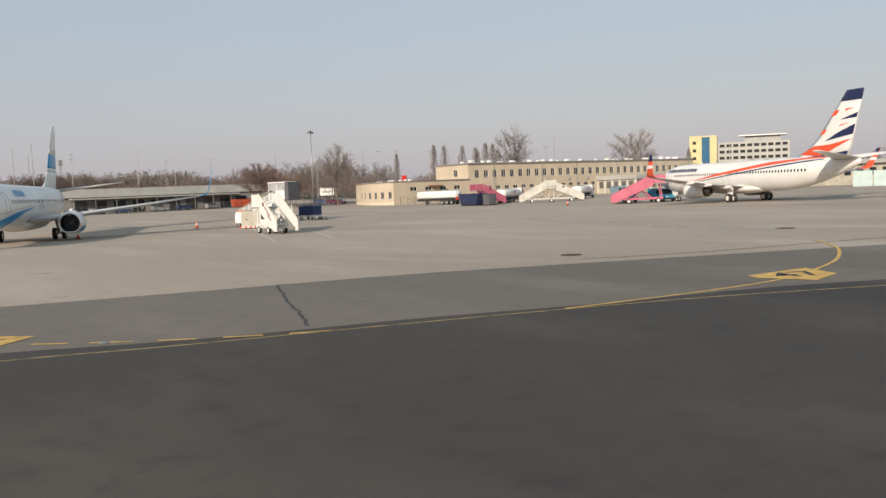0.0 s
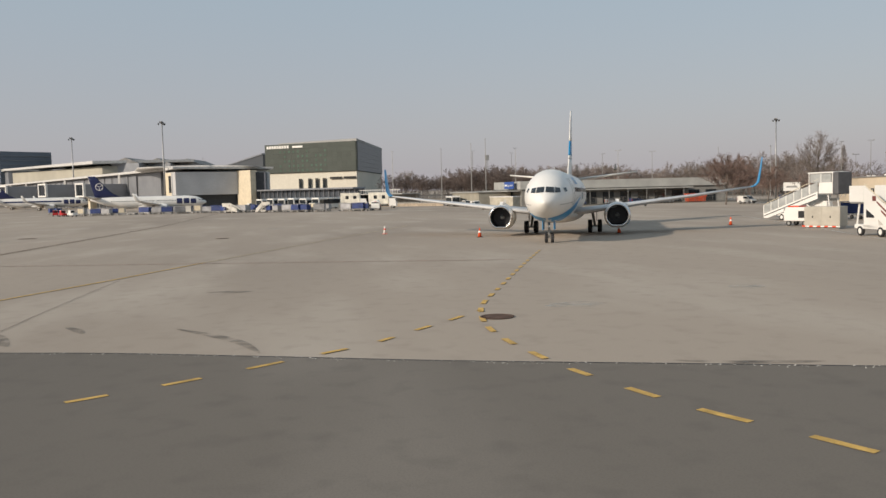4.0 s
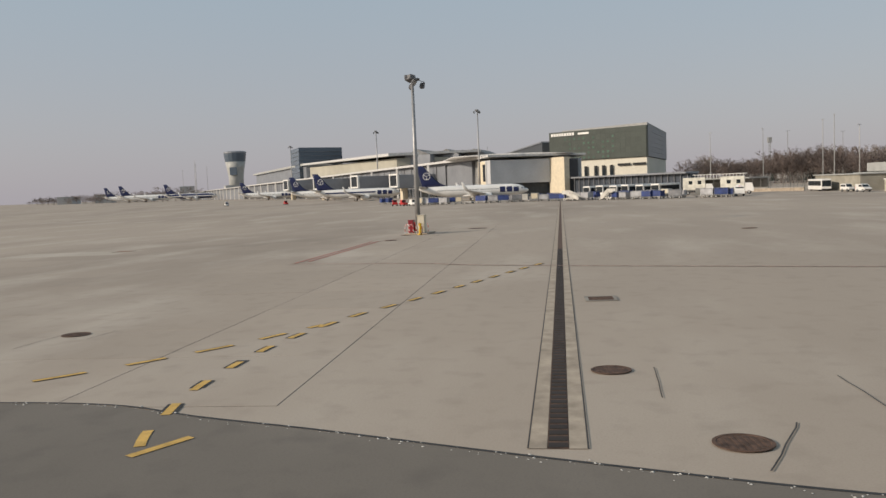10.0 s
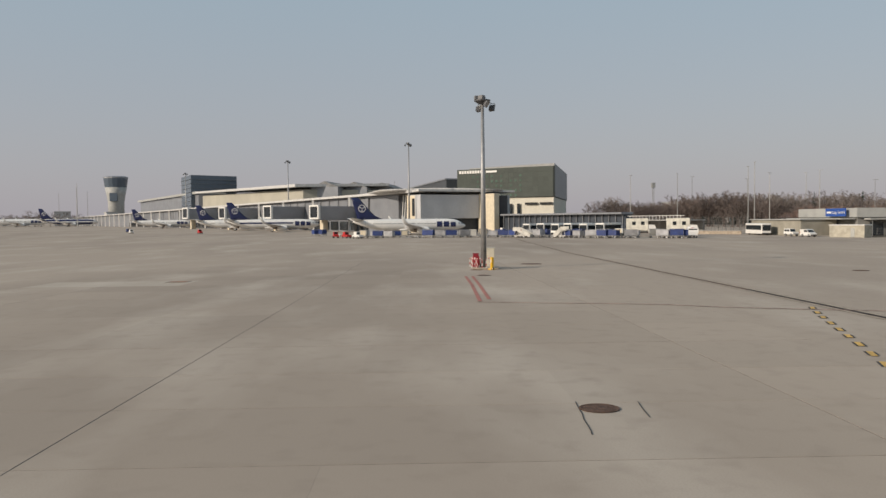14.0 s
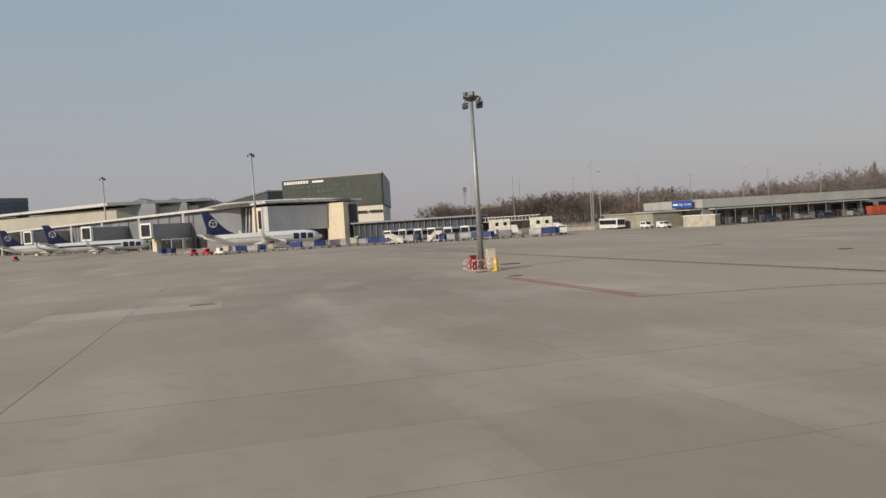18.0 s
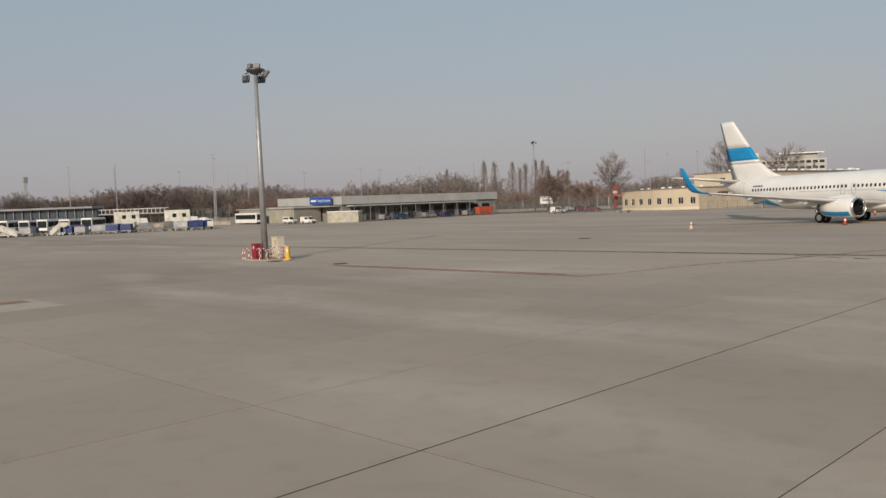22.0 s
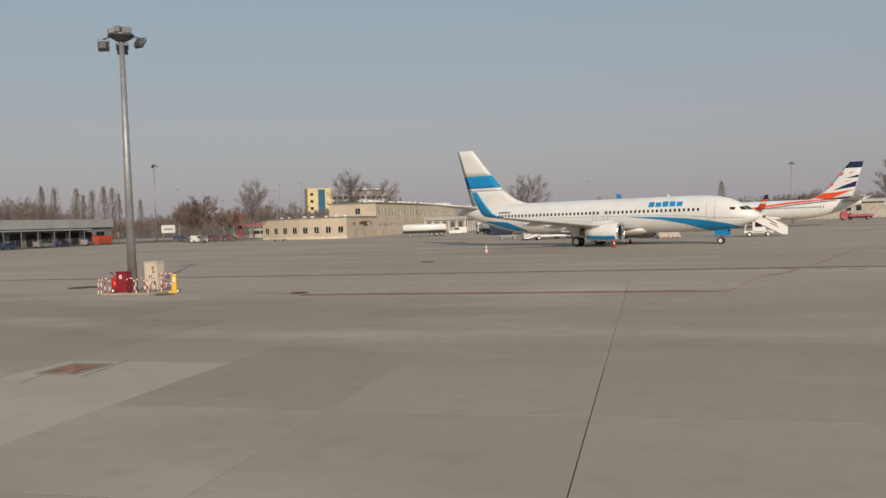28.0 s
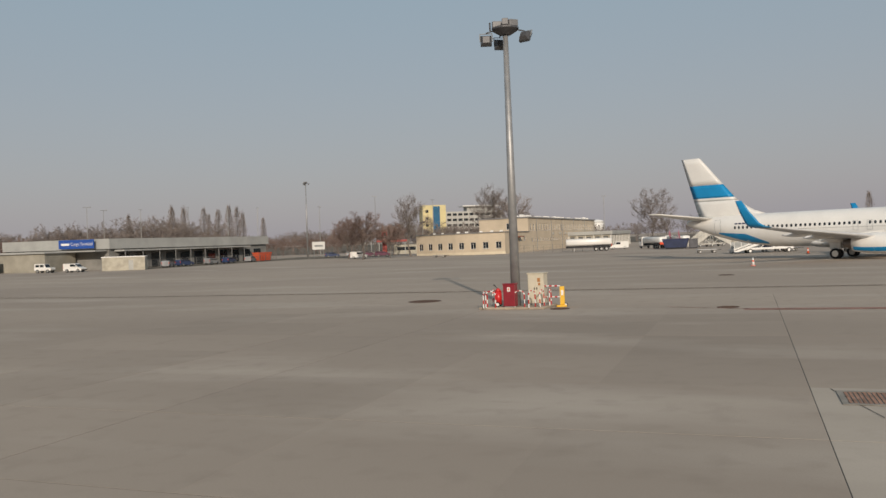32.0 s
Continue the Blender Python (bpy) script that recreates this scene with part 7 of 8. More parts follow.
def high_loader(label, m, group=""):
    v = thing("catering_truck", label, "truck", m, group)
    part("box_body", boxm(-3.2, 2.2, -1.25, 1.25, 1.2, 4.3, 0.05), mat("cream_white", (0.70, 0.67, 0.58), 0.5), v, "cream box body")
    for x in (-1.8, 0.4):
        part("hatch", boxm(x, x + 0.9, -1.27, -1.25, 2.6, 3.5), GLASS, v)
    part("cab", side_prism(bmesh.new(), [(2.3, 0.6), (4.2, 0.6), (4.2, 1.5), (3.9, 2.6), (2.3, 2.7)], -1.15, 1.15), WHITE, v)
    part("windscreen", side_prism(bmesh.new(), [(4.2, 1.55), (4.24, 1.55), (3.96, 2.5), (3.92, 2.5)], -1.0, 1.0), GLASS, v)
    part("chassis", boxm(-3.2, 4.0, -0.9, 0.9, 0.55, 0.9), DARK, v)
    part("lift_frame", boxm(-2.6, 1.6, -0.9, 0.9, 0.9, 1.2), GREY, v)
    wheels(v, (-2.0, 3.2), 1.0, 0.45, 0.3)
    return v


for x, y, a in ((-152.5, 68.5, 74), (-137.5, 74.5, 70)):
    high_loader("cream high-loader catering truck", pose(x, y, 0, 0, 0, a) @ S_(1.1), "catering trucks")
tk = thing("fuel_bowser", "small red and white tank lorry", "truck", pose(-117.5, 69, 0, 0, 0, -15) @ S_(1.1))
part("tank", tube(bmesh.new(), (-2.4, 0, 1.6), (1.6, 0, 1.6), 0.85, n=16), WHITE, tk, smooth=True)
part("tank_band", tube(bmesh.new(), (-2.42, 0, 1.35), (1.62, 0, 1.35), 0.86, n=16), mat("bright_red_paint", (0.5, 0.02, 0.02), 0.35), tk)
part("cab", side_prism(bmesh.new(), [(1.7, 0.5), (3.2, 0.5), (3.2, 1.3), (2.9, 2.1), (1.7, 2.1)], -1.0, 1.0), WHITE, tk)
part("windscreen", boxm(3.02, 3.06, -0.85, 0.85, 1.35, 1.95), GLASS, tk)
part("chassis", boxm(-2.5, 3.0, -0.7, 0.7, 0.45, 0.75), DARK, tk)
wheels(tk, (-1.6, 2.4), 0.85, 0.4)


def cart_proto(kind):
    c = thing("baggage_cart", {"dolly": "blue baggage cart with curtained sides", "flat": "flat steel cargo dolly", "box": "pale air cargo container on a dolly", "grey": "grey canopied baggage cart"}[kind], "baggage cart", None, "baggage carts on the apron")
    part("deck", boxm(-1.4, 1.4, -0.8, 0.8, 0.45, 0.55, 0.02), STEEL, c)
    part("tow_bar", boxm(1.4, 2.2, -0.04, 0.04, 0.4, 0.46), DARK, c)
    if kind in ("dolly", "grey"):
        mt = CARTBLUE if kind == "dolly" else mat("grey_tarpaulin", (0.32, 0.32, 0.33), 0.7, vary=0.15, piece=0.3)
        part("canopy", boxm(-1.4, 1.4, -0.8, 0.8, 0.62, 1.85, 0.08), mt, c, "tarpaulin cover")
        for x in (-1.38, 1.32):
            for y in (-0.78, 0.72):
                part("post", boxm(x, x + 0.06, y, y + 0.06, 0.5, 1.95), STEEL, c)
        part("roof", boxm(-1.45, 1.45, -0.85, 0.85, 1.92, 1.98, 0.01), mt, c)
    if kind == "box":
        part("container", side_prism(bmesh.new(), [(-0.8, 0.56), (0.8, 0.56), (1.25, 1.0), (1.25, 2.15), (-0.8, 2.15)], -0.76, 0.76), mat("alu_container", (0.34, 0.335, 0.31), 0.45, 0.3, vary=0.1, piece=0.35), c)
        part("door_panel", boxm(-0.6, 0.9, -0.775, -0.762, 0.75, 2.0), CREAM, c)
    for x in (-1.0, 1.0):
        for s in (1, -1):
            wheel("wheel", 0.2, 0.12, pose(x, 0.72 * s, 0.2), c)
    return c


rnd = random.Random(11)
protos = {}
spots = []
row = smooth_line([(-152, -10), (-147, 8), (-143, 26), (-130, 39), (-118, 51), (-111, 65)], 1.0)
def put(s, kind, back=0.0, a=None):
    i = min(int(s), len(row) - 2)
    d_ = row[i + 1] - row[i]
    if a is None:
        a = math.degrees(math.atan2(d_.y, d_.x)) + rnd.uniform(-18, 18) + (180 if rnd.random() < 0.3 else 0)
    n_ = Vector((-d_.y, d_.x)).normalized() * back
    spots.append((row[i].x + n_.x + rnd.uniform(-0.4, 0.4), row[i].y + n_.y + rnd.uniform(-0.4, 0.4), kind, a))


KINDS = {"d": "dolly", "g": "grey", "b": "box", "f": "flat"}
for k, c in enumerate("bgdgbfdg"):
    put(1 + 2.9 * k, KINDS[c])
for s, c in zip((24.1, 27.4, 30.0, 32.8, 35.3, 38.0, 41.0, 43.6, 49.1, 54.6, 57.6, 60.6, 63.4, 66.4, 69.8, 73.4, 79.2, 82.4, 86.0), "dgbbgddggfdggddggdd"):
    put(s, KINDS[c])
for k in range(23):
    put(3 + 3.7 * k, rnd.choice(("dolly", "grey", "grey", "box", "flat")), 3.6 + rnd.uniform(-0.4, 0.8))
spots += [(-193, -24.5, "dolly", 20), (-189.5, -22, "dolly", 25), (-183, -17, "flat", 60), (17.5, 90.5, "flat", -10), (13, 99, "flat", 10), (25, 94, "flat", -20), (-46, 142, "flat", 0), (22.5, 94.5, "dolly", 15)]
for x, y, kind, a in spots:
    if kind not in protos:
        protos[kind] = cart_proto(kind)
        protos[kind].matrix_basis = settle(pose(x, y, 0, 0, 0, a))
    else:
        k0 = protos[kind].scale.x
        copy_thing(protos[kind], settle(pose(x, y, 0, 0, 0, a)) @ S_(rnd.uniform(0.95, 1.12) / k0))


def tractor(label, m, mt):
    v = thing("tow_tractor", label, "tow tractor", m, "tow tractors")
    part("body", boxm(-1.4, 1.5, -0.7, 0.7, 0.4, 0.95, 0.06), mt, v)
    part("cab", boxm(-0.9, 0.3, -0.62, 0.62, 0.95, 1.75, 0.05), mt, v)
    part("windscreen", boxm(0.3, 0.315, -0.5, 0.5, 1.1, 1.65), GLASS, v)
    part("cab_roof", boxm(-1.0, 0.4, -0.68, 0.68, 1.75, 1.82, 0.02), WHITE, v)
    wheels(v, (-0.9, 1.0), 0.62, 0.32)
    return v


for x, y, a, mt, lb in ((-150, -14, 30, mat("bright_red_paint", (0.5, 0.02, 0.02), 0.35), "red tow tractor near the pier"), (-146, -11, 40, WHITE, "white tow tractor near the pier"), (-156, -17, 10, M["bright_red_paint"], "red tow tractor near the pier"), (-300, -110, 30, WHITE, "white tow tractor on the far apron"), (-350, -125, 30, CARTBLUE, "blue tow tractor on the far apron"), (-270, -75, 30, M["bright_red_paint"], "red tow tractor near the pier"), (-212, 40, 30, WHITE, "white tow tractor by the carts"), (98, 196, 170, M["bright_red_paint"], "red tow tractor by the far stand")):
    tractor(lb, pose(x, y, 0, 0, 0, a), mt)

# far floodlight masts and thin poles
for x, y, h in ((-240, 8.6, 34.4), (-420, -52, 41), (-761, -181, 54), (76.3, 165, 14.8), (-99.8, 182, 23)):
    floodlight_mast("distant floodlight mast on a tapered pole", pose(x, y, 0), h, 0.35 * h / 30, 0.18 * h / 30, False, "distant floodlight masts")


def lamp_pole(x, y, h, arm=1.2):
    l_ = thing("lamp_post", "thin grey lamp post with a short arm", "lamp post", pose(x, y, 0, 0, 0, (x * 13 + y * 7) % 360), "thin lamp posts")
    part("pole", tube(bmesh.new(), (0, 0, 0), (0, 0, h), 0.12 * h / 14, 0.06 * h / 14, 6), GREY, l_)
    part("arm", boxm(-arm, arm, -0.08, 0.08, h - 0.12, h, 0.0), GREY, l_)
    part("lamp_head", boxm(arm * 0.6, arm * 1.1, -0.15, 0.15, h - 0.05, h + 0.12), PALEGREY, l_)


for x, y, h in ((-211, 133, 25), (-190, 120, 22), (-260, 165, 24), (-300, 140, 26), (-330, 190, 25), (-240, 200, 20), (-180, 190, 18), (-150, 220, 18), (-120, 235, 18), (-160, 260, 20), (-90, 260, 20), (-60, 250, 16), (-170, 170, 18), (-195, 230, 20),
                (-400, 190, 30), (-220, 300, 24), (-130, 320, 26), (-20, 300, 20), (30, 300, 18), (-280, 110, 24), (-95, 300, 22), (120, 260, 15), (-900, -330, 50), (-1050, -380, 52), (-1250, -430, 55), (-620, 20, 38), (-1500, -560, 60), (-360, 240, 30), (-305, 215, 28), (-70, 205, 15), (-84, 195, 12)):
    lamp_pole(x, y, h)
rm = thing("lattice_mast", "distant lattice radio mast", "radio mast", pose(-1780, 684, 0))
bm = bmesh.new()
for k in range(12):
    z0, z1 = k * 7, k * 7 + 7
    for a, b in (((-1.6, -1.6), (1.6, 1.6)), ((1.6, -1.6), (-1.6, 1.6)), ((-1.6, -1.6), (-1.6, -1.6)), ((1.6, 1.6), (1.6, 1.6))):
        tube(bm, (*a, z0), (*b, z1), 0.45, n=4)
part("lattice", bm, GREY, rm)
part("antenna_drum", boxm(-4, 4, -4, 4, 78, 90, 0.3), GREY, rm)
bb = thing("billboard", "white roadside notice board on posts", "sign board", pose(-98, 186, 0, 0, 0, 55))
part("board", boxm(-2.2, 2.2, -0.08, 0.08, 2.4, 4.8, 0.02), WHITE, bb)
part("notice_bar", boxm(-1.4, 1.4, -0.1, -0.085, 3.3, 3.8), GREY, bb)
for x in (-1.6, 1.6):
    part("post", boxm(x - 0.08, x + 0.08, -0.08, 0.08, 0, 2.4), GREY, bb)
rs = thing("roadside_kiosk", "low white kiosk with a red canopy behind bare trees", "kiosk", pose(-80, 208, 0, 0, 0, 20))
part("wall", boxm(-1, 7, -2, 3, 0, 3.0), mat("drab_cream", (0.40, 0.37, 0.30), 0.8), rs)
part("canopy", boxm(-6.5, 3.5, -3.4, 3.4, 4.0, 4.7, 0.04), mat("dull_red", (0.34, 0.06, 0.05), 0.6), rs, "red flat canopy")
for x in (-5.8, 2.6):
    for y in (-2.6, 2.6):
        part("canopy_post", boxm(x - 0.12, x + 0.12, y - 0.12, y + 0.12, 0, 4.0), PALEGREY, rs)
part("window_strip", boxm(0, 6, -2.05, -1.98, 1.2, 2.3), GLASS, rs)
py = thing("price_pylon", "tall red and white roadside pylon sign", "sign", pose(-83.8, 206.7, 0, 0, 0, 15))
part("panel", boxm(-0.75, 0.75, -0.2, 0.2, 0.3, 5.0, 0.03), mat("dull_red", (0.34, 0.06, 0.05), 0.6), py, "red lower panel")
part("panel", boxm(-0.75, 0.75, -0.21, 0.21, 5.0, 5.9, 0.03), WHITE, py, "white panel")
part("panel", boxm(-0.85, 0.85, -0.22, 0.22, 5.9, 7.9, 0.05), M["bright_red_paint"], py, "red top panel")
part("foot", boxm(-0.6, 0.6, -0.3, 0.3, 0, 0.3), GREY, py)
for x, y, a, mt, lb in ((-76, 172, 20, mat("plum_car", (0.10, 0.02, 0.05), 0.35), "plum-coloured car parked under the trees"), (-71, 170, 25, M["plum_car"], "plum-coloured car parked under the trees"), (-84, 180, 15, M["silver_car"], "silver car parked under the trees"), (-90, 178, 30, M["dark_blue_car"], "dark blue car parked under the trees")):
    van(lb, pose(x, y, 0, 0, 0, a), mt, 4.2, 1.75, 1.5, False, "car")


# ---- trees ----
def limb(rnd, p, e, bow, n):
    """Points of a limb that leaves p, bows upwards and ends at e."""
    out = []
    for i in range(n + 1):
        t = i / n
        q = p.lerp(e, t)
        q.z += bow * math.sin(math.pi * t)
        if 0 < i < n:
            q += Vector((rnd.gauss(0, 1), rnd.gauss(0, 1), rnd.gauss(0, 1))) * (e - p).length * 0.025
        out.append(q)
    return out


def bare_tree(seed, h, wide, limbs=9, subs=8, twigs=7, low=0.22, fine=1.0, skirt=0.5):
    """A bare broadleaf tree: tapered trunk, limbs fanning out to an oval crown, branches and twigs. Returns stems (points, radii) and twig triangles."""
    rnd = random.Random(seed)
    stems, tris = [], []
    lean = Vector((rnd.gauss(0, 0.02), rnd.gauss(0, 0.02), 0)) * h
    top = Vector((lean.x, lean.y, h * 0.9))
    trunk = limb(rnd, Vector((0, 0, 0)), top, 0, 7)
    stems.append((trunk, [h * 0.016 * (1 - 0.9 * i / 7) + h * 0.001 for i in range(8)]))

    def sliver(p, d, ln, w):
        s = d.orthogonal().normalized()
        s = (s * math.cos(w * 977) + d.cross(s) * math.sin(w * 977)) * w
        tris.append((p - s, p + s, p + d * ln))

    for k in range(limbs):
        a = 2.4 * k + rnd.uniform(-0.4, 0.4)
        u = (k + 0.5) / limbs
        z0 = h * (low + 0.38 * u)
        ze = h * (skirt + (0.95 - skirt) * u + rnd.uniform(-0.06, 0.04))
        r = wide * math.sqrt(max(0.05, 1 - ((ze / h - 0.55) / 0.46) ** 2)) * rnd.uniform(0.72, 1.05)
        p = trunk[0].lerp(trunk[-1], z0 / (h * 0.9))
        pts = limb(rnd, p, Vector((r * math.cos(a), r * math.sin(a), ze)), h * 0.03, 5)
        r0 = h * 0.005 * (1 - 0.45 * u)
        stems.append((pts, [r0 * (1 - 0.85 * i / 5) for i in range(6)]))
        for j in range(subs):
            t = 0.28 + 0.72 * (j + rnd.random()) / subs
            i0 = min(4, int(t * 5))
            q = pts[i0].lerp(pts[i0 + 1], t * 5 - i0)
            out = (pts[i0 + 1] - pts[i0]).normalized()
            d = (out * 0.7 + Vector((rnd.gauss(0, 0.55), rnd.gauss(0, 0.55), rnd.uniform(0.0, 0.9)))).normalized()
            ln = h * rnd.uniform(0.10, 0.19) * (1.15 - 0.5 * t)
            e = q + d * ln
            stems.append(([q, q.lerp(e, 0.5) + Vector((0, 0, ln * 0.05)), e], [r0 * 0.32, r0 * 0.22, r0 * 0.1]))
            for g in range(twigs):
                s0 = q.lerp(e, rnd.uniform(0.15, 1))
                d2 = (d * 0.8 + Vector((rnd.gauss(0, 0.5), rnd.gauss(0, 0.5), rnd.gauss(0.25, 0.4)))).normalized()
                l2 = h * rnd.uniform(0.04, 0.09)
                sliver(s0, d2, l2, h * 0.0011 * fine)
                for f_ in range(2):
                    d3 = (d2 + Vector((rnd.gauss(0, 0.5), rnd.gauss(0, 0.5), rnd.gauss(0.1, 0.4)))).normalized()
                    sliver(s0 + d2 * l2 * rnd.uniform(0.2, 0.8), d3, l2 * 0.65, h * 0.0008 * fine)
    return stems, tris


def tree(name, label, x, y, seed, h, wide, limbs=9, subs=9, twigs=7, crown=TWIG, low=0.22, fine=1.0, skirt=0.5, group=""):
    t_ = thing(name, label, "tree", pose(x, y, 0, 0, 0, seed * 37 % 360), group)
    stems, tris = bare_tree(seed, h, wide, limbs, subs, twigs, low, fine, skirt)
    wood = bmesh.new()
    for pts, rs in stems:
        for a, b, r0, r1 in zip(pts, pts[1:], rs, rs[1:]):
            tube(wood, a, b, r0, r1, 7 if r0 > h * 0.006 else 4, cap=False)
    part("trunk", wood, BARK, t_, "grey trunk and limbs")
    me = bpy.data.meshes.new("crown")
    me.from_pydata([v for t in tris for v in t], [], [(3 * i, 3 * i + 1, 3 * i + 2) for i in range(len(tris))])
    me.materials.append(crown)
    part("crown", me, None, t_, "crown of fine bare twigs")
    return t_


tree("bare_tree", "tall bare tree standing beside the office", -59.9, 161.8, 3, 15.5, 4.8, 22, 12, 12, fine=1.05)
tree("russet_tree", "broad russet twiggy tree by the fence", -65.3, 140.8, 8, 11.2, 5.6, 30, 16, 24, BROWNTWIG, 0.2, 0.95, 0.55)
tree("russet_tree", "russet twiggy tree by the fence", -73, 150, 9, 10.0, 5.0, 28, 15, 24, BROWNTWIG, 0.2, 0.95, 0.55)
tree("russet_tree", "russet twiggy tree by the fence", -61, 149, 19, 8.4, 4.4, 26, 15, 24, BROWNTWIG, 0.2, 0.95, 0.55)
tree("bare_tree", "tall bare tree rising behind the office roof", -50.9, 222, 5, 21.0, 6.0, 24, 12, 12, fine=1.05)
tree("bare_tree", "broad bare tree behind the office", -59, 301.5, 6, 22.4, 9.0, 26, 13, 12, TWIG, 0.15, 1.0, 0.4)
tree("bare_tree", "broad bare tree far beyond the apron", -5, 478, 7, 31.0, 14.0, 28, 14, 13, TWIG, 0.12, 1.0, 0.4)
tree("bare_tree", "bare tree behind the office", -84, 262, 12, 12.5, 5.5, 13, 11, 14, fine=1.4)
tree("bare_tree", "bare tree behind the office", -96, 268, 13, 11.5, 5.5, 13, 11, 14, fine=1.4)
tree("bare_tree", "dark broad tree beyond the far stand", 128, 238, 7, 19.0, 8.5, 28, 14, 18, TWIG, 0.12, 1.1, 0.4)
tree("bare_tree", "bare tree by the roadside", -82, 176, 22, 9.0, 4.2, 13, 11, 14, fine=1.4)
tree("bare_tree", "bare tree by the roadside", -75, 190, 23, 10.0, 4.6, 13, 11, 14, fine=1.4)
tree("bare_tree", "bare tree by the hotel", -480, 165, 24, 20.0, 8.0, 14, 10, 10, fine=2.6)
tree("bare_tree", "bare tree by the hotel", -455, 158, 25, 18.0, 8.0, 14, 10, 10, fine=2.6)


def poplar(x, y, h, seed):
    rnd = random.Random(seed)
    t_ = thing("poplar", "slim bare Lombardy poplar", "tree", pose(x, y, 0), "row of bare poplars")
    wood, twig = bmesh.new(), bmesh.new()
    tube(wood, (0, 0, 0), (0, 0, h * 0.95), h * 0.009, 0.02, 6)
    fat = [rnd.uniform(0.55, 1.25) for i in range(7)]
    for i in range(1100):
        u = rnd.uniform(0.06, 0.97)
        a = rnd.uniform(0, 2 * math.pi)
        r = h * 0.1 * math.sin(math.pi * u ** 0.75) ** 0.6 * math.sqrt(rnd.random()) * fat[int(a)]
        q = Vector((r * math.cos(a), r * math.sin(a), h * u * (0.8 + 0.1 * fat[int(a)])))
        d = Vector((math.cos(a) * 0.22 + rnd.gauss(0, 0.08), math.sin(a) * 0.22 + rnd.gauss(0, 0.08), 1)).normalized()
        s = Vector((-math.sin(a + 1), math.cos(a + 1), 0)) * h * 0.0024
        e = q + d * h * rnd.uniform(0.04, 0.09)
        twig.faces.new([twig.verts.new(v) for v in (q - s, q + s, e)])
    for i in range(40):
        u = rnd.uniform(0.1, 0.75)
        a = rnd.uniform(0, 2 * math.pi)
        r = h * 0.075 * math.sin(math.pi * u ** 0.75)
        tube(wood, (0, 0, h * u), (r * math.cos(a), r * math.sin(a), h * (u + 0.16)), h * 0.002, h * 0.0008, 3, cap=False)
    part("trunk", wood, BARK, t_, "straight trunk with upswept branches")
    part("crown", twig, TWIG, t_, "narrow crown of bare twigs")


POP = [(-382, 466, 26), (-357, 484, 31), (-350, 489, 30), (-338, 497, 29), (-329, 503, 28), (-322, 507, 30), (-317, 510, 29), (-313, 512, 26), (-361, 540, 27), (-300, 520, 22), (95, 370, 19), (-60, 345, 16)]
for i, (x, y, h) in enumerate(POP):
    poplar(x, y, h * (1.3 if i < 10 else 1.1), 50 + i)


def tri_tree(seed, wide, limbs, subs, twigs, fine):
    """A tree of height 1 as an array of triangles."""
    stems, tris = bare_tree(seed, 1.0, wide, limbs, subs, twigs, 0.18, fine)
    out = [[tuple(v) for v in t] for t in tris]
    for pts, rs in stems:
        for a, b, r0 in zip(pts, pts[1:], rs):
            for s in (Vector((r0, 0, 0)), Vector((0, r0, 0))):
                out.append([tuple(a - s), tuple(a + s), tuple(b)])
    return np.array(out)


WOODS = [tri_tree(100 + k, 0.34 + 0.05 * (k % 3), 10, 6, 8, 2.8) for k in range(5)]
CONIFER = []
rnd = random.Random(31)
for i in range(420):
    z = rnd.random() ** 1.3
    a, r = rnd.uniform(0, 6.283), 0.24 * (1 - z) * rnd.uniform(0.5, 1) + 0.01
    CONIFER.append([(0, 0, z + 0.03), (r * math.cos(a - 0.15), r * math.sin(a - 0.15), z), (r * math.cos(a + 0.15), r * math.sin(a + 0.15), z - 0.05 * (1 - z) + 0.02)])
CONIFER = np.array(CONIFER)


def woods(name, label, spots, material, seed, models=WOODS, squat=1.0):
    """A far belt of trees, each turned and sized by chance, one object of kind stuff."""
    rnd = random.Random(seed)
    blocks = []
    for x, y, h in spots:
        x, y, k = drawn(x, y)
        z0 = rise(x)
        h *= k
        m = models[rnd.randrange(len(models))]
        a, k = rnd.uniform(0, 6.283), h * squat * rnd.uniform(0.85, 1.2)
        c, s = math.cos(a) * k, math.sin(a) * k
        q = np.empty_like(m)
        q[..., 0] = m[..., 0] * c - m[..., 1] * s + x
        q[..., 1] = m[..., 0] * s + m[..., 1] * c + y
        q[..., 2] = np.maximum(0.0, m[..., 2]) * h + z0
        blocks.append(q)
    v = np.concatenate(blocks).reshape(-1, 3)
    n = len(v) // 3
    me = bpy.data.meshes.new(name)
    me.vertices.add(3 * n); me.loops.add(3 * n); me.polygons.add(n)
    me.vertices.foreach_set("co", v.ravel().astype(np.float32))
    me.loops.foreach_set("vertex_index", np.arange(3 * n, dtype=np.int32))
    me.polygons.foreach_set("loop_start", np.arange(0, 3 * n, 3, dtype=np.int32))
    me.update(calc_edges=True)
    me.materials.append(material)
    return tagged(new(name, me), label, "woods", kind="stuff")


rnd = random.Random(4)
def belt(a, b, n, depth, h0, h1):
    out = []
    for i in range(n):
        t = (i + rnd.random()) / n
        x, y = a[0] + (b[0] - a[0]) * t, a[1] + (b[1] - a[1]) * t
        k = rnd.uniform(0, depth)
        nx, ny = -(b[1] - a[1]), b[0] - a[0]
        q = math.hypot(nx, ny)
        out.append((x + nx / q * k, y + ny / q * k, rnd.uniform(h0, h1) * (0.9 + 0.12 * math.sin(x * 0.05) + 0.08 * math.sin(x * 0.17 + 1))))
    return out


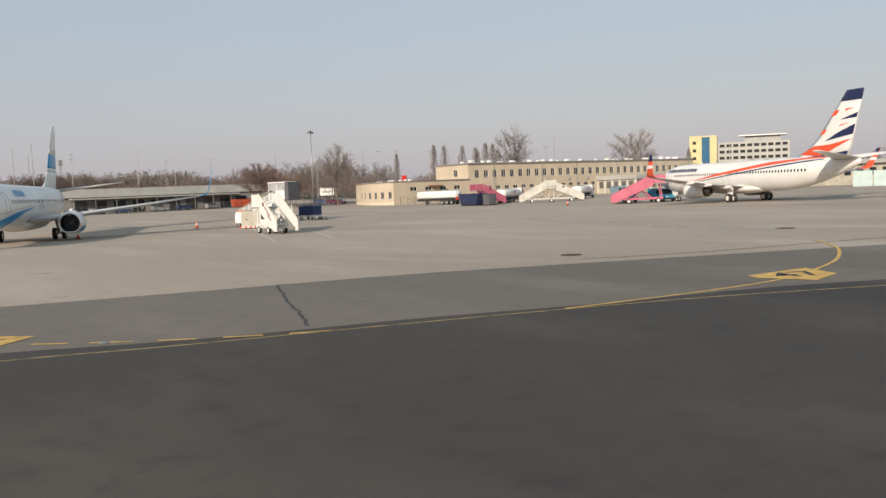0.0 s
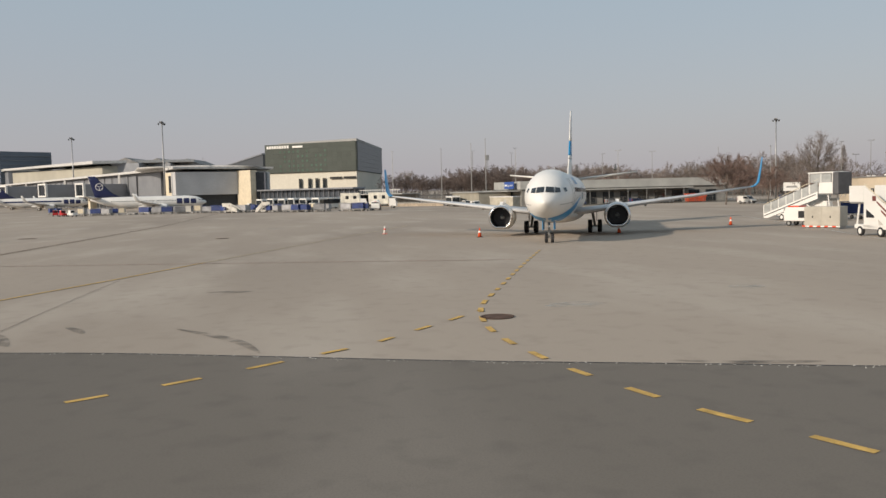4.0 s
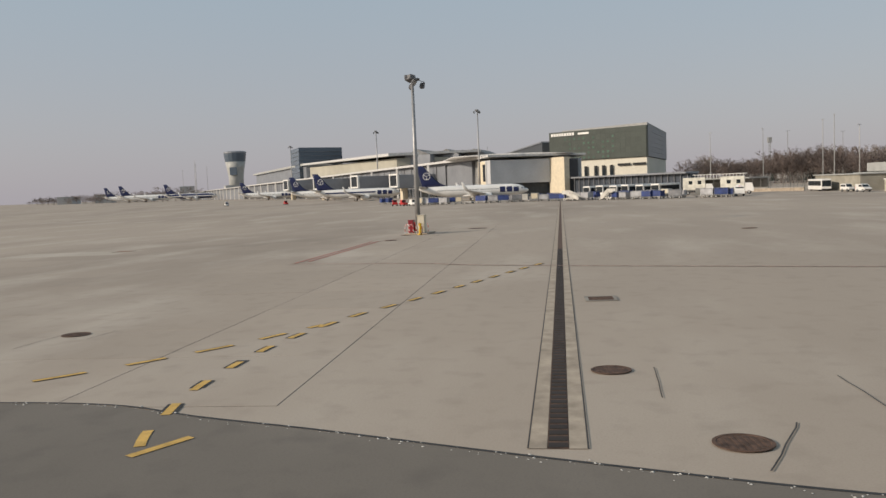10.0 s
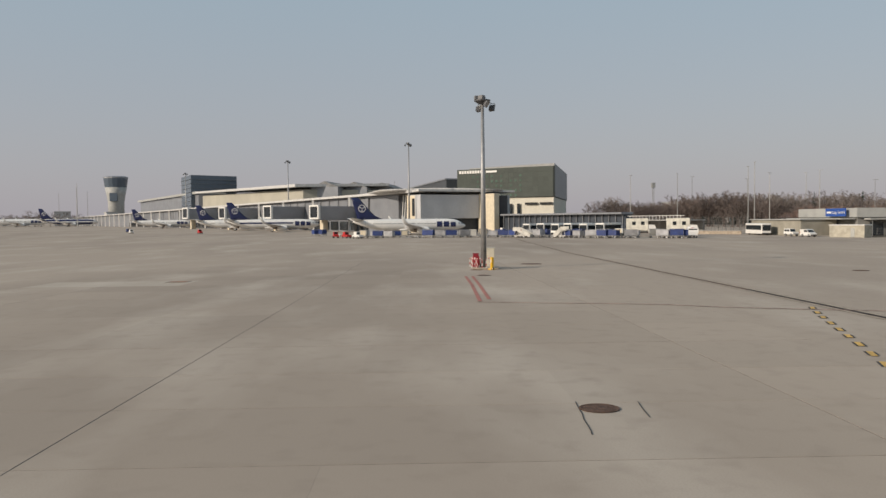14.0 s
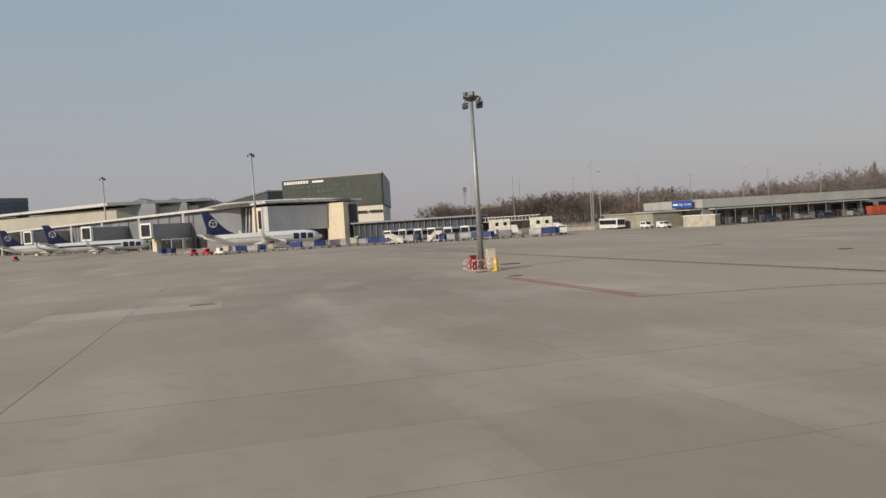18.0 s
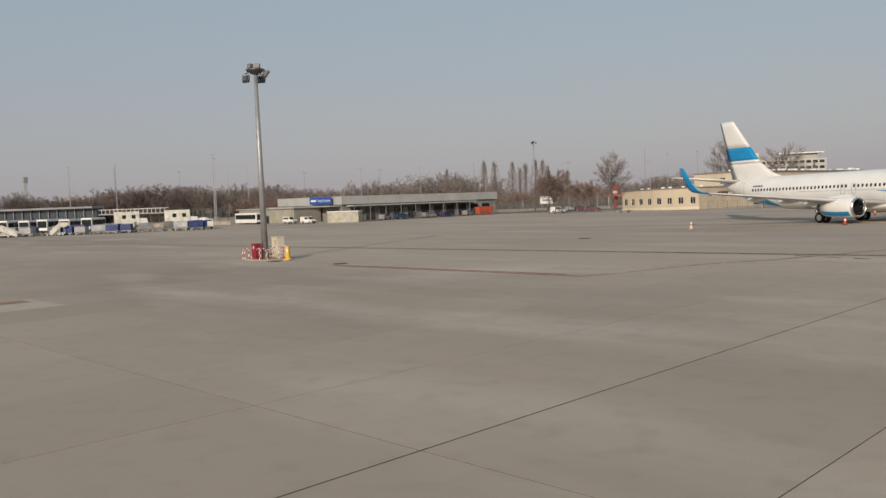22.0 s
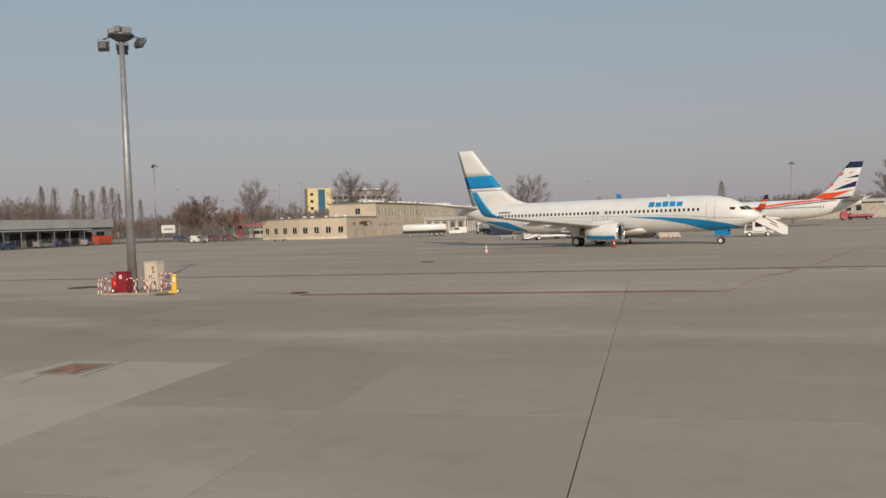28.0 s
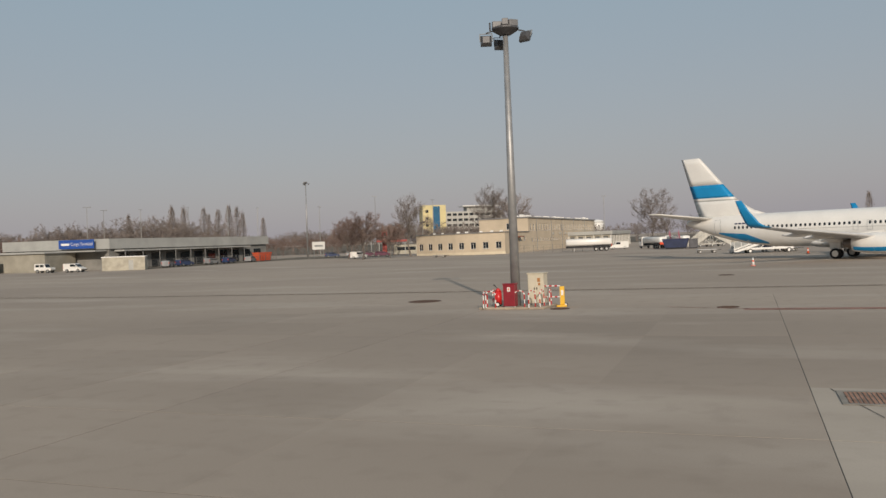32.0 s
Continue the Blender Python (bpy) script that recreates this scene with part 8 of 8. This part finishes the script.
woods("bare_woods", "belt of bare grey-brown trees beyond the airport", belt((-470, 190), (-190, 260), 300, 45, 13, 18), TWIG, 1, squat=1.2)
woods("bare_woods", "belt of bare grey-brown trees beyond the airport", belt((-215, 235), (-60, 330), 220, 40, 8.5, 12.5), TWIG, 2, squat=1.2)
woods("bare_woods", "belt of bare grey-brown trees beyond the airport", belt((-70, 345), (230, 420), 190, 40, 8, 13), TWIG, 3, squat=1.2)
woods("bare_woods", "far belt of bare trees on the horizon", belt((-900, 300), (-420, 240), 170, 60, 14, 23), TWIG, 5, squat=1.3)
woods("bare_woods", "belt of brown bare trees beside the hotel", belt((-455, 138), (-300, 185), 110, 28, 14, 18.5), mat("grey_brown_twigs", (0.15, 0.118, 0.105), 0.95, vary=0.3, scale=0.1), 15, squat=1.2)
woods("bare_woods", "low belt of bare trees beyond the far stand", belt((60, 400), (330, 360), 190, 30, 8, 13), TWIG, 17, squat=1.3)
woods("conifers", "dark conifers among bare trees", belt((-560, 235), (-330, 245), 45, 20, 13, 19), FIR, 6, [CONIFER])
woods("russet_thicket", "russet-brown thicket beyond the cargo terminal", belt((-270, 175), (-225, 200), 40, 14, 7.5, 11), BROWNTWIG, 7, squat=1.3)
woods("russet_thicket", "russet-brown thicket behind the cargo terminal", belt((-165, 215), (-110, 250), 40, 10, 6.5, 9.5), BROWNTWIG, 8, squat=1.3)
woods("bare_woods", "hazy belt of trees on the far horizon", belt((-2600, -1500), (-1300, -520), 110, 100, 14, 26), TWIG, 9, squat=2.5)
woods("bare_woods", "hazy belt of trees on the far horizon", belt((230, 420), (500, 300), 110, 40, 8, 13), TWIG, 10, squat=1.3)
for x, y, w, d, h in ((-860, 350, 60, 20, 23), (-800, 365, 50, 20, 20), (-1500, -480, 70, 30, 24), (-1700, -640, 90, 30, 28), (-2200, -1050, 160, 40, 22), (-2400, -1250, 200, 40, 20)):
    b_ = thing("distant_building", "pale distant block with rows of windows", "building", pose(x, y, 0, 0, 0, 20))
    part("wall", boxm(0, w, 0, d, 0, h), mat("pale_block", (0.42, 0.41, 0.40), 0.8, vary=0.05, scale=0.02), b_)
    part("roof", boxm(-0.8, w + 0.8, -0.8, d + 0.8, h, h + 1.2), PALEGREY, b_)
    for r in range(3):
        part("window_row", boxm(2, w - 2, -0.4, 0, h * (0.25 + 0.24 * r), h * (0.33 + 0.24 * r)), GLASS, b_)
# grass verge before the cargo terminal and the woods
structure("grass_verge", two_sheets([drawn(*q)[:2] for q in ((-99, 104), (-94, 158), (-72, 172), (-72, 196), (-110, 200), (-108, 172), (-113, 112))], [], 0.003), mat("dry_grass", (0.12, 0.10, 0.07), 0.95, vary=0.25, scale=0.5, bump=0.4), "dry brown grass verge", "grass")
structure("grass_field", two_sheets([(-700, 170), (-150, 205), (-60, 300), (-40, 300), (-40, 900), (-700, 900)], [(-40, 300), (400, 300), (900, 900), (-40, 900)], 0.0), mat("dry_grass", (0.12, 0.10, 0.07), 0.95), "dry brown grass under the woods", "grass")

# ---- apron slabs, nearest to the way ----
# open joints run along these lines of the slab grid
US = [-15.0, -10.3, -5.6, -1.0, 3.6, 8.26, 12.95, 17.9, 22.57, 27.5, 32.05, 36.6, 41.1, 45.75, 50.5, 54.3, 58.35, 62.9]
VS = [-50.0, -45.3, -40.6, -35.9, -31.3, -26.25, -21.35, -16.7, -12.0, -7.3, -2.65, 1.95, 6.3]
slab_mesh = {}


def slab(w, l, mt):
    """One slab, its edges a little worn down, with the joint left open round it."""
    key = (round(w, 1), round(l, 1), mt.name)
    if key not in slab_mesh:
        bm = bmesh.new()
        rings = [[bm.verts.new((sx * (w / 2 - e), sy * (l / 2 - e), z)) for sx, sy in ((-1, -1), (1, -1), (1, 1), (-1, 1))] for e, z in ((0.011, -0.03), (0.011, 0.000), (0.014, 0.002))]
        for a, b in zip(rings, rings[1:]):
            for i in range(4):
                bm.faces.new((a[i], a[(i + 1) % 4], b[(i + 1) % 4], b[i]))
        bm.faces.new(rings[-1])
        slab_mesh[key] = mesh_of(bm, "slab", mt)
    return slab_mesh[key]


apron = thing("apron_slabs", "square concrete slabs with dark open joints", "pavement", kind="structure")
rnd = random.Random(9)
bed = bmesh.new()
for u0, u1 in zip(US, US[1:]):
    for v0, v1 in zip(VS, VS[1:]):
        p = (u0 + u1) / 2 * GU + (v0 + v1) / 2 * GV
        near_side = min((q * GU + v * GV).x - np.interp((q * GU + v * GV).y, [e[1] for e in EDGE], [e[0] for e in EDGE]) for q in (u0, u1) for v in (v0, v1))
        if near_side > 0:
            continue
        newer = u0 == 12.95 and v0 in (-31.3, -26.25)
        part("slab", slab(u1 - u0, v1 - v0, PALE_SLAB if newer else CONCRETE_SLAB), None, apron, "newer pale slab" if newer else "", at=pose(p.x, p.y, rnd.uniform(-0.001, 0.001), 0, 0, GRID))
        bed.faces.new([bed.verts.new(tuple((q * GU + v * GV).to_2d()) + (-0.0025,)) for q, v in ((u0, v0), (u1, v0), (u1, v1), (u0, v1))])
structure("joint_bed", bed, mat("joint_tar", (0.05, 0.046, 0.042), 0.95), "dark tarred joints between slabs", "pavement")
